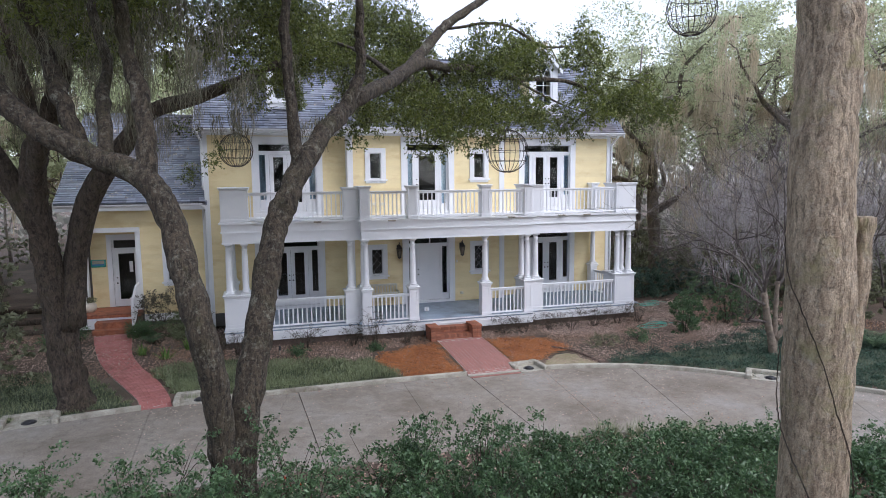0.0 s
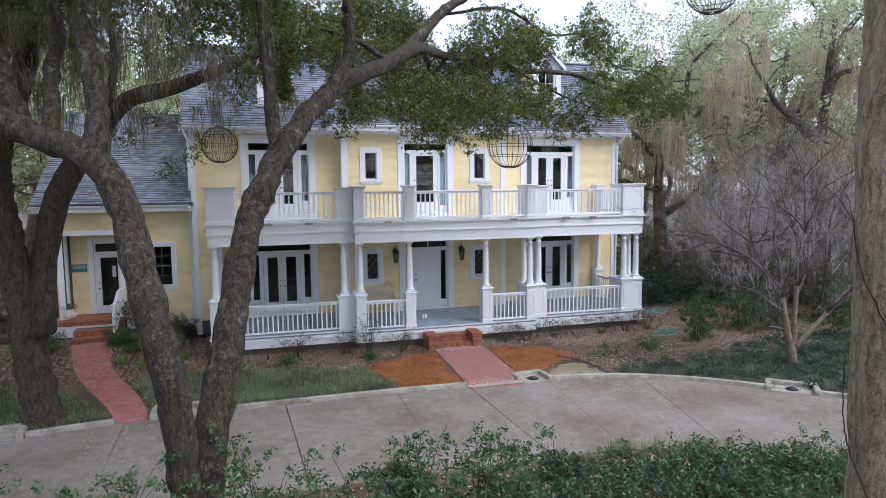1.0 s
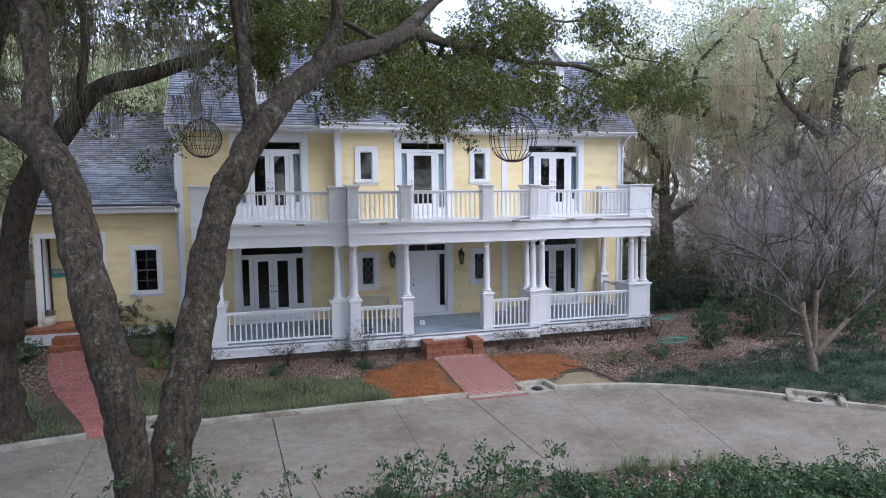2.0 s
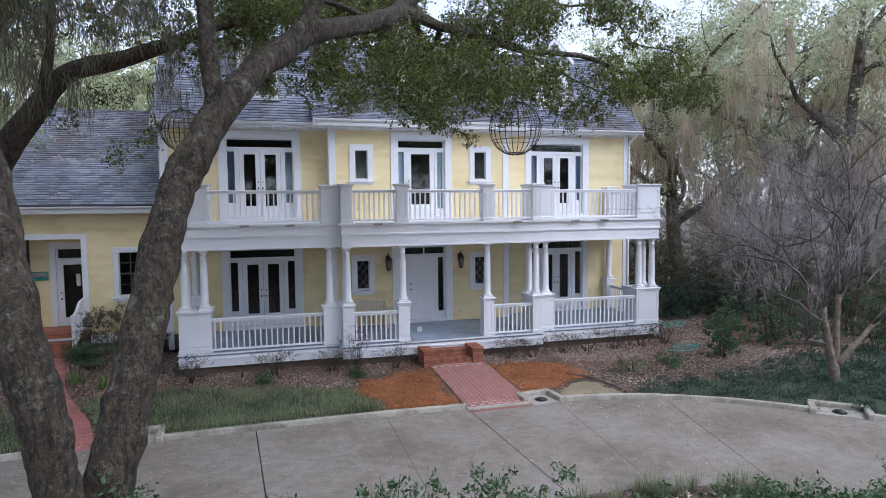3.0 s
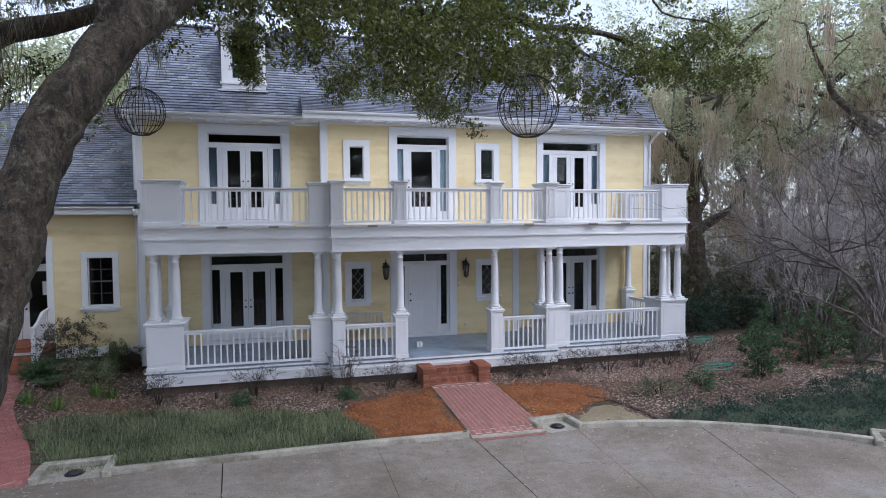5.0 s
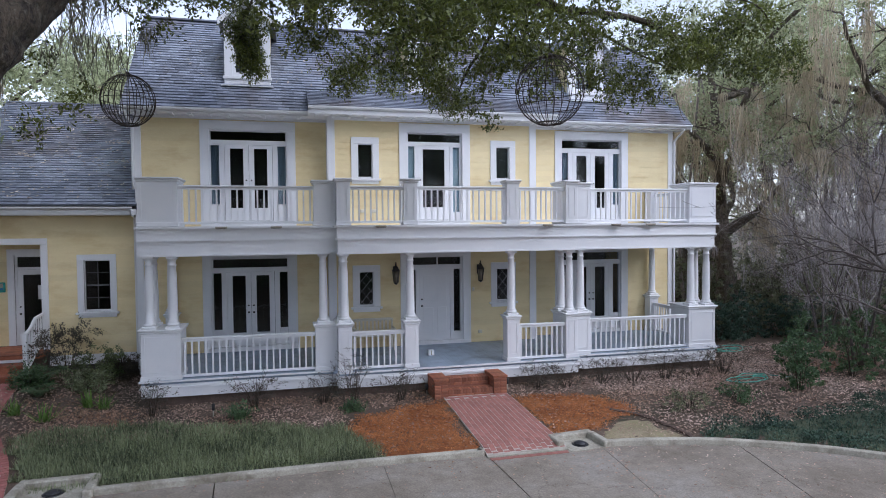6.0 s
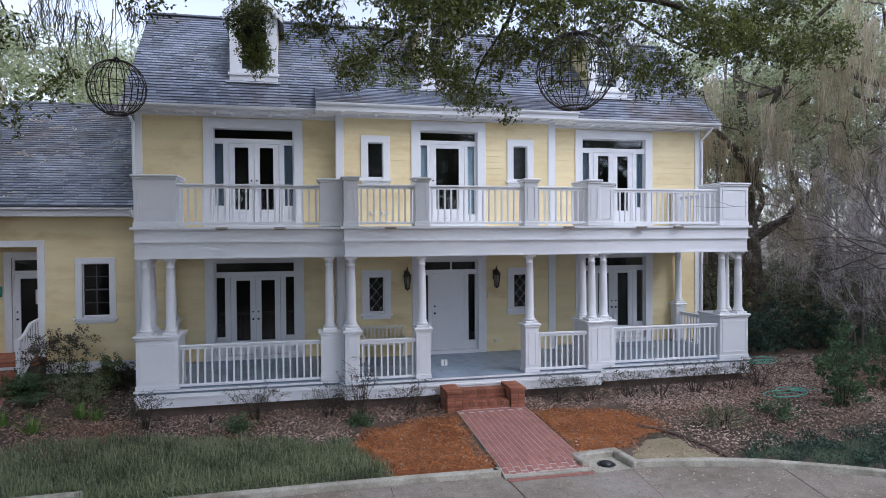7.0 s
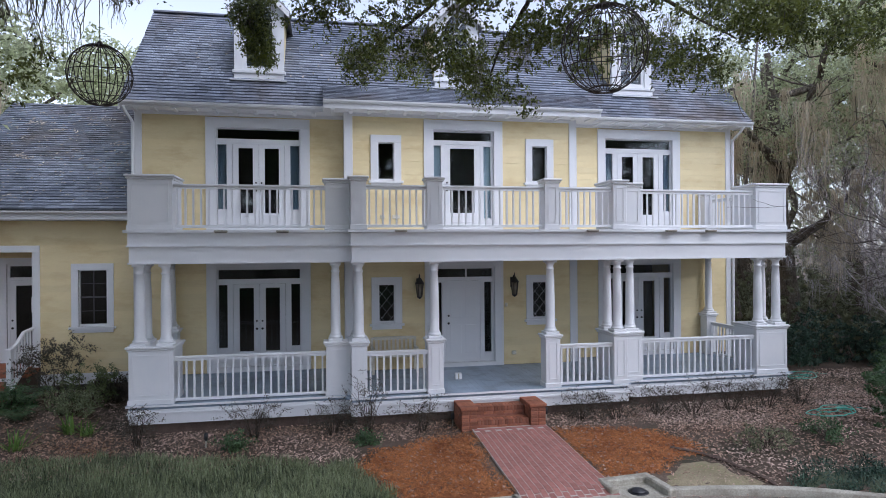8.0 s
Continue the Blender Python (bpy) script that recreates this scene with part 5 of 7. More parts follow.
# leafy clumps: place and radius
CLUMPS = [(-3.81, -6.5, 7.9, 0.5), (-2.85, -4.5, 7.75, 0.42), (-2.9, -3.6, 7.75, 0.42), (-2.7, -4.0, 8.2, 0.45), (-2.47, -6.0, 7.9, 0.5), (-1.9, -5.5, 7.65, 0.5), (-1.3, -5.2, 7.6, 0.45), (-0.93, -5.0, 7.45, 0.45), (-0.58, -4.5, 7.25, 0.38), (-0.2, -5.2, 7.0, 0.28), (-0.08, -5.8, 6.62, 0.16), (-0.08, -5.85, 6.42, 0.1),
          (-0.29, -6.5, 7.4, 0.45), (0.12, -6.5, 7.8, 0.45), (0.73, -7.0, 7.6, 0.45), (0.62, -7.0, 7.1, 0.4), (1.3, -7.0, 7.5, 0.25), (1.76, -7.0, 7.15, 0.25), (2.29, -7.0, 7.3, 0.42), (1.95, -7.4, 6.85, 0.25), (3.0, -6.6, 7.35, 0.42), (3.4, -6.5, 7.15, 0.32), (2.06, -8.0, 7.75, 0.3), (2.85, -8.0, 7.7, 0.45), (3.5, -8.4, 7.9, 0.42), (4.1, -8.8, 8.0, 0.4), (4.4, -8.2, 8.3, 0.4),
          (-1.8, -3.2, 7.9, 0.4), (-0.39, -3.8, 7.35, 0.38), (-2.1, -8.3, 7.7, 0.42), (-1.7, -8.0, 7.45, 0.38), (0.78, -6.0, 7.9, 0.45), (1.5, -6.2, 8.0, 0.25), (2.07, -6.5, 7.5, 0.28), (3.3, -7.0, 8.3, 0.5), (4.1, -7.0, 7.9, 0.5), (4.6, -6.9, 7.9, 0.45), (4.9, -6.8, 8.3, 0.4),
          (-5.17, -2.0, 8.9, 0.32), (-5.1, -1.95, 8.45, 0.3), (-5.28, -2.2, 9.3, 0.4), (-5.2, -2.1, 8.75, 0.34), (-5.12, -2.0, 8.55, 0.3), (-5.05, -1.95, 8.2, 0.2), (-5.3, -2.1, 9.15, 0.36)]
THIN = [(0.62, -7.0, 7.1), (0.73, -7.0, 7.6), (1.3, -7.0, 7.5), (0.78, -6.0, 7.9), (1.5, -6.2, 8.0), (2.07, -6.5, 7.5), (4.1, -7.0, 7.9), (4.6, -6.9, 7.9), (2.29, -7.0, 7.3)]
for q in CLUMPS[::2]:
    if q[3] > 0.3:
        for _ in range(1):
            CLUMPS.append((q[0] + rng.normal() * 0.3, q[1] + rng.normal() * 0.4, q[2] + abs(rng.normal()) * 0.25, q[3] * rng.uniform(0.75, 1.0)))
def canopy_floor(y):
    """The underside of the upper crown rises towards the house."""
    return 4.1 + 0.43 * (y + 16.7)


for _ in range(46):
    # the upper crown over the drive
    y = rng.uniform(-12.0, -6.2)
    x = rng.uniform(-4.6, 0.6 + 0.12 * (y + 9))
    CLUMPS.append((x, y, canopy_floor(y) + rng.uniform(0.1, 1.25), rng.uniform(0.35, 0.52)))
for _ in range(16):
    # high over the drive
    y = rng.uniform(-12.0, -8.0)
    CLUMPS.append((rng.uniform(-1.2, 2.6), y, 8.3 + 0.35 * (y + 10) + rng.uniform(0.0, 0.9), rng.uniform(0.35, 0.5)))
for _ in range(11):
    # its tip towards the woods, and the thin fringe by the roof
    x = rng.uniform(2.6, 6.4)
    y = -8.6 + 0.25 * (x - 2.6) + rng.normal() * 0.5
    CLUMPS.append((x, y, canopy_floor(y) - rng.uniform(0.05, 0.55), rng.uniform(0.28, 0.42)))
for _ in range(50):
    x, y = rng.uniform(-6.5, -1.5), rng.uniform(-8.5, -2.5)
    z = canopy_floor(y) + rng.uniform(0.3, 1.6)
    CLUMPS.append((x, y, z, rng.uniform(0.4, 0.6)))
for _ in range(60):
    CLUMPS.append((rng.uniform(-11.5, -4.2), rng.uniform(-16, -10.5), rng.uniform(8.3, 11.2), rng.uniform(0.45, 0.7)))
wood, leaves = [], []
for x, y, z, r in CLUMPS:
    n = max(8, int(72 * (r / 0.45) ** 2))
    if any(math.dist((x, y, z), q) < 0.75 for q in THIN):
        n = int(n * 0.8)
    if y > -2.3 and x < -4.8:
        n = int(n * 1.8)
    leaves.append(spray((x, y, z), r * 1.12, n, 13, 0.07, rng, 0.35, wood))
part("crown", quads_mesh("crown", np.concatenate(leaves) + oak_off), LEAF, oak, "dense small dark green evergreen leaves")
tree_part("branchwork", wood, DARK_BARK, oak, oak_off)
beards = []
for x, y, z, L in [(-1.95, -8.4, 8.1, 1.3), (-1.8, -8.2, 7.9, 1.0), (-2.1, -8.7, 8.2, 0.9), (-0.8, -5.2, 7.6, 0.7), (-3.0, -10.5, 8.0, 0.5), (-5.8, -14.2, 7.6, 0.9), (-5.6, -13.9, 6.6, 0.5), (-4.6, -12.8, 7.2, 0.5), (2.0, -7.2, 7.8, 0.6), (-5.3, -13.7, 6.7, 0.6), (-0.3, -6.6, 7.5, 0.6), (-5.3, -2.2, 9.3, 0.8)]:
    beards.append(moss_beard((x, y, z), L, rng, 44, 0.08, 0.005))
for _ in range(60):
    x, y, z = rng.uniform(-10.3, -6.2), rng.uniform(-15, -13.2), rng.uniform(7.0, 9.2)
    beards.append(moss_beard((x, y, z), rng.uniform(0.3, 1.0), rng, 34, 0.1, 0.005))
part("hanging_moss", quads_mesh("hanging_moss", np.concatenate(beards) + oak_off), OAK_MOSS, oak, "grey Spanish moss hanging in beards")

# ---- the older oak by the wing's path
rng = np.random.default_rng(12)
base = np.array((-11.05, -7.1, ground_z(-11.05, -7.1)))
oak2 = thing("oak_tree", base, "old dark-barked oak between lawn and brick path", "tree")
tree_part("trunk", [limb([(-11.05, -7.1, -0.05), (-11.15, -7.1, 1.24), (-11.23, -7.3, 2.72), (-11.29, -7.6, 4.14), (-11.31, -8.0, 5.36), (-11.15, -8.3, 6.24), (-10.72, -8.4, 7.23), (-10.41, -8.4, 8.47), (-10.2, -8.4, 10)], 0.39, 0.18, 90, 26, 5, 0.07, 0.35)], DARK_BARK, oak2, -base)
OAK2_LIMBS = [
    ([(-11.0, -7.2, 2.2), (-10.8, -7.35, 3.3), (-10.59, -7.5, 4.24), (-10.11, -7.9, 5.47), (-9.35, -8.2, 6.5), (-8.9, -8.3, 7.05), (-8.5, -8.4, 7.4), (-7.8, -8.3, 7.6), (-6.86, -8.2, 8.02), (-5.99, -7.9, 8.5), (-5.0, -7.4, 8.9)], 0.3, 0.08),
    ([(-11.3, -7.8, 4.8), (-11.9, -8.2, 6.2), (-12.6, -8.4, 8), (-13, -8.6, 10)], 0.28, 0.12),
    ([(-11.3, -8.0, 5.4), (-10.9, -8.9, 6.6), (-10.9, -9.6, 8.0), (-11.2, -10, 9.6)], 0.2, 0.08),
    ([(-9.1, -8.25, 6.9), (-8.8, -8.6, 8.2), (-8.9, -8.8, 9.6)], 0.1, 0.05),
]
for k, (pts, r0, r1) in enumerate(OAK2_LIMBS):
    tree_part("limb", [limb(pts, r0, r1, 26, 10, 40 + k, 0.1, 0.2)], DARK_BARK, oak2, -base)
wood, leaves, beards = [], [], []
for _ in range(150):
    x, y, z = rng.uniform(-15.5, -5.0), rng.uniform(-12, -4.0), rng.uniform(8.5, 12)
    leaves.append(spray((x, y, z), rng.uniform(0.45, 0.8), 80, 12, 0.075, rng, 0.35, wood))
for _ in range(50):
    # the unseen upper crown, wide over lawn and wing, added to darken that side
    x, y, z = rng.uniform(-18, -3.5), rng.uniform(-15, -1.5), rng.uniform(12.5, 16)
    leaves.append(leaf_quads(blob_points(260, (x, y, z), rng.uniform(0.9, 1.5), rng, 0.6, 0.1), 0.16, rng))
for x, y, z in ((-8.1, -7.9, 7.0), (-7.3, -8.0, 6.3), (-6.3, -7.6, 7.6), (-5.9, -7.8, 8.3), (-7.9, -8.0, 5.9), (-8.9, -8.0, 6.6)):
    leaves.append(spray((x, y, z), 0.3, 24, 10, 0.07, rng, 0.4, wood))
for _ in range(160):
    x, y, z = rng.uniform(-14.5, -6.3), rng.uniform(-10.5, -7.2), rng.uniform(7.0, 9.6)
    beards.append(moss_beard((x, y, z), rng.uniform(0.4, 1.3), rng, 30, 0.12, 0.007))
part("crown", quads_mesh("crown", np.concatenate(leaves) - base), LEAF, oak2)
tree_part("branchwork", wood, DARK_BARK, oak2, -base)
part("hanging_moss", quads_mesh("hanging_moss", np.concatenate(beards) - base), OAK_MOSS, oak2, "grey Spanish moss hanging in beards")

# ---- the tall bare trunk beside the camera's way
rng = np.random.default_rng(13)
base = np.array((-0.95, -19.55, ground_z(-0.95, -19.55)))
tall = thing("tall_tree", base, "tall straight tree with pale tan scaly bark and a vine", "tree")
v, f = limb([(-0.93, -19.5, base[2] - 0.1), (-0.95, -19.5, 2.4), (-0.97, -19.5, 3.6), (-1.0, -19.5, 4.6), (-0.96, -19.42, 5.7), (-0.88, -19.35, 6.85), (-0.88, -19.3, 8), (-0.8, -19.2, 11), (-0.8, -19.2, 15)], 0.325, 0.26, 60, 26, 9, 0.03, 0.12, 0.02, 0.25)
tree_part("trunk", [(v, f)], PALE_BARK, tall, -base)


def vine(turns):
    """A thin vine wound round the trunk; turns: (degrees to the side, height)."""
    out = []
    for deg, z in turns:
        a = radians(deg)
        out.append((-0.96 + 0.36 * (-0.74 * math.cos(a) + 0.67 * math.sin(a)), -19.5 + 0.36 * (-0.67 * math.cos(a) - 0.74 * math.sin(a)), z))
    tree_part("vine", [limb(out, 0.009, 0.006, 40, 6, 3, 0.1, 0, 0.3)], DARK_BARK, tall, -base, True, "thin dark vine climbing the bark")


vine(((85, 2.5), (62, 2.9), (30, 3.4), (5, 3.9), (-25, 4.35), (-55, 4.7), (-80, 5.1)))
vine(((20, 2.2), (-15, 2.7), (-50, 3.1), (-75, 3.4), (-100, 3.9)))
tree_part("stub", [limb([(-0.75, -19.5, 3.4), (-0.6, -19.5, 4.2), (-0.55, -19.52, 4.8), (-0.54, -19.53, 5.25)], 0.13, 0.1, 14, 11, 4, 0.14)], PALE_BARK, tall, -base, True, "broken dead stem beside the trunk")
wood, leaves = [], []
for k in range(9):
    a = k * 2.4
    twig_tree((-0.85, -19.25, 10 + k * 0.55), (math.cos(a), math.sin(a), 0.5), 3.0, 0.09, 2, rng, wood)
for _ in range(40):
    leaves.append(spray((-0.8 + rng.normal() * 2.2, -19.2 + rng.normal() * 2.2, rng.uniform(11, 16)), 0.8, 50, 10, 0.09, rng))
tree_part("branchwork", wood, PALE_BARK, tall, -base)
part("crown", quads_mesh("crown", np.concatenate(leaves) - base), LEAF, tall)

# ---- the bare grey tree beyond the drive
rng = np.random.default_rng(14)
MYRTLE = (8.8, -9.0)
base = np.array((*MYRTLE, ground_z(*MYRTLE)))
bare = thing("crape_myrtle", base, "leafless multi-stemmed tree with fine brown twigs and grey moss", "tree")
for pts, r0, r1 in (([(0, 0, -0.1), (-0.08, 0, 0.4), (-0.3, 0.02, 1.2), (-0.48, 0.0, 2.0)], 0.17, 0.1), ([(0.02, 0.02, 0.3), (0.08, 0.08, 0.9), (0.1, 0.1, 1.6), (0.14, 0.1, 2.3)], 0.11, 0.08), ([(0.05, 0, 0.5), (0.45, -0.08, 0.95), (1.15, -0.15, 1.6), (1.9, -0.2, 2.3)], 0.1, 0.055), ([(-0.1, 0.05, 0.7), (0.2, 0.5, 1.3), (0.5, 1.0, 2.0)], 0.08, 0.055)):
    tree_part("trunk", [limb(pts, r0 * 0.85, r1 * 0.8, 16, 12, 3, 0.1, 0.12)], MYRTLE_BARK, bare, np.zeros(3))
STEMS = [((-0.48, 0, 1.95), (-0.55, 0.2, 0.9), 1.6), ((-0.48, 0, 2.0), (-0.3, -0.3, 1.0), 2.0), ((-0.45, 0, 1.9), (0.1, 0.3, 1.0), 1.9), ((-0.4, 0, 1.6), (-0.8, -0.1, 0.7), 1.25), ((0.14, 0.1, 2.3), (0.25, 0.3, 1.0), 1.9), ((0.14, 0.1, 2.25), (0.2, -0.4, 1.0), 1.9), ((0.12, 0.1, 2.0), (0.7, 0.1, 0.9), 1.8), ((1.9, -0.2, 2.3), (0.7, 0.0, 0.75), 1.8), ((1.85, -0.2, 2.25), (0.2, 0.35, 0.95), 1.8), ((1.0, -0.14, 1.5), (0.5, -0.5, 0.8), 1.6), ((-0.2, 0.02, 1.0), (-1.0, 0.0, 0.3), 0.9), ((0.5, 1.0, 2.0), (0.1, 0.6, 1.0), 1.8)]
for s0, d, ln in STEMS:
    wood = []
    twig_tree(s0, d, ln, 0.05, 5, rng, wood, 0.46, 0.1, 0.76, 3, 6)
    tree_part("stem", wood, GREY_TWIG, bare, np.zeros(3))
beards = [moss_beard((rng.normal() * 1.9 + 0.3, rng.normal() * 1.6, rng.uniform(2.4, 6.0)), rng.uniform(0.25, 0.9), rng, 14, 0.09, 0.0035) for _ in range(120)]
part("hanging_moss", quads_mesh("hanging_moss", np.concatenate(beards)), GREY_MOSS, bare, "fine lilac-grey moss")

# ---- bare saplings behind it, a grey haze of twigs and moss
rng = np.random.default_rng(15)
for x, y, hgt in ((11.6, -4.2, 5.5), (14.6, -4.4, 7.0), (16.6, -8.0, 7.0), (13.0, -1.6, 6.5), (18.5, -5.0, 7.5)):
    t = thing("bare_sapling", (x, y, ground_z(x, y)), "slim leafless tree with lilac-grey twigs and wisps of moss", "tree", "bare saplings at the woods' edge")
    for k in range(3):
        a = 2.1 * k + rng.uniform(0, 1)
        foot, top = np.array((0.1 * math.cos(a), 0.1 * math.sin(a), -0.1)), np.array((0.9 * math.cos(a), 0.9 * math.sin(a), hgt * 0.5))
        tree_part("stem", [limb([foot, top * 0.5 + rng.normal(size=3) * 0.1, top], 0.045, 0.026, 10, 7, k, 0.08, 0.2)], GREY_TWIG, t, np.zeros(3))
        wd = []
        for u in (0.45, 0.7, 1.0, 1.0):
            twig_tree(top * u, (math.cos(a) * 0.5 + rng.normal() * 0.5, math.sin(a) * 0.5 + rng.normal() * 0.5, 0.9), hgt * 0.27, 0.025, 4, rng, wd, 0.5, 0.1, 0.75, 3, 4)
        tree_part("branchwork", wd, LILAC_TWIG, t, np.zeros(3))
    b = [moss_beard((rng.normal() * 1.1, rng.normal() * 1.1, hgt * rng.uniform(0.35, 0.9)), rng.uniform(0.3, 1.2), rng, 16, 0.1, 0.006) for _ in range(60)]
    part("hanging_moss", quads_mesh("hanging_moss", np.concatenate(b)), GREY_MOSS, t, "fine lilac-grey moss")

# ---- woods round the house
def far_oak(x, y, height, width, seed, moss=60, leaf=FAR_LEAF, dense=1.0, size=0.17, beard=1.4):
    """A spreading live oak: leaning trunk, low crooked limbs, clumped crown, beards of moss."""
    rng = np.random.default_rng(seed)
    t = thing("oak_tree", (x, y, ground_z(x, y)), "moss-hung live oak in the woods", "tree", "trees round the house")
    lean = rng.normal(size=2) * 0.7
    mid = np.array((lean[0] * 0.4, lean[1] * 0.4, height * 0.26))
    top = np.array((lean[0], lean[1], height * 0.72))
    tree_part("trunk", [limb([(0, 0, -0.2), mid * np.array((0.4, 0.4, 0.5)), mid, (mid + top) / 2 + rng.normal(size=3) * 0.4, top], 0.028 * height, 0.1, 22, 12, seed, 0.12, 0.5)], WOOD_BARK, t, np.zeros(3))
    wood, spots, ends = [], [], []
    n = 10
    for k in range(n):
        a = 2 * math.pi * k / n + rng.uniform(-0.4, 0.4)
        h0 = height * (0.2 + 0.45 * k / n) if k % 2 else height * rng.uniform(0.25, 0.55)
        r = width * rng.uniform(0.65, 1.05)
        h1 = h0 + height * rng.uniform(0.06, 0.3)
        f = min(1.0, h0 / (height * 0.72))
        path = [np.array((lean[0] * f, lean[1] * f, h0))]
        for u in (0.3, 0.55, 0.8, 1.0):
            path.append(np.array((r * u * math.cos(a + 0.3 * u), r * u * math.sin(a + 0.3 * u), h0 + (h1 - h0) * u ** 0.8)) + rng.normal(size=3) * np.array((0.35, 0.35, 0.3)))
        wood.append(limb(path, 0.15, 0.03, 16, 7, seed + k, 0.12, 0, 0.15))
        P = spline(path, 14)
        ends += [P[i] for i in (4, 6, 8, 10, 12, 13)]
        for i in (7, 10, 13):
            d = rng.normal(size=3) * np.array((1, 1, 0.6)) + np.array((0, 0, 0.5))
            twig_tree(P[i], d, 1.3, 0.035, 1, rng, wood, 0.6, 0.1, 0.7, 2, 4)
    for e in ends:
        for _ in range(2):
            spots.append((e + rng.normal(size=3) * np.array((0.9, 0.9, 0.5)) + np.array((0, 0, 0.45)), rng.uniform(0.5, 1.15)))
    for _ in range(40):
        a, q = rng.uniform(0, 2 * math.pi), math.sqrt(rng.uniform(0.02, 1)) * width * 0.92
        spots.append((np.array((q * math.cos(a), q * math.sin(a), height * (0.6 + 0.4 * (1 - (q / width) ** 2) * rng.uniform(0.55, 1.0)))), rng.uniform(0.65, 1.25)))
    pts = [blob_points(int(230 * dense * r * r), c, r, rng, 0.6, 0.15) for c, r in spots]
    tree_part("branchwork", wood, WOOD_BARK, t, np.zeros(3))
    part("crown", quads_mesh("crown", leaf_quads(np.concatenate(pts), size, rng)), leaf, t)
    if moss:
        beards = []
        for _ in range(moss):
            e = ends[rng.integers(0, len(ends))] + rng.normal(size=3) * np.array((0.5, 0.5, 0.25))
            beards.append(moss_beard(e, beard * rng.uniform(0.45, 1.5), rng, 40, rng.uniform(0.06, 0.22), 0.012))
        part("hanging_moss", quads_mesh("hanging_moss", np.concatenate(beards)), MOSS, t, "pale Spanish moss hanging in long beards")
    return t


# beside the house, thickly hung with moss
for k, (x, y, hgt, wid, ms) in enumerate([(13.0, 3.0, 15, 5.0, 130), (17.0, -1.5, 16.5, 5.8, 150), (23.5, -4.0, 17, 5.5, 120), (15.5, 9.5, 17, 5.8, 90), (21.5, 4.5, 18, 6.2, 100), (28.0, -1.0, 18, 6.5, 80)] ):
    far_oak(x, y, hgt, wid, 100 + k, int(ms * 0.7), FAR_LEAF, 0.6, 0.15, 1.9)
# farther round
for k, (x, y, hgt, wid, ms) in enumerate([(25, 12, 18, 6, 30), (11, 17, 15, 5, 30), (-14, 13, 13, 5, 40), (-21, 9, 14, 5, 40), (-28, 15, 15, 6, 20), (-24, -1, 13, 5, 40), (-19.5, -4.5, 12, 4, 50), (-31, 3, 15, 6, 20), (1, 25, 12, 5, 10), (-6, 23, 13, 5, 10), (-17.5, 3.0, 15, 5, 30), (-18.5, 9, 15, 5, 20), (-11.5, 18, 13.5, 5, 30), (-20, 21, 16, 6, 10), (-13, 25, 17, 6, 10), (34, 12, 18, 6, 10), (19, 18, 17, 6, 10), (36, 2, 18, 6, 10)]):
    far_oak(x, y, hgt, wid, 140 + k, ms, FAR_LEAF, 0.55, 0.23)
# unseen trees behind the camera, added so the panes mirror less bright sky
for k, (x, y, hgt, wid) in enumerate([(-8, -33, 15, 6), (-14, -45, 21, 6.5), (-6, -47, 22, 6.5), (1, -44, 21, 6.5), (8, -46, 22, 6.5), (15, -42, 21, 6.5), (22, -38, 20, 6.5), (29, -33, 18, 6.5), (34, -24, 17, 6)]):
    far_oak(x, y, hgt, wid, 180 + k, 0, BACK_LEAF, 0.25, 0.42)
# the woods going on into the distance all round, haze put into their colour
rng = np.random.default_rng(19)
ang = rng.uniform(0, 2 * math.pi, 20000)
dist = rng.uniform(42, 64, 20000)
c = np.column_stack((dist * np.cos(ang), dist * np.sin(ang), 11.0 * rng.uniform(0, 1, 20000) ** 1.5 * (0.7 + 0.3 * np.sin(ang * 23) * np.sin(ang * 57 + dist * 0.3))))
single("distant_woods", quads_mesh("distant_woods", leaf_quads(c, 0.85, rng, 0.0, 0.5, 0.6)), leafy("hazy_distant_leaf", (0.13, 0.125, 0.1), (0.36, 0.35, 0.29), 0.7, 0.5), "hazy grey-green woods far behind the trees", "woods", kind="stuff")

# ---------------------------------------------------------------- paths and steps
GRASS = leafy("lawn_grass", (0.042, 0.06, 0.026), (0.32, 0.36, 0.195), 0.5, 0.3)
STRAW = mottled("rust_pine_straw", (0.33, 0.115, 0.035), (0.5, 0.2, 0.065), 2, 40, 0.95, 0.8, 0.02, random=0.45, island=True)
STRAW_BED = mottled("rust_straw_bed", (0.24, 0.085, 0.03), (0.36, 0.14, 0.05), 1.6, 30, 0.95, 0.9, 0.03)
DEAD_LEAF = mottled("dead_leaf", (0.26, 0.148, 0.088), (0.48, 0.37, 0.305), 0.3, 40, 0.9, 0.3, random=0.5, island=True)
TAN = mottled("tan_gravelly_dirt", (0.22, 0.185, 0.11), (0.33, 0.275, 0.175), 3, 40, 0.95, 0.5, 0.01, grain=0.4, stain=(0.21, 0.2, 0.1), stain_scale=1.5)
LAWN_BED = mottled("lawn_soil", (0.04, 0.055, 0.03), (0.07, 0.085, 0.045), 2, 30, 0.95, 0.7, 0.03)
COVER = leafy("dark_groundcover", (0.014, 0.036, 0.026), (0.085, 0.15, 0.1), 0.5, 0.2)
TUFT = leafy("pale_grass_tuft", (0.16, 0.19, 0.1), (0.42, 0.43, 0.28), 0.6, 0.3)
BLACK = mottled("black_plastic", (0.012, 0.012, 0.014), (0.03, 0.03, 0.033), 8, 60, 0.45, 0.1)
HOSE = mottled("green_hose", (0.09, 0.4, 0.3), (0.15, 0.5, 0.39), 4, 50, 0.5, 0.1)
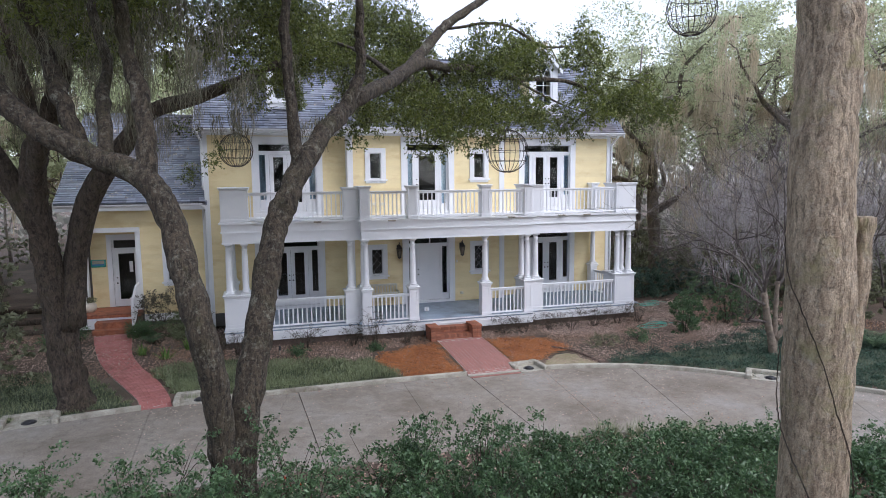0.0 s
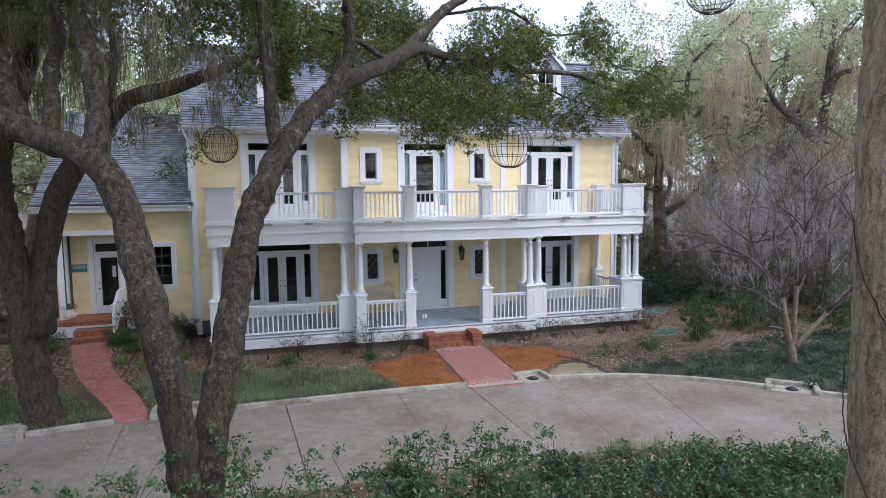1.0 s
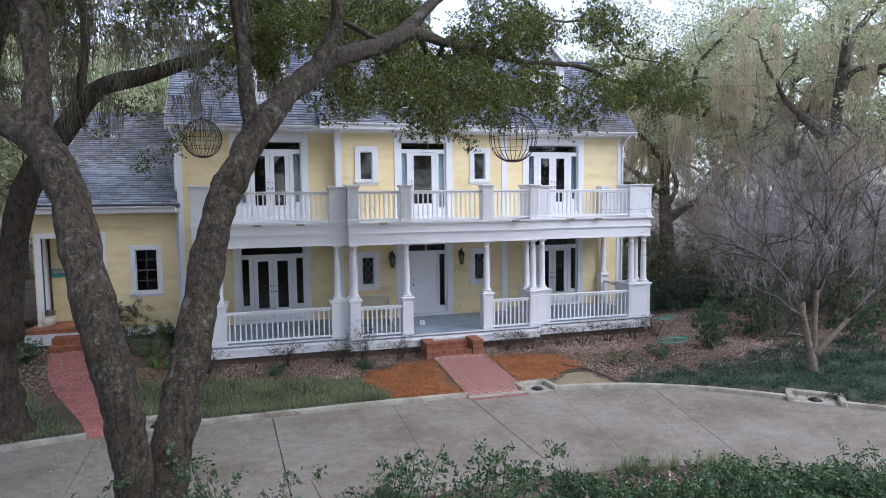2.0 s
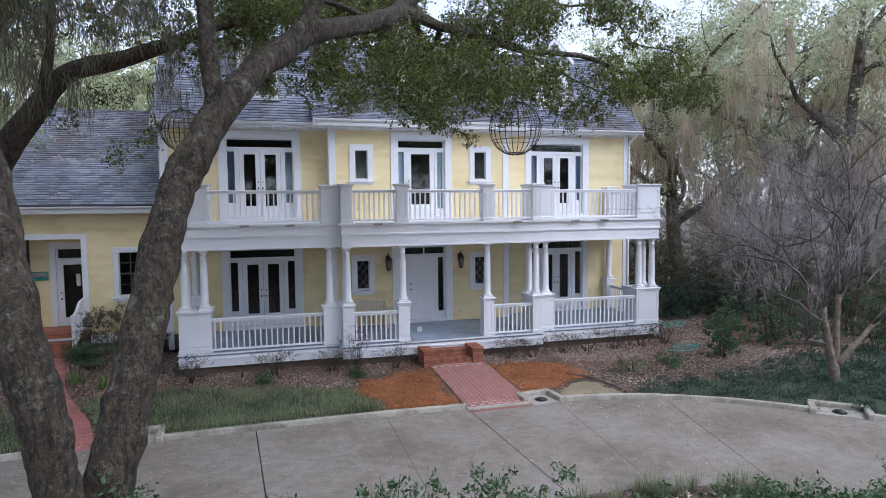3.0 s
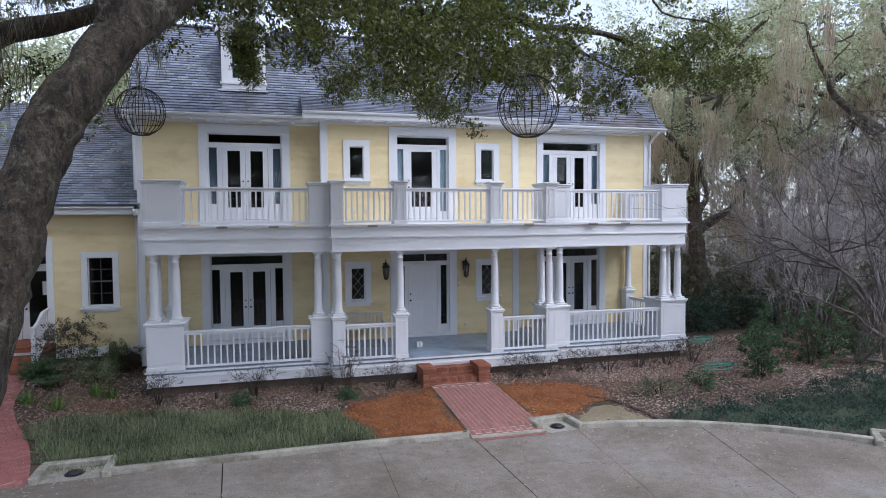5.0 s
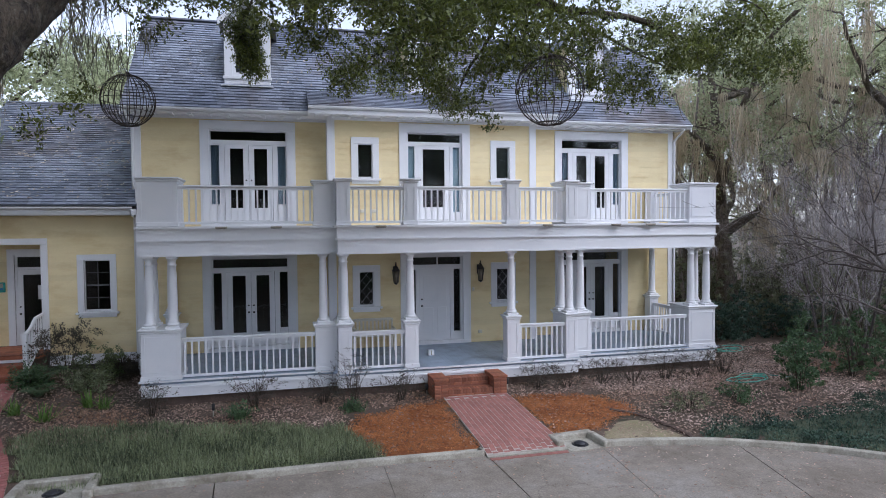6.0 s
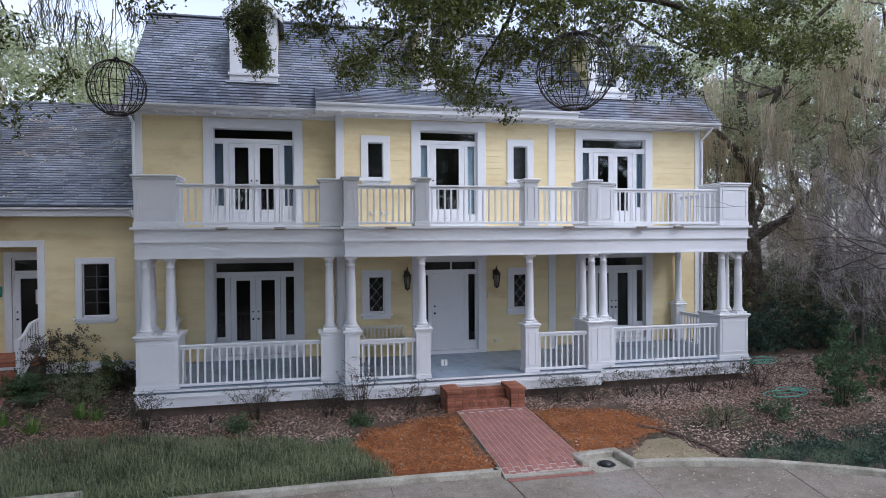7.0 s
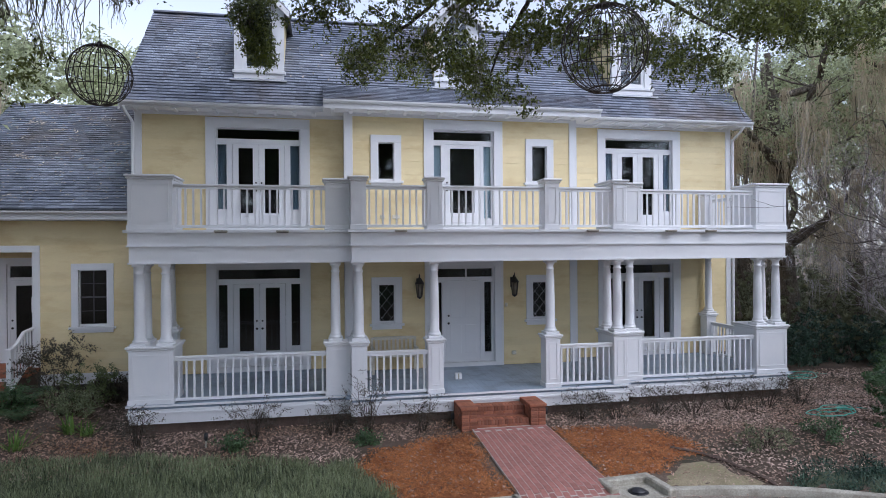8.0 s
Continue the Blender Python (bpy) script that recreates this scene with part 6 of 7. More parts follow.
CREAM = mottled("cream_ceramic", (0.6, 0.55, 0.44), (0.72, 0.67, 0.55), 5, 50, 0.5, 0.2)
TEAL = mottled("teal_painted_wood", (0.02, 0.24, 0.2), (0.06, 0.36, 0.3), 7, 40, 0.6, 0.1)
LAMP_GLASS = mottled("frosted_lamp_glass", (0.2, 0.17, 0.12), (0.3, 0.26, 0.2), 8, 40, 0.2, 0.1)
BENCH = mottled("weathered_cream_wood", (0.62, 0.58, 0.48), (0.72, 0.68, 0.58), 3, 40, 0.7, 0.2, stretch=(0.4, 3, 3))
WIRE = mottled("rusty_black_wire", (0.02, 0.016, 0.013), (0.055, 0.04, 0.03), 20, 80, 0.6, 0.2)


STEP_MORTAR = mottled("brown_step_mortar", (0.2, 0.08, 0.05), (0.28, 0.12, 0.08), 6, 60, 0.95, 0.4, 0.004)


def brick_mesh(lx, ly, lz, bev=0.006):
    return mesh_of(box(-lx / 2, lx / 2, -ly / 2, ly / 2, -lz / 2, lz / 2, None, bev), "brick")


def path_z(y):
    return 0.02 + 0.062 * step01((y + 7.6) / 0.4) + 0.12 * step01((y + 7.5) / 3.5)


# front steps: two cheeks and two steps of brick
steps = thing("brick_steps", (0.05, -3.85, 0.15), "two red brick steps between low brick cheeks", "steps")
SO = Vector((-0.05, 3.85, -0.15))


def sbrick(mesh, x, y, z, turn=0.0):
    o = part("brick", mesh, BRICK, steps)
    o.matrix_basis = Matrix.Translation(Vector((x, y, z)) + SO) @ Matrix.Rotation(turn, 4, "Z")


stretch, rowlock = brick_mesh(0.2, 0.095, 0.062), brick_mesh(0.063, 0.2, 0.1)
header = brick_mesh(0.155, 0.095, 0.062)
YS = -4.25
for cx in (-0.79, 0.7):
    part("mortar", box(cx - 0.165, cx + 0.165, YS + 0.012, -3.5, 0.0, 0.585), STEP_MORTAR, steps).location = SO
    for k in range(6):
        z = 0.14 + k * 0.074 + 0.03
        for sx in (-0.125, 0.125):
            for yy in (-4.04, -3.83, -3.62) if k % 2 else (-3.94, -3.73):
                sbrick(stretch, cx + sx, yy, z, math.pi / 2)
        for sx in (-0.0875, 0.0875):
            sbrick(header, cx + sx, YS + 0.045, z)
    cap = brick_mesh(0.37, 0.095, 0.06)
    for k in range(7):
        sbrick(cap, cx, YS + 0.03 + k * 0.103, 0.625)
for yf, zt in ((YS + 0.04, 0.365), (YS + 0.37, 0.565)):
    part("mortar", box(-0.61, 0.52, yf + 0.014, -3.5, 0.0, zt - 0.012), STEP_MORTAR, steps).location = SO
    for k in range(15):
        x = -0.572 + k * 0.0745
        sbrick(rowlock, x, yf + 0.1, zt - 0.05)
    for k in range(5):
        sbrick(stretch, -0.5 + k * 0.216, yf + 0.26, zt - 0.031)
        sbrick(stretch, -0.5 + k * 0.216, yf + 0.055, zt - 0.14)

# ---------------------------------------------------------------- beds beside the drive
def patch(name, outline, mat, label, lift=0.015, cell=0.14, soft=0.12, kind="structure", seed=0):
    """A thin raggedly edged sheet that lies on the ground."""
    P = np.array(outline, float)
    x0, y0 = P.min(axis=0) - 0.3
    x1, y1 = P.max(axis=0) + 0.3
    xs, ys = np.arange(x0, x1, cell), np.arange(y0, y1, cell)

    def inside(x, y):
        x += soft * 2 * noise.noise((x * 3, y * 3, seed))
        y += soft * 2 * noise.noise((x * 3, y * 3, seed + 9))
        c = False
        for i in range(len(P)):
            (ax, ay), (bx, by) = P[i - 1], P[i]
            if (ay > y) != (by > y) and x < (bx - ax) * (y - ay) / (by - ay) + ax:
                c = not c
        return c

    bm = bmesh.new()
    vs = {}

    def vert(i, j):
        if (i, j) not in vs:
            x, y = x0 + i * cell, y0 + j * cell
            vs[(i, j)] = bm.verts.new((x, y, ground_z(x, y) + lift + 0.012 * noise.noise((x * 4, y * 4, seed))))
        return vs[(i, j)]

    pts = []
    for j in range(len(ys)):
        for i in range(len(xs)):
            x, y = x0 + (i + 0.5) * cell, y0 + (j + 0.5) * cell
            if inside(x, y):
                pts.append((x, y))
                bm.faces.new((vert(i, j), vert(i + 1, j), vert(i + 1, j + 1), vert(i, j + 1)))
    edge = [e for e in bm.edges if len(e.link_faces) == 1]
    for v in {v for e in edge for v in e.verts}:
        v.co.z -= lift + 0.02
    for f in bm.faces:
        f.smooth = True
    ob = single(name, bm, mat, label, name.replace("_", " "), kind=kind)
    return ob, np.array(pts)


def blades(pts, per, rng, h, w, cell=0.14, lean=0.5, lift=0.0):
    """Bent grass blades over a bed: two quads each would be heavy, so one tapered quad."""
    n = len(pts) * per
    base = np.repeat(pts, per, axis=0) + rng.uniform(-cell / 2, cell / 2, (n, 2))
    z = np.array([ground_z(x, y) for x, y in pts]).repeat(per) + lift
    b = np.column_stack((base, z))
    a = rng.uniform(0, 2 * math.pi, n)
    L = h * rng.uniform(0.5, 1.3, n)
    tilt = rng.uniform(0.1, lean, n)
    tip = b + np.column_stack((np.cos(a) * np.sin(tilt) * L, np.sin(a) * np.sin(tilt) * L, np.cos(tilt) * L))
    s = np.column_stack((-np.sin(a), np.cos(a), np.zeros(n))) * w
    return np.stack((b - s, b + s, tip + s * 0.25, tip - s * 0.25), axis=1)


def flat_bits(pts, per, rng, size, wide, cell=0.14, lift=0.02, tilt=0.35):
    """Fallen leaves or straws that lie about."""
    n = len(pts) * per
    base = np.repeat(pts, per, axis=0) + rng.uniform(-cell, cell, (n, 2))
    z = np.array([ground_z(x, y) for x, y in pts]).repeat(per) + lift + rng.uniform(0, 0.02, n)
    c = np.column_stack((base, z))
    a = rng.uniform(0, 2 * math.pi, n)
    d = np.column_stack((np.cos(a), np.sin(a), rng.normal(size=n) * tilt))
    s = np.column_stack((-np.sin(a), np.cos(a), rng.normal(size=n) * tilt)) * wide * 0.5
    L = (size * rng.uniform(0.6, 1.3, n))[:, None] * 0.5
    return np.stack((c - d * L, c + s, c + d * L, c - s), axis=1)


rng = np.random.default_rng(21)
lawn, lawn_pts = patch("lawn", [(-8.2, -7.3), (-8.75, -6.9), (-9.15, -5.9), (-9.6, -5.0), (-9.2, -4.5), (-7.9, -4.4), (-5.4, -5.0), (-3.3, -5.6), (-2.9, -6.4), (-2.5, -7.4), (-4.4, -7.4), (-7.4, -7.42)], LAWN_BED, "strip of shaggy dark green lawn behind the kerb", seed=1)
tagged(single("lawn_grass", quads_mesh("lawn_grass", blades(lawn_pts, 46, rng, 0.15, 0.0075, lean=1.5)), GRASS, "shaggy dull green grass blades", "grass", kind="stuff"))
lawn2, lawn2_pts = patch("lawn", [(-15, -8.2), (-15, -4.6), (-12.6, -4.2), (-11.6, -4.4), (-10.75, -5.6), (-10.0, -6.9), (-9.6, -7.5), (-11.0, -7.75)], LAWN_BED, "patch of dark grass round the old oak", seed=2)
single("lawn_grass", quads_mesh("lawn_grass", blades(lawn2_pts, 24, rng, 0.09, 0.007, lean=1.0)), GRASS, "dull green grass round the tree's foot", "grass", kind="stuff")
straw_l, sl_pts = patch("mulch_bed", [(-0.8, -7.45), (-2.4, -7.42), (-2.9, -6.4), (-3.4, -5.7), (-2.9, -5.1), (-1.8, -4.65), (-0.98, -4.35), (-0.8, -4.4)], STRAW_BED, "bed of rust-red pine straw beside the brick path", seed=3)
straw_r, sr_pts = patch("mulch_bed", [(0.92, -7.1), (0.92, -4.5), (1.6, -4.5), (2.7, -4.9), (3.35, -5.8), (3.1, -6.35), (2.3, -6.6), (1.85, -7.05), (1.5, -7.0)], STRAW_BED, "bed of rust-red pine straw beside the brick path", seed=4)
for k, pts in enumerate((sl_pts, sr_pts)):
    single("pine_straw", quads_mesh("pine_straw", flat_bits(pts, 30, rng, 0.11, 0.012, tilt=0.3)), STRAW, "loose rust-red pine needles", "pine straw", kind="stuff")
    single("fallen_leaves", quads_mesh("fallen_leaves", flat_bits(pts, 2, rng, 0.07, 0.035)), DEAD_LEAF, "tan dead leaves on the straw", "leaves", kind="stuff")
tan_bed, tan_pts = patch("dirt_patch", [(1.85, -7.68), (1.85, -7.1), (2.4, -6.6), (3.15, -6.42), (3.3, -7.0), (3.45, -7.95), (2.6, -7.78)], TAN, "patch of bare tan dirt by the drain", seed=5)
single("fallen_leaves", quads_mesh("fallen_leaves", flat_bits(tan_pts, 5, rng, 0.045, 0.02)), DEAD_LEAF, "bits of dead leaf on the bare dirt", "leaves", kind="stuff")
# leaf litter on the beds along the house and on the bank
lit = []
for x in np.arange(-9.5, 9.6, 0.17):
    for y in np.arange(-5.3, -3.1, 0.17):
        if not (-0.95 < x < 1.0) and not (abs(x) < 3.1 and y < -4.55):
            lit.append((x, y))
for x in np.arange(3.3, 16, 0.2):
    for y in np.arange(-7.6, -0.5, 0.2):
        if kerb_offset(x, y) > 0.3 and (x > 7.9 or y < -3.3):
            lit.append((x, y))
for x in np.arange(-15.5, -7.8, 0.2):
    for y in np.arange(-5.2, 0.2, 0.2):
        lit.append((x, y))
lit = np.array(lit)
single("fallen_leaves", quads_mesh("fallen_leaves", flat_bits(lit, 14, rng, 0.06, 0.032, 0.17)), DEAD_LEAF, "pinkish tan dead leaves over the beds", "leaves", kind="stuff")
bank = np.array([(x, y) for x in np.arange(-12, 9, 0.25) for y in np.arange(-19, -12.3, 0.25) if kerb_offset(x, y) < -DRIVE_WIDE - 0.1])
single("fallen_leaves", quads_mesh("fallen_leaves", flat_bits(bank, 5, rng, 0.085, 0.045, 0.25)), DEAD_LEAF, "dead leaves on the bank", "leaves", kind="stuff")
on_drive = []
for _ in range(2600):
    i = rng.integers(60, 270)
    w = rng.uniform(0.02, 1) ** 1.9 * (DRIVE_WIDE - 0.2)
    on_drive.append(kerb_pts[i] - kerb_nrm[i] * w)
c = flat_bits(np.array(on_drive), 1, rng, 0.055, 0.026, 0.05, 0.0, 0.15)
c[:, :, 2] += 0.004 - np.minimum(c[:, :, 2].min(axis=1), 0.0)[:, None]
single("fallen_leaves", quads_mesh("fallen_leaves", c), DEAD_LEAF, "scattered dead leaves on the concrete", "leaves", kind="stuff")
# dark trailing groundcover right up to the kerb
cov, cov_pts = patch("groundcover_bed", [(3.6, -7.9), (4.3, -7.3), (5.5, -7.3), (6.6, -7.4), (8.0, -7.1), (9.5, -6.6), (12, -6.3), (14, -6.5), (14, -13), (11.5, -15.2), (10.5, -14.0), (9.2, -12.25), (8.2, -11.2), (6.9, -9.95), (5.6, -8.95), (4.3, -8.25)], LAWN_BED, "bed under dark trailing groundcover", cell=0.2, seed=6)
g = [blades(cov_pts, 12, rng, 0.1, 0.009, 0.2, 1.45)]
for _ in range(420):
    x, y = cov_pts[rng.integers(0, len(cov_pts))]
    c0 = np.array((x, y, ground_z(x, y) + 0.05))
    g.append(leaf_quads(blob_points(80, c0, rng.uniform(0.16, 0.34), rng, 0.5, 0.2), 0.075, rng, 0.0, 0.3, 0.26))
single("groundcover", quads_mesh("groundcover", np.concatenate(g)), COVER, "dark blue-green trailing juniper groundcover", "groundcover", kind="stuff")

# ---------------------------------------------------------------- shrubs
def shrub(name, x, y, height, width, leaf_mat, label, seed, leaf=0.05, sprays=26, per=34, group="", stems=7, bare=0.0, category="shrub", droop=0.1, woody=4):
    rng = np.random.default_rng(seed)
    z0 = ground_z(x, y)
    t = thing(name, (x, y, z0), label, category, group)
    wood, leaves = [], []
    tips = []
    for k in range(stems):
        a = rng.uniform(0, 2 * math.pi)
        r = width * 0.5 * math.sqrt(rng.uniform(0.05, 1))
        top = np.array((r * math.cos(a), r * math.sin(a), height * rng.uniform(0.6, 1.0)))
        mid = top * np.array((0.45, 0.45, 0.55)) + rng.normal(size=3) * 0.05
        wood.append(tube_arrays(spline([(0.05 * math.cos(a), 0.05 * math.sin(a), -0.05), mid, top], 6), np.linspace(0.009, 0.003, 6), 5))
        tips.append((mid, top))
    pts = []
    for q in range(sprays):
        m, e = tips[rng.integers(0, stems)]
        u = rng.uniform(bare, 1.05)
        c = m + (e - m) * u if bare > 0.2 else e * np.array((1, 1, u))
        c = c + rng.normal(size=3) * np.array((0.13, 0.13, 0.07)) * width
        c[2] = max(0.06, c[2])
        d = rng.normal(size=3)
        d[2] = abs(d[2]) * 0.6
        d /= math.sqrt(d @ d)
        ln = rng.uniform(0.12, 0.3)
        tt = rng.uniform(0, 1, per)[:, None]
        p = c + d * ln * tt + rng.normal(size=(per, 3)) * 0.035
        p[:, 2] -= droop * tt[:, 0] ** 2 * 0.3
        pts.append(p)
        if q % woody == 0:
            wood.append(tube_arrays([c, c + d * ln], [0.004, 0.002], 3))
    pts = np.concatenate(pts)
    pts[:, 2] = np.maximum(pts[:, 2], 0.03)
    leaves.append(leaf_quads(pts, leaf, rng, 0.0))
    st = part("branchwork", join_arrays("branchwork", wood, True), DARK_BARK, t)
    part("foliage", quads_mesh("foliage", np.concatenate(leaves)), leaf_mat, t)
    return t


rng = np.random.default_rng(31)
k = 0
for gx in np.arange(-11.5, 6.0, 0.82):
    for gy in (-16.0, -16.9, -17.8, -18.7, -19.6):
        x, y = gx + rng.uniform(-0.3, 0.3), gy + rng.uniform(-0.3, 0.3) + (0.25 if gx < -7.6 else 0.0)
        if math.hypot(x + 6.85, y + 15.45) < 0.75 or math.hypot(x + 0.95, y + 19.5) < 0.7 or kerb_offset(x, y) > -DRIVE_WIDE - 0.5:
            continue
        k += 1
        top = 2.08 + 0.1 * math.sin(x * 1.7) + (0.28 if -7.6 < gx < -3.2 else 0.0) - 0.12 * max(0.0, x + 4.2) + rng.uniform(-0.15, 0.1)
        if gy < -17.2:
            top -= 0.05 * k % 0.2
        h = max(0.5, top - ground_z(x, y))
        shrub("shrub", x, y, h, 1.0, SHRUB_LEAF, "glossy green shrub growing on the bank", 300 + k, 0.06, 60, 30, "shrubs on the bank", 8)
shrub("shrub", -4.2, -16.0, 2.38 - ground_z(-4.2, -16.0), 0.4, SHRUB_LEAF, "tall spindly green shrub standing over its neighbours", 299, 0.05, 26, 28, "shrubs on the bank", 5)
under = np.array([(x, y) for x in np.arange(-12, 7, 0.2) for y in np.arange(-20.6, -15.4, 0.2) if kerb_offset(x, y) < -DRIVE_WIDE - 0.7])
under = np.repeat(under, 11, axis=0) + rng.uniform(-0.14, 0.14, (len(under) * 11, 2))
under = np.column_stack((under, [ground_z(x, y) for x, y in under] + rng.uniform(0.02, 0.4, len(under))))
single("bank_groundcover", quads_mesh("bank_groundcover", leaf_quads(under, 0.075, rng, 0.0)), SHRUB_LEAF, "low green leaves filling the bank between shrubs", "groundcover", kind="stuff")
RED_LEAF = leafy("red_leaf", (0.42, 0.04, 0.015), (0.7, 0.12, 0.04), 0.5, 0.4)
shrub("red_leaved_sprig", -5.9, -16.6, 1.98 - ground_z(-5.9, -16.6), 0.3, RED_LEAF, "thin sprig with a few orange-red leaves", 298, 0.07, 5, 5, "", 3, 0.0, "plant")
# pale tufts at the drive's near edge
for n in range(26):
    u = 120 + n * 4.6
    i = int(u)
    p = kerb_pts[i] - kerb_nrm[i] * (DRIVE_WIDE + 0.25 + 0.12 * math.sin(n * 2.2))
    if p[0] < -2.5:
        continue
    q = blades(np.zeros((1, 2)), 90, np.random.default_rng(500 + n), 0.36, 0.006, 0.1, 1.0) - np.array((0, 0, ground_z(0, 0)))
    t = single("grass_tuft", quads_mesh("grass_tuft", q), TUFT, "pale tuft of arching grass at the drive's edge", "grass", "tufts along the drive", place=(p[0], p[1], ground_z(*p) - 0.01))
THICKET = leafy("thicket_leaf", (0.085, 0.095, 0.055), (0.3, 0.31, 0.185), 0.6, 0.4)
THYME = leafy("feathery_leaf", (0.06, 0.085, 0.03), (0.2, 0.25, 0.1), 0.5, 0.3)
NANDINA = leafy("nandina_leaf", (0.03, 0.035, 0.025), (0.12, 0.1, 0.07), 0.5, 0.3)
for n, (x, y, h, w) in enumerate([(-7.25, -3.95, 0.75, 1.1), (-5.1, -3.75, 0.85, 1.0), (-3.55, -3.85, 0.65, 0.9), (-2.85, -4.0, 1.15, 0.9), (-1.75, -4.05, 0.75, 1.0), (1.75, -4.0, 0.55, 1.0), (2.55, -4.1, 0.6, 1.1), (3.6, -3.95, 0.65, 1.1), (4.4, -4.1, 0.7, 1.2), (5.4, -4.0, 0.75, 1.1), (6.4, -3.95, 0.7, 1.1), (7.3, -3.9, 0.8, 1.1)]):
    shrub("nandina", x, y, h, w, NANDINA, "sparse thin-stemmed shrub against the porch skirt", 600 + n, 0.038, 80, 12, "shrubs along the porch", 13, 0.15, "shrub", 0.1, 1)
for n, (x, y, h, w, m, lab) in enumerate([(-9.95, -0.55, 1.15, 1.6, NANDINA, "spreading dark shrub under the wing's window"), (-9.15, -0.9, 0.85, 0.9, THYME, "feathery green bush beside the downpipe"), (-8.75, -0.2, 0.7, 0.7, NANDINA, "small dark shrub beside the downpipe"), (-10.4, -1.6, 0.5, 0.9, SHRUB_LEAF, "low leafy plant beside the brick path"), (-9.1, -1.8, 0.6, 0.8, GRASS, "wispy grassy plant in the bed"), (-5.4, -4.45, 0.3, 0.5, SHRUB_LEAF, "low green plant in the bed"), (-2.9, -4.6, 0.25, 0.25, SHRUB_LEAF, "small green seedling in the bed"), (4.55, -6.3, 0.4, 0.75, THICKET, "small rounded shrub in the leaf litter"), (5.9, -6.2, 0.3, 0.8, SHRUB_LEAF, "small rounded shrub in the leaf litter"), (-12.9, -1.6, 0.6, 1.2, SHRUB_LEAF, "low shrub by the entry slab")]):
    shrub("shrub", x, y, h, w, m, lab, 640 + n, 0.055, 110 if h > 0.45 else 34, 26, "", 11, 0.55 if h > 1.1 else 0.0)
for n, (x, y, h, w) in enumerate([(7.9, -5.9, 1.5, 1.0), (8.9, -4.9, 1.7, 1.1), (10.3, -5.2, 1.6, 1.3), (11.6, -5.6, 1.3, 1.2), (13.2, -6.5, 1.5, 1.5), (12.2, -4.2, 1.9, 1.6), (14.5, -5.2, 2.2, 1.8)]):
    shrub("evergreen_bush", x, y, h, w, SHRUB_LEAF, "dark evergreen bush in the woodland edge", 700 + n, 0.085, 70, 30, "bushes at the woods' edge", 10, 0.0, "shrub")
for n, (x, y, h, w) in enumerate([(10.3, 0.2, 1.45, 1.7), (11.7, 0.3, 1.5, 1.7), (13.1, 0.4, 1.45, 1.7), (14.5, 0.5, 1.5, 1.8)]):
    shrub("hedge_bush", x, y, h, w, COVER, "dark clipped hedge bush", 720 + n, 0.09, 150, 26, "hedge beside the house", 12, 0.0, "hedge")
n = 0
for (x0, x1, y0, y1, cnt) in ((11, 20, 1.0, 9, 11), (15, 30, -10, 2, 13), (-30, -13.5, -6, 8, 16), (14, 24, -15, -8, 9), (14, 40, 8, 26, 22), (22, 40, -14, 8, 14), (-34, -14, 9, 26, 12), (-23, -16, -1, 8, 9)):
    for _ in range(cnt):
        n += 1
        shrub("thicket_bush", rng.uniform(x0, x1), rng.uniform(y0, y1), rng.uniform(1.6, 3.4), rng.uniform(2.2, 3.4), THICKET, "tangled bush in the dim woods", 760 + n, 0.17, 110, 14, "woodland thicket", 12, 0.0, "shrub")
# thin bare trunks and saplings deep in the woods
for n in range(46):
    side = 1 if n % 3 else -1
    x = rng.uniform(12, 38) if side > 0 else rng.uniform(-40, -17)
    y = rng.uniform(-12, 22) if side > 0 else rng.uniform(-8, 25)
    if side > 0 and x < 16 and y < -3:
        continue
    z0 = ground_z(x, y)
    t = thing("woodland_tree", (x, y, z0), "slender grey-brown tree in the woods", "tree", "slender trees in the woods")
    wd = [limb([(0, 0, -0.1), (rng.normal() * 0.2, rng.normal() * 0.2, 3), (rng.normal() * 0.5, rng.normal() * 0.5, 7), (rng.normal() * 0.8, rng.normal() * 0.8, rng.uniform(9, 13))], rng.uniform(0.08, 0.2), 0.04, 14, 7, n, 0.08, 0.3)]
    tree_part("trunk", wd, WOOD_TWIG, t, np.zeros(3))
    wd = []
    for _ in range(5):
        a = rng.uniform(0, 6.28)
        twig_tree((0, 0, rng.uniform(2, 8)), (math.cos(a), math.sin(a), 0.6), 2.2, 0.035, 2, rng, wd, 0.5, 0.15, 0.7, 3, 5)
    tree_part("branchwork", wd, WOOD_TWIG, t, np.zeros(3))
    b = [moss_beard((rng.normal() * 1.4, rng.normal() * 1.4, rng.uniform(3, 9)), rng.uniform(0.6, 1.8), rng, 18, 0.1, 0.008) for _ in range(10)]
    part("hanging_moss", quads_mesh("hanging_moss", np.concatenate(b)), MOSS, t, "pale hanging moss")

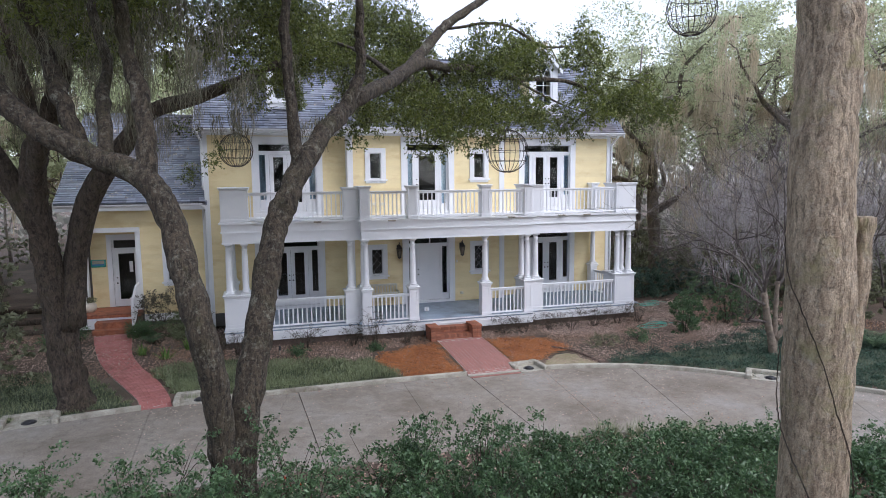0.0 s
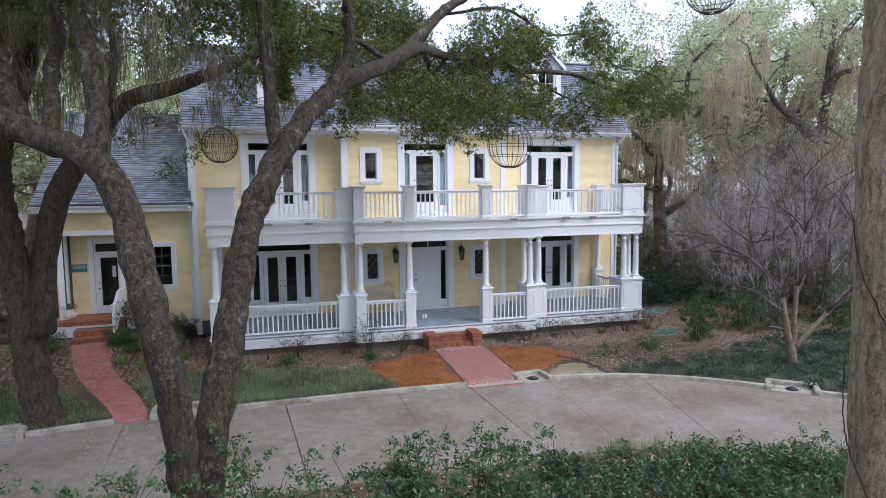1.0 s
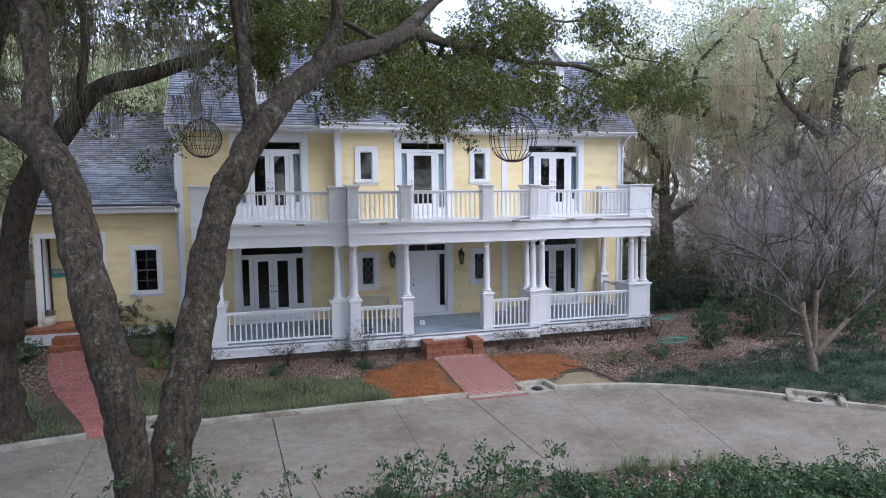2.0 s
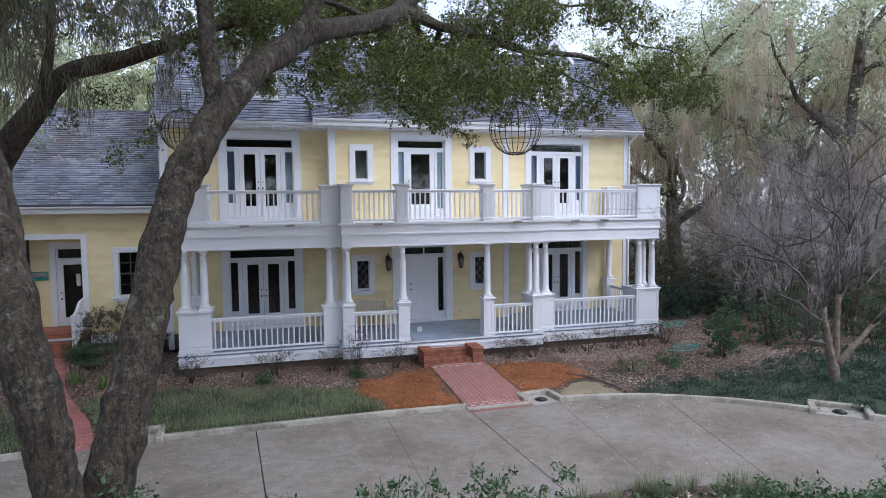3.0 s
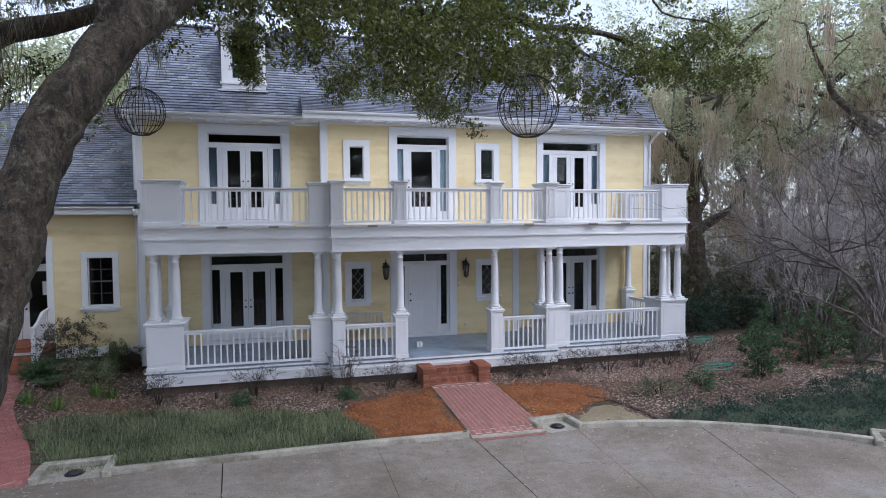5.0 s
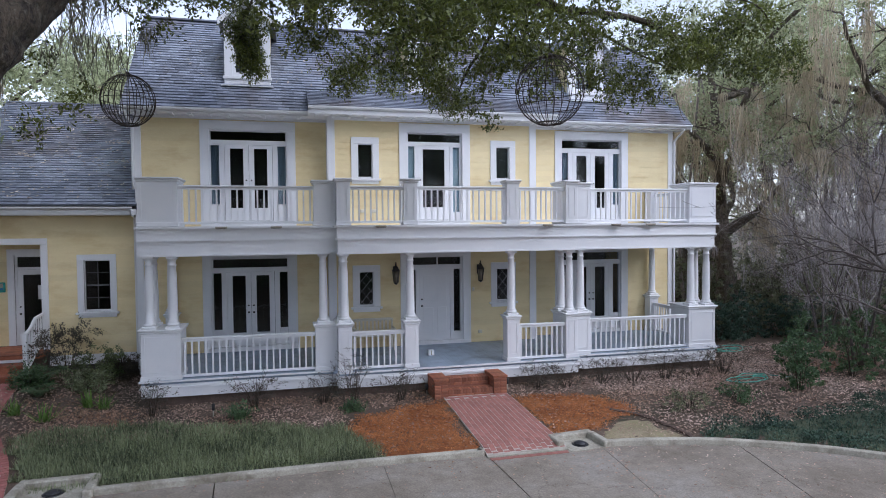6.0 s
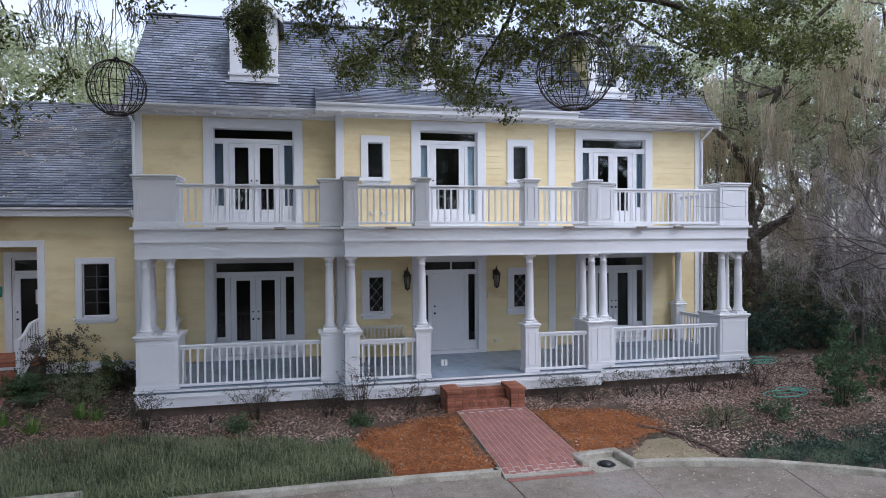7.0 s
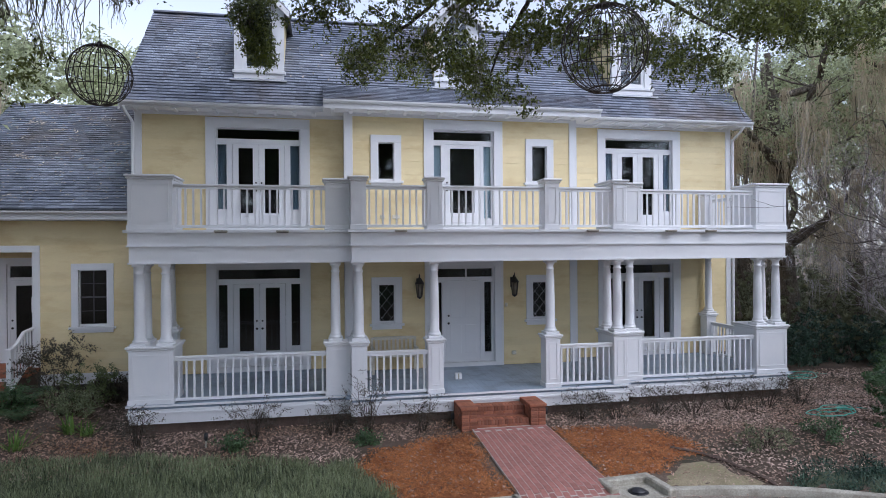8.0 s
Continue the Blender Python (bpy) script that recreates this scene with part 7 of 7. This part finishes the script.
# ---------------------------------------------------------------- things on the porch
def lantern(x):
    y, z = YBAY - 0.03, 2.7
    l = thing("wall_lantern", (x, y, z - 0.06), "black iron carriage lantern fixed to the yellow wall", "lantern", "lanterns beside the door")
    part("back_plate", box(-0.045, 0.045, -0.02, 0.0, 0.2, 0.42, None, 0.006), IRON, l)
    v, f = tube_arrays(spline([(0, -0.02, 0.33), (0, -0.07, 0.42), (0, -0.14, 0.47), (0, -0.17, 0.42)], 12), [0.011] * 12, 6)
    part("arm", join_arrays("arm", [(v, f)], True), IRON, l)
    bm = lathe([(0.012, 0.52), (0.012, 0.44), (0.03, 0.43), (0.095, 0.33), (0.1, 0.315), (0.06, 0.31)][::-1], 8, None, (0, -0.17, 0))
    part("roof", bm, IRON, l)
    bm = lathe([(0.05, 0.05), (0.078, 0.31)], 6, None, (0, -0.17, 0))
    part("glass", bm, LAMP_GLASS, l)
    for k in range(6):
        a = k * math.pi / 3
        v, f = tube_arrays([(0.052 * math.cos(a), -0.17 + 0.052 * math.sin(a), 0.05), (0.08 * math.cos(a), -0.17 + 0.08 * math.sin(a), 0.31)], [0.007, 0.007], 5)
        part("bar", join_arrays("bar", [(v, f)]), IRON, l)
    l.scale = (1.25, 1.25, 1.25)
    part("base", lathe([(0.012, 0.0), (0.03, 0.02), (0.06, 0.04), (0.055, 0.055)], 8, None, (0, -0.17, 0)), IRON, l)


lantern(-1.27)
lantern(1.3)


def bench(x0, x1, y):
    b = thing("garden_bench", ((x0 + x1) / 2, y, DECKZ), "cream slatted wooden bench against the wall", "bench")
    w = (x1 - x0) / 2
    for s in (-1, 1):
        part("leg", box(s * (w - 0.04) - 0.03, s * (w - 0.04) + 0.03, 0.2, 0.26, 0, 0.86, None, 0.005), BENCH, b)
        part("leg", box(s * (w - 0.04) - 0.03, s * (w - 0.04) + 0.03, -0.26, -0.2, 0, 0.6, None, 0.005), BENCH, b)
        part("armrest", box(s * (w - 0.04) - 0.04, s * (w - 0.04) + 0.04, -0.3, 0.2, 0.6, 0.635, None, 0.008), BENCH, b)
    for k in range(5):
        part("seat_slat", box(-w, w, -0.26 + k * 0.1, -0.175 + k * 0.1, 0.42, 0.445, None, 0.004), BENCH, b)
    part("top_rail", box(-w + 0.07, w - 0.07, 0.21, 0.25, 0.8, 0.88, None, 0.006), BENCH, b)
    part("lower_rail", box(-w + 0.07, w - 0.07, 0.21, 0.25, 0.47, 0.53, None, 0.006), BENCH, b)
    n = 9
    for k in range(n):
        x = -w + 0.16 + (2 * w - 0.32) * k / (n - 1)
        part("back_slat", box(x - 0.03, x + 0.03, 0.22, 0.24, 0.53, 0.8), BENCH, b)


bench(-2.55, -1.35, -0.9)
for x, z, w, h, lab in ((1.33, 1.12, 0.12, 0.1, "small grey outlet cover on the wall"), (1.12, 2.42, 0.07, 0.1, "small white doorbell keypad beside the door"), (-2.2, 4.78, 0.12, 0.1, "small outlet cover on the balcony wall"), (-1.85, 4.78, 0.2, 0.1, "small cream box on the balcony wall"), (2.4, 4.78, 0.12, 0.1, "small outlet cover on the balcony wall")):
    b = single("outlet_cover", box(-w / 2, w / 2, -0.05, -0.0, -h / 2, h / 2, None, 0.008), CREAM, lab, "outlet", place=(x, YBAY - 0.026, z))
cube = thing("small_box", (-0.55, -2.1, DECKZ), "small white open-topped box on the porch floor", "box")
part("side", box(-0.08, 0.08, -0.05, 0.05, 0, 0.15, None, 0.006), WHITE, cube)
part("stripe", box(-0.015, 0.015, -0.054, -0.05, 0.01, 0.14), KERB, cube)
for x, y in ((-5.8, YF), (-4.56, YF), (-2.1, YC), (2.26, YC), (4.4, YF), (5.45, YF)):
    f = thing("rail_floodlight", (x, y - 0.07, 4.33), "low dark lamp fixed under the balcony ledge", "lamp", "lamps along the balcony")
    part("housing", box(-0.13, 0.13, -0.1, 0.0, -0.025, 0.02, None, 0.008), KERB, f)
    part("lens", box(-0.11, 0.11, -0.09, -0.01, -0.033, -0.026), BLACK, f)

# ---------------------------------------------------------------- wire globes in the trees
def globe(x, y, z, r, top, tilt=0.0):
    g = thing("wire_globe", (x, y, z), "open globe of dark rusty wire hung from a branch", "hanging ornament", "wire globes")
    m = 24
    for k in range(m):
        a = 2 * math.pi * k / m
        P = [(r * 0.98 * math.sin(t) * math.cos(a), r * 0.98 * math.sin(t) * math.sin(a), r * math.cos(t)) for t in np.linspace(0.04, math.pi - 0.12, 18)]
        v, f = tube_arrays(P, [0.0062] * 18, 4)
        part("rib", join_arrays("rib", [(v, f)]), WIRE, g)
    for h in (0.0, -0.45, 0.5, -0.93):
        q = r * math.sqrt(1 - h * h)
        P = [(q * math.cos(t), q * math.sin(t), h * r) for t in np.linspace(0, 2 * math.pi, 33)]
        v, f = tube_arrays(P, [0.006 if h > -0.9 else 0.012] * 33, 4)
        part("hoop", join_arrays("hoop", [(v, f)]), WIRE, g)
    v, f = tube_arrays([(0, 0, r * 0.98), (0, 0, top - z)], [0.006, 0.006], 5)
    part("cord", join_arrays("cord", [(v, f)]), WIRE, g)
    part("lamp_cap", lathe([(0.05, 0.0), (0.06, 0.03), (0.02, 0.08)], 10, None, (0, 0, r * 0.93)), WIRE, g)


globe(-6.9, -6.9, 6.5, 0.44, 8.05)
globe(-0.36, -9.68, 6.36, 0.53, 8.8)
globe(1.72, -13.85, 8.82, 0.47, 11.5)

# ---------------------------------------------------------------- drains, hose and garden bits
def drain(x, y, turn, half=0.64):
    d = thing("storm_drain", (x, y, 0.0), "kerb inlet with pale concrete walls and a dark drain hole", "drain", "drains along the kerb")
    d.rotation_euler = (0, 0, turn)
    part("floor", box(0.14 - half, half - 0.14, 0.0, 0.62, 0.0, 0.012), KERB, d)
    part("back_wall", box(0.02 - half, half - 0.02, 0.6, 0.76, -0.05, 0.13, None, 0.025), KERB, d)
    part("side_wall", box(-half, 0.16 - half, 0.3 if half < 0.6 else -0.02, 0.62, -0.05, 0.128, None, 0.025), KERB, d)
    part("side_wall", box(half - 0.16, half, -0.02, 0.62, -0.05, 0.128, None, 0.025), KERB, d)
    part("hole", lathe([(0.16, 0.012), (0.165, 0.02), (0.13, 0.02)], 16, None, (0, 0.3, 0)), BLACK, d)
    part("grate", lathe([(0.13, 0.015), (0.12, 0.05), (0.05, 0.075), (0.01, 0.08)], 14, None, (0, 0.3, 0)), BLACK, d, "domed black plastic grate")


drain(1.24, -7.82, 0.1, 0.5)
drain(7.1, -10.7, -0.72)
drain(-8.05, -7.68, 0.03)
drain(-11.8, -8.14, 0.14)


def hose_coil(x, y, r, loops, seed):
    q = np.random.default_rng(seed)
    P = []
    for i in range(loops * 16 + 5):
        a = 2 * math.pi * i / 16
        rr = r * (1 + 0.4 * math.sin(a * 0.37 + seed) + 0.25 * math.sin(a * 1.9 + seed * 2) + 0.06 * q.normal())
        xx, yy = x + rr * 1.3 * math.cos(a), y + rr * 0.8 * math.sin(a)
        P.append((xx - x + 0.09 * (i // 16), yy - y + 0.12 * math.sin(2.1 * (i // 16) + seed), ground_z(xx, yy) - ground_z(x, y) + 0.03 + 0.02 * (i // 16)))
    P += [(P[-1][0] + 0.35 * k, P[-1][1] + 0.3 * math.sin(k * 1.3), 0.03) for k in range(1, 4)]
    v, f = tube_arrays(spline(P, len(P) * 3), [0.011] * (len(P) * 3), 6)
    single("garden_hose", join_arrays("garden_hose", [(v, f)], True), HOSE, "loosely coiled green garden hose on the ground", "hose", place=(x, y, ground_z(x, y)))


hose_coil(9.35, -1.3, 0.28, 3, 1)
hose_coil(7.35, -4.72, 0.32, 3, 4)
for x, y in ((-5.95, -4.2), (-1.05, -3.8), (1.05, -3.78)):
    p = thing("path_light", (x, y, ground_z(x, y)), "small black stake light in the bed", "lamp", "stake lights")
    part("stake", box(-0.012, 0.012, -0.012, 0.012, -0.05, 0.14), KERB, p)
    part("head", lathe([(0.03, 0.14), (0.035, 0.16), (0.035, 0.27), (0.01, 0.29)], 10), BLACK, p)
edge = spline([(2.7, -6.0), (3.15, -6.5), (3.35, -7.1), (3.5, -7.95)], 20)
v, f = tube_arrays(np.column_stack((edge, [ground_z(x, y) + 0.03 for x, y in edge])), [0.035] * 20, 6)
single("bed_edging", join_arrays("bed_edging", [(v, f)]), FOUNDATION, "dark timber edging along the dirt patch", "edging")
# strap-leaved plants
for n, (x, y) in enumerate([(-8.8, -2.9), (-8.45, -3.0), (-10.1, -3.4), (-9.35, -3.9)]):
    q = blades(np.zeros((1, 2)), 40, np.random.default_rng(540 + n), 0.36, 0.02, 0.2, 1.4) - np.array((0, 0, ground_z(0, 0)))
    single("strap_plant", quads_mesh("strap_plant", q), leafy("strap_leaf", (0.07, 0.14, 0.03), (0.2, 0.32, 0.07)) if n == 0 else bpy.data.materials["strap_leaf"], "bright green strap-leaved plant in the bed", "plant", place=(x, y, ground_z(x, y)))

# ---------------------------------------------------------------- the wing's entry
entry = thing("entry_porch", (-11.7, 0.4, 0.4), "brick-floored entry slab with white fascia and two brick steps", "porch")
EO = Vector((11.7, -0.4, -0.4))


def epart(name, bm, mat, label=""):
    o = part(name, bm, mat, entry, label)
    o.location = EO
    return o


epart("floor", box(-12.95, -10.66, -0.3, RB, 0.94, 1.05, None, 0.008), BRICK, "rust-red brick floor")
epart("fascia", box(-12.93, -12.1, -0.26, -0.2, 0.56, 0.94), WHITE)
epart("riser", box(-12.08, -10.9, -0.27, -0.2, 0.86, 0.94), WHITE)
epart("step", box(-12.08, -10.9, -0.62, -0.2, 0.2, 0.84, None, 0.008), BRICK)
epart("step", box(-12.08, -10.9, -0.98, -0.622, 0.2, 0.64, None, 0.008), BRICK)
epart("underside", box(-12.85, -10.7, -0.18, WY, 0.1, 0.94), FOUNDATION)
small = brick_mesh(0.095, 0.2, 0.03, 0.004)
for i in range(23):
    for j, y in enumerate((-0.21, 0.0, 0.21)):
        o = part("brick", small, BRICK, entry)
        o.location = Vector((-12.9 + i * 0.1, y, 1.05)) + EO
rail = thing("hand_rail", (-10.78, -0.3, 0.45), "white wooden stair rail with slim balusters", "railing")
RO = Vector((10.78, 0.3, -0.45))
part("newel", box(-10.83, -10.73, -0.95, -0.85, 0.45, 1.68, None, 0.006), WHITE, rail).location = RO
part("newel_cap", box(-10.85, -10.71, -0.97, -0.83, 1.68, 1.72, None, 0.008), WHITE, rail).location = RO
v, f = tube_arrays([(-10.78, -0.9, 1.66), (-10.78, -0.55, 1.78), (-10.78, -0.2, 2.0), (-10.78, 0.3, 2.04)], [0.045] * 4, 6)
part("top_rail", join_arrays("top_rail", [(v, f)]), WHITE, rail).location = RO
v, f = tube_arrays([(-10.78, -0.85, 0.72), (-10.78, -0.1, 1.15), (-10.78, 0.3, 1.16)], [0.03] * 3, 6)
part("bottom_rail", join_arrays("bottom_rail", [(v, f)]), WHITE, rail).location = RO
for k in range(7):
    y = -0.75 + k * 0.15
    za, zb = 0.78 + min(0.38, (y + 0.75) * 0.57), 1.7 + min(0.32, (y + 0.75) * 0.5)
    part("baluster", box(-10.797, -10.763, y - 0.017, y + 0.017, za, zb), WHITE, rail).location = RO
pot = thing("planter", (-12.45, 0.45, 1.05), "squat cream ceramic planter with a trailing green plant", "planter")
part("bowl", lathe([(0.13, 0.0), (0.2, 0.06), (0.24, 0.17), (0.22, 0.28), (0.17, 0.33), (0.19, 0.36), (0.16, 0.36), (0.14, 0.3)], 20), CREAM, pot)
part("foliage", quads_mesh("foliage", leaf_quads(blob_points(260, (0.02, 0, 0.42), 0.24, np.random.default_rng(77), 0.6, 0.1), 0.075, np.random.default_rng(78))), THICKET, pot)
sign = thing("wall_plaque", (-12.25, RB - 0.03, 2.72), "small teal painted wooden plaque with a house picture", "plaque")
part("board", box(-0.25, 0.25, -0.03, 0.0, -0.14, 0.14, None, 0.006), TEAL, sign)
part("pale_band", box(-0.2, 0.2, -0.034, -0.03, -0.02, 0.11), KERB, sign)
part("blue_band", box(-0.2, 0.2, -0.036, -0.03, -0.07, -0.024), mottled("blue_band_paint", (0.04, 0.14, 0.34), (0.08, 0.22, 0.45), 5, 40), sign)

for n, (y, z, x1) in enumerate(((-0.05, 0.34, -13.3), (1.9, 0.5, -13.4), (3.6, 0.66, -13.5))):
    pts = spline([(-19, y + 0.3, z), (-17, y + 0.05, z + 0.02), (-15, y, z), (x1, y - 0.05, z - 0.02)], 24)
    pts[:, 2] = [max(q[2], ground_z(q[0], q[1]) + 0.07) for q in pts]
    v, f = tube_arrays(pts, [0.13] * 24, 8, n, 0.08)
    single("timber_edging", join_arrays("timber_edging", [(v, f)], True), DARK_BARK, "mossy round timber laid as a terrace edge", "edging", "terrace timbers")


def fern(x, y, height, fronds, seed, label):
    """Arching fronds with paired leaflets."""
    q = np.random.default_rng(seed)
    quads = []
    for k in range(fronds):
        a = 2 * math.pi * k / fronds + q.uniform(-0.25, 0.25)
        L = height * q.uniform(0.75, 1.2)
        out = q.uniform(0.5, 1.0)
        prev = None
        for u in np.linspace(0.05, 1, 16):
            r = L * out * u
            p = np.array((math.cos(a) * r, math.sin(a) * r, L * (1.25 * u - 0.95 * u * u)))
            for s in (-1, 1):
                side = np.array((-math.sin(a), math.cos(a), 0.0)) * s
                w = 0.3 * height * math.sin(math.pi * min(1, u * 0.85 + 0.12)) * q.uniform(0.8, 1.1)
                tip = p + side * w + np.array((math.cos(a), math.sin(a), -0.2)) * w * 0.5
                wid = np.array((math.cos(a), math.sin(a), 0.1)) * 0.016
                quads.append((p - wid, p + wid, tip + wid * 0.2, tip - wid * 0.2))
    t = single("fern", quads_mesh("fern", np.array(quads)), SHRUB_LEAF, label, "fern", place=(x, y, ground_z(x, y)))


fern(-10.3, -1.3, 0.85, 13, 5, "dark green fern with arching fronds beside the brick path")
fern(-10.0, -2.3, 0.55, 10, 6, "low fern with drooping fronds in the leaf litter")
fern(-12.6, -1.9, 0.6, 10, 7, "small fern beside the entry steps")
fern(12.4, -9.4, 0.95, 16, 8, "dark green palm-like plant with stiff arching fronds")

# ---------------------------------------------------------------- brick paths, laid last
walk_path = thing("pavement", (0, 0, 0), "straight path of pinkish red bricks up to the steps", "path", kind="structure")
bm = bmesh.new()
rows = [[bm.verts.new((x, y, path_z(y) + dz)) for x, dz in ((-0.735, 0.0085), (0.87, 0.0085), (0.87, -0.12), (-0.735, -0.12))] for y in np.linspace(-7.62, -4.2, 48)]
for a, b in zip(rows, rows[1:]):
    for k in range(4):
        bm.faces.new((a[k], a[(k + 1) % 4], b[(k + 1) % 4], b[k]))
bm.faces.new(rows[0]), bm.faces.new(rows[-1][::-1])
bmesh.ops.recalc_face_normals(bm, faces=bm.faces[:])
part("mortar_bed", bm, MORTAR, walk_path)
paver = brick_mesh(0.1025, 0.217, 0.05, 0.003)
for i in range(14):
    for j in range(15):
        y = -7.49 + j * 0.224 + (0.112 if i % 2 else 0.0)
        if y > -4.42:
            continue
        o = part("brick", paver, PAVER, walk_path)
        slope = (path_z(y + 0.1) - path_z(y - 0.1)) / 0.2
        o.matrix_basis = Matrix.Translation((-0.67 + i * 0.1135, y, path_z(y) - 0.012)) @ Matrix.Rotation(math.atan(slope), 4, "X") @ Matrix.Rotation(random.uniform(-0.008, 0.008), 4, "Z")
half_paver = brick_mesh(0.1025, 0.102, 0.05, 0.003)
for i in range(1, 14, 2):
    o = part("brick", half_paver, PAVER, walk_path)
    o.matrix_basis = Matrix.Translation((-0.67 + i * 0.1135, -7.55, path_z(-7.55) - 0.013))
for i in range(7):
    o = part("brick", paver, PAVER, walk_path)
    o.matrix_basis = Matrix.Translation((-0.6 + i * 0.224, -4.31, path_z(-4.31) - 0.01)) @ Matrix.Rotation(math.pi / 2, 4, "Z")
for i in range(7):
    o = part("brick", paver, PAVER, walk_path)
    o.matrix_basis = Matrix.Translation((-0.62 + i * 0.222, -7.81, -0.012)) @ Matrix.Rotation(math.pi / 2, 4, "Z")
part("threshold_strip", box(-0.76, 0.86, -7.74, -7.62, -0.02, 0.03, None, 0.006), KERB, walk_path)
side_path = thing("pavement", (0, 0, 0), "curving pinkish red brick path to the side entry", "path", kind="structure")
cl = spline([(-9.06, -7.68, 0.36), (-9.3, -6.9, 0.38), (-9.7, -5.98, 0.43), (-10.33, -4.75, 0.44), (-10.86, -3.45, 0.47), (-11.25, -1.85, 0.56), (-11.44, -0.96, 0.58)], 60)
t = np.gradient(cl[:, :2], axis=0)
t /= np.linalg.norm(t, axis=1)[:, None]
nn = np.stack((-t[:, 1], t[:, 0]), axis=1)
bm = bmesh.new()
rows = []
for p, q in zip(cl, nn):
    rows.append([bm.verts.new((p[0] + q[0] * w, p[1] + q[1] * w, ground_z(p[0] + q[0] * w, p[1] + q[1] * w) + dz)) for w, dz in ((p[2], 0.012), (-p[2], 0.012), (-p[2], -0.1), (p[2], -0.1))])
for a, b in zip(rows, rows[1:]):
    for k in range(4):
        bm.faces.new((a[k], a[(k + 1) % 4], b[(k + 1) % 4], b[k]))
bm.faces.new(rows[0]), bm.faces.new(rows[-1][::-1])
bmesh.ops.recalc_face_normals(bm, faces=bm.faces[:])
part("mortar_bed", bm, MORTAR, side_path)
pieces = []
seg = np.concatenate(([0], np.cumsum(np.linalg.norm(np.diff(cl[:, :2], axis=0), axis=1))))
for r in range(int(seg[-1] / 0.112)):
    s = r * 0.112 + 0.05
    px, py, pw = np.interp(s, seg, cl[:, 0]), np.interp(s, seg, cl[:, 1]), np.interp(s, seg, cl[:, 2])
    tx, ty = np.interp(s, seg, t[:, 0]), np.interp(s, seg, t[:, 1])
    w = -pw - (0.1 if r % 2 else 0.0)
    while w < pw:
        a, b = max(w, -pw), min(w + 0.205, pw)
        w += 0.213
        if b - a < 0.03:
            continue
        vs = []
        for (u, ww) in ((-0.052, a), (0.052, a), (0.052, b), (-0.052, b)):
            x, y = px + tx * u - ty * ww, py + ty * u + tx * ww
            vs.append((x, y, ground_z(x, y) + 0.036))
        vs += [(x, y, z - 0.02) for x, y, z in vs]
        pieces.append((np.array(vs), [(0, 1, 2, 3), (0, 4, 5, 1), (1, 5, 6, 2), (2, 6, 7, 3), (3, 7, 4, 0)]))
tagged(part("bricks", join_arrays("bricks", pieces), mottled("pink_red_paver_far", (0.33, 0.12, 0.1), (0.4, 0.16, 0.14), 2, 50, 0.85, 0.3, 0.005, random=0.15, island=True), side_path), kind="stuff")
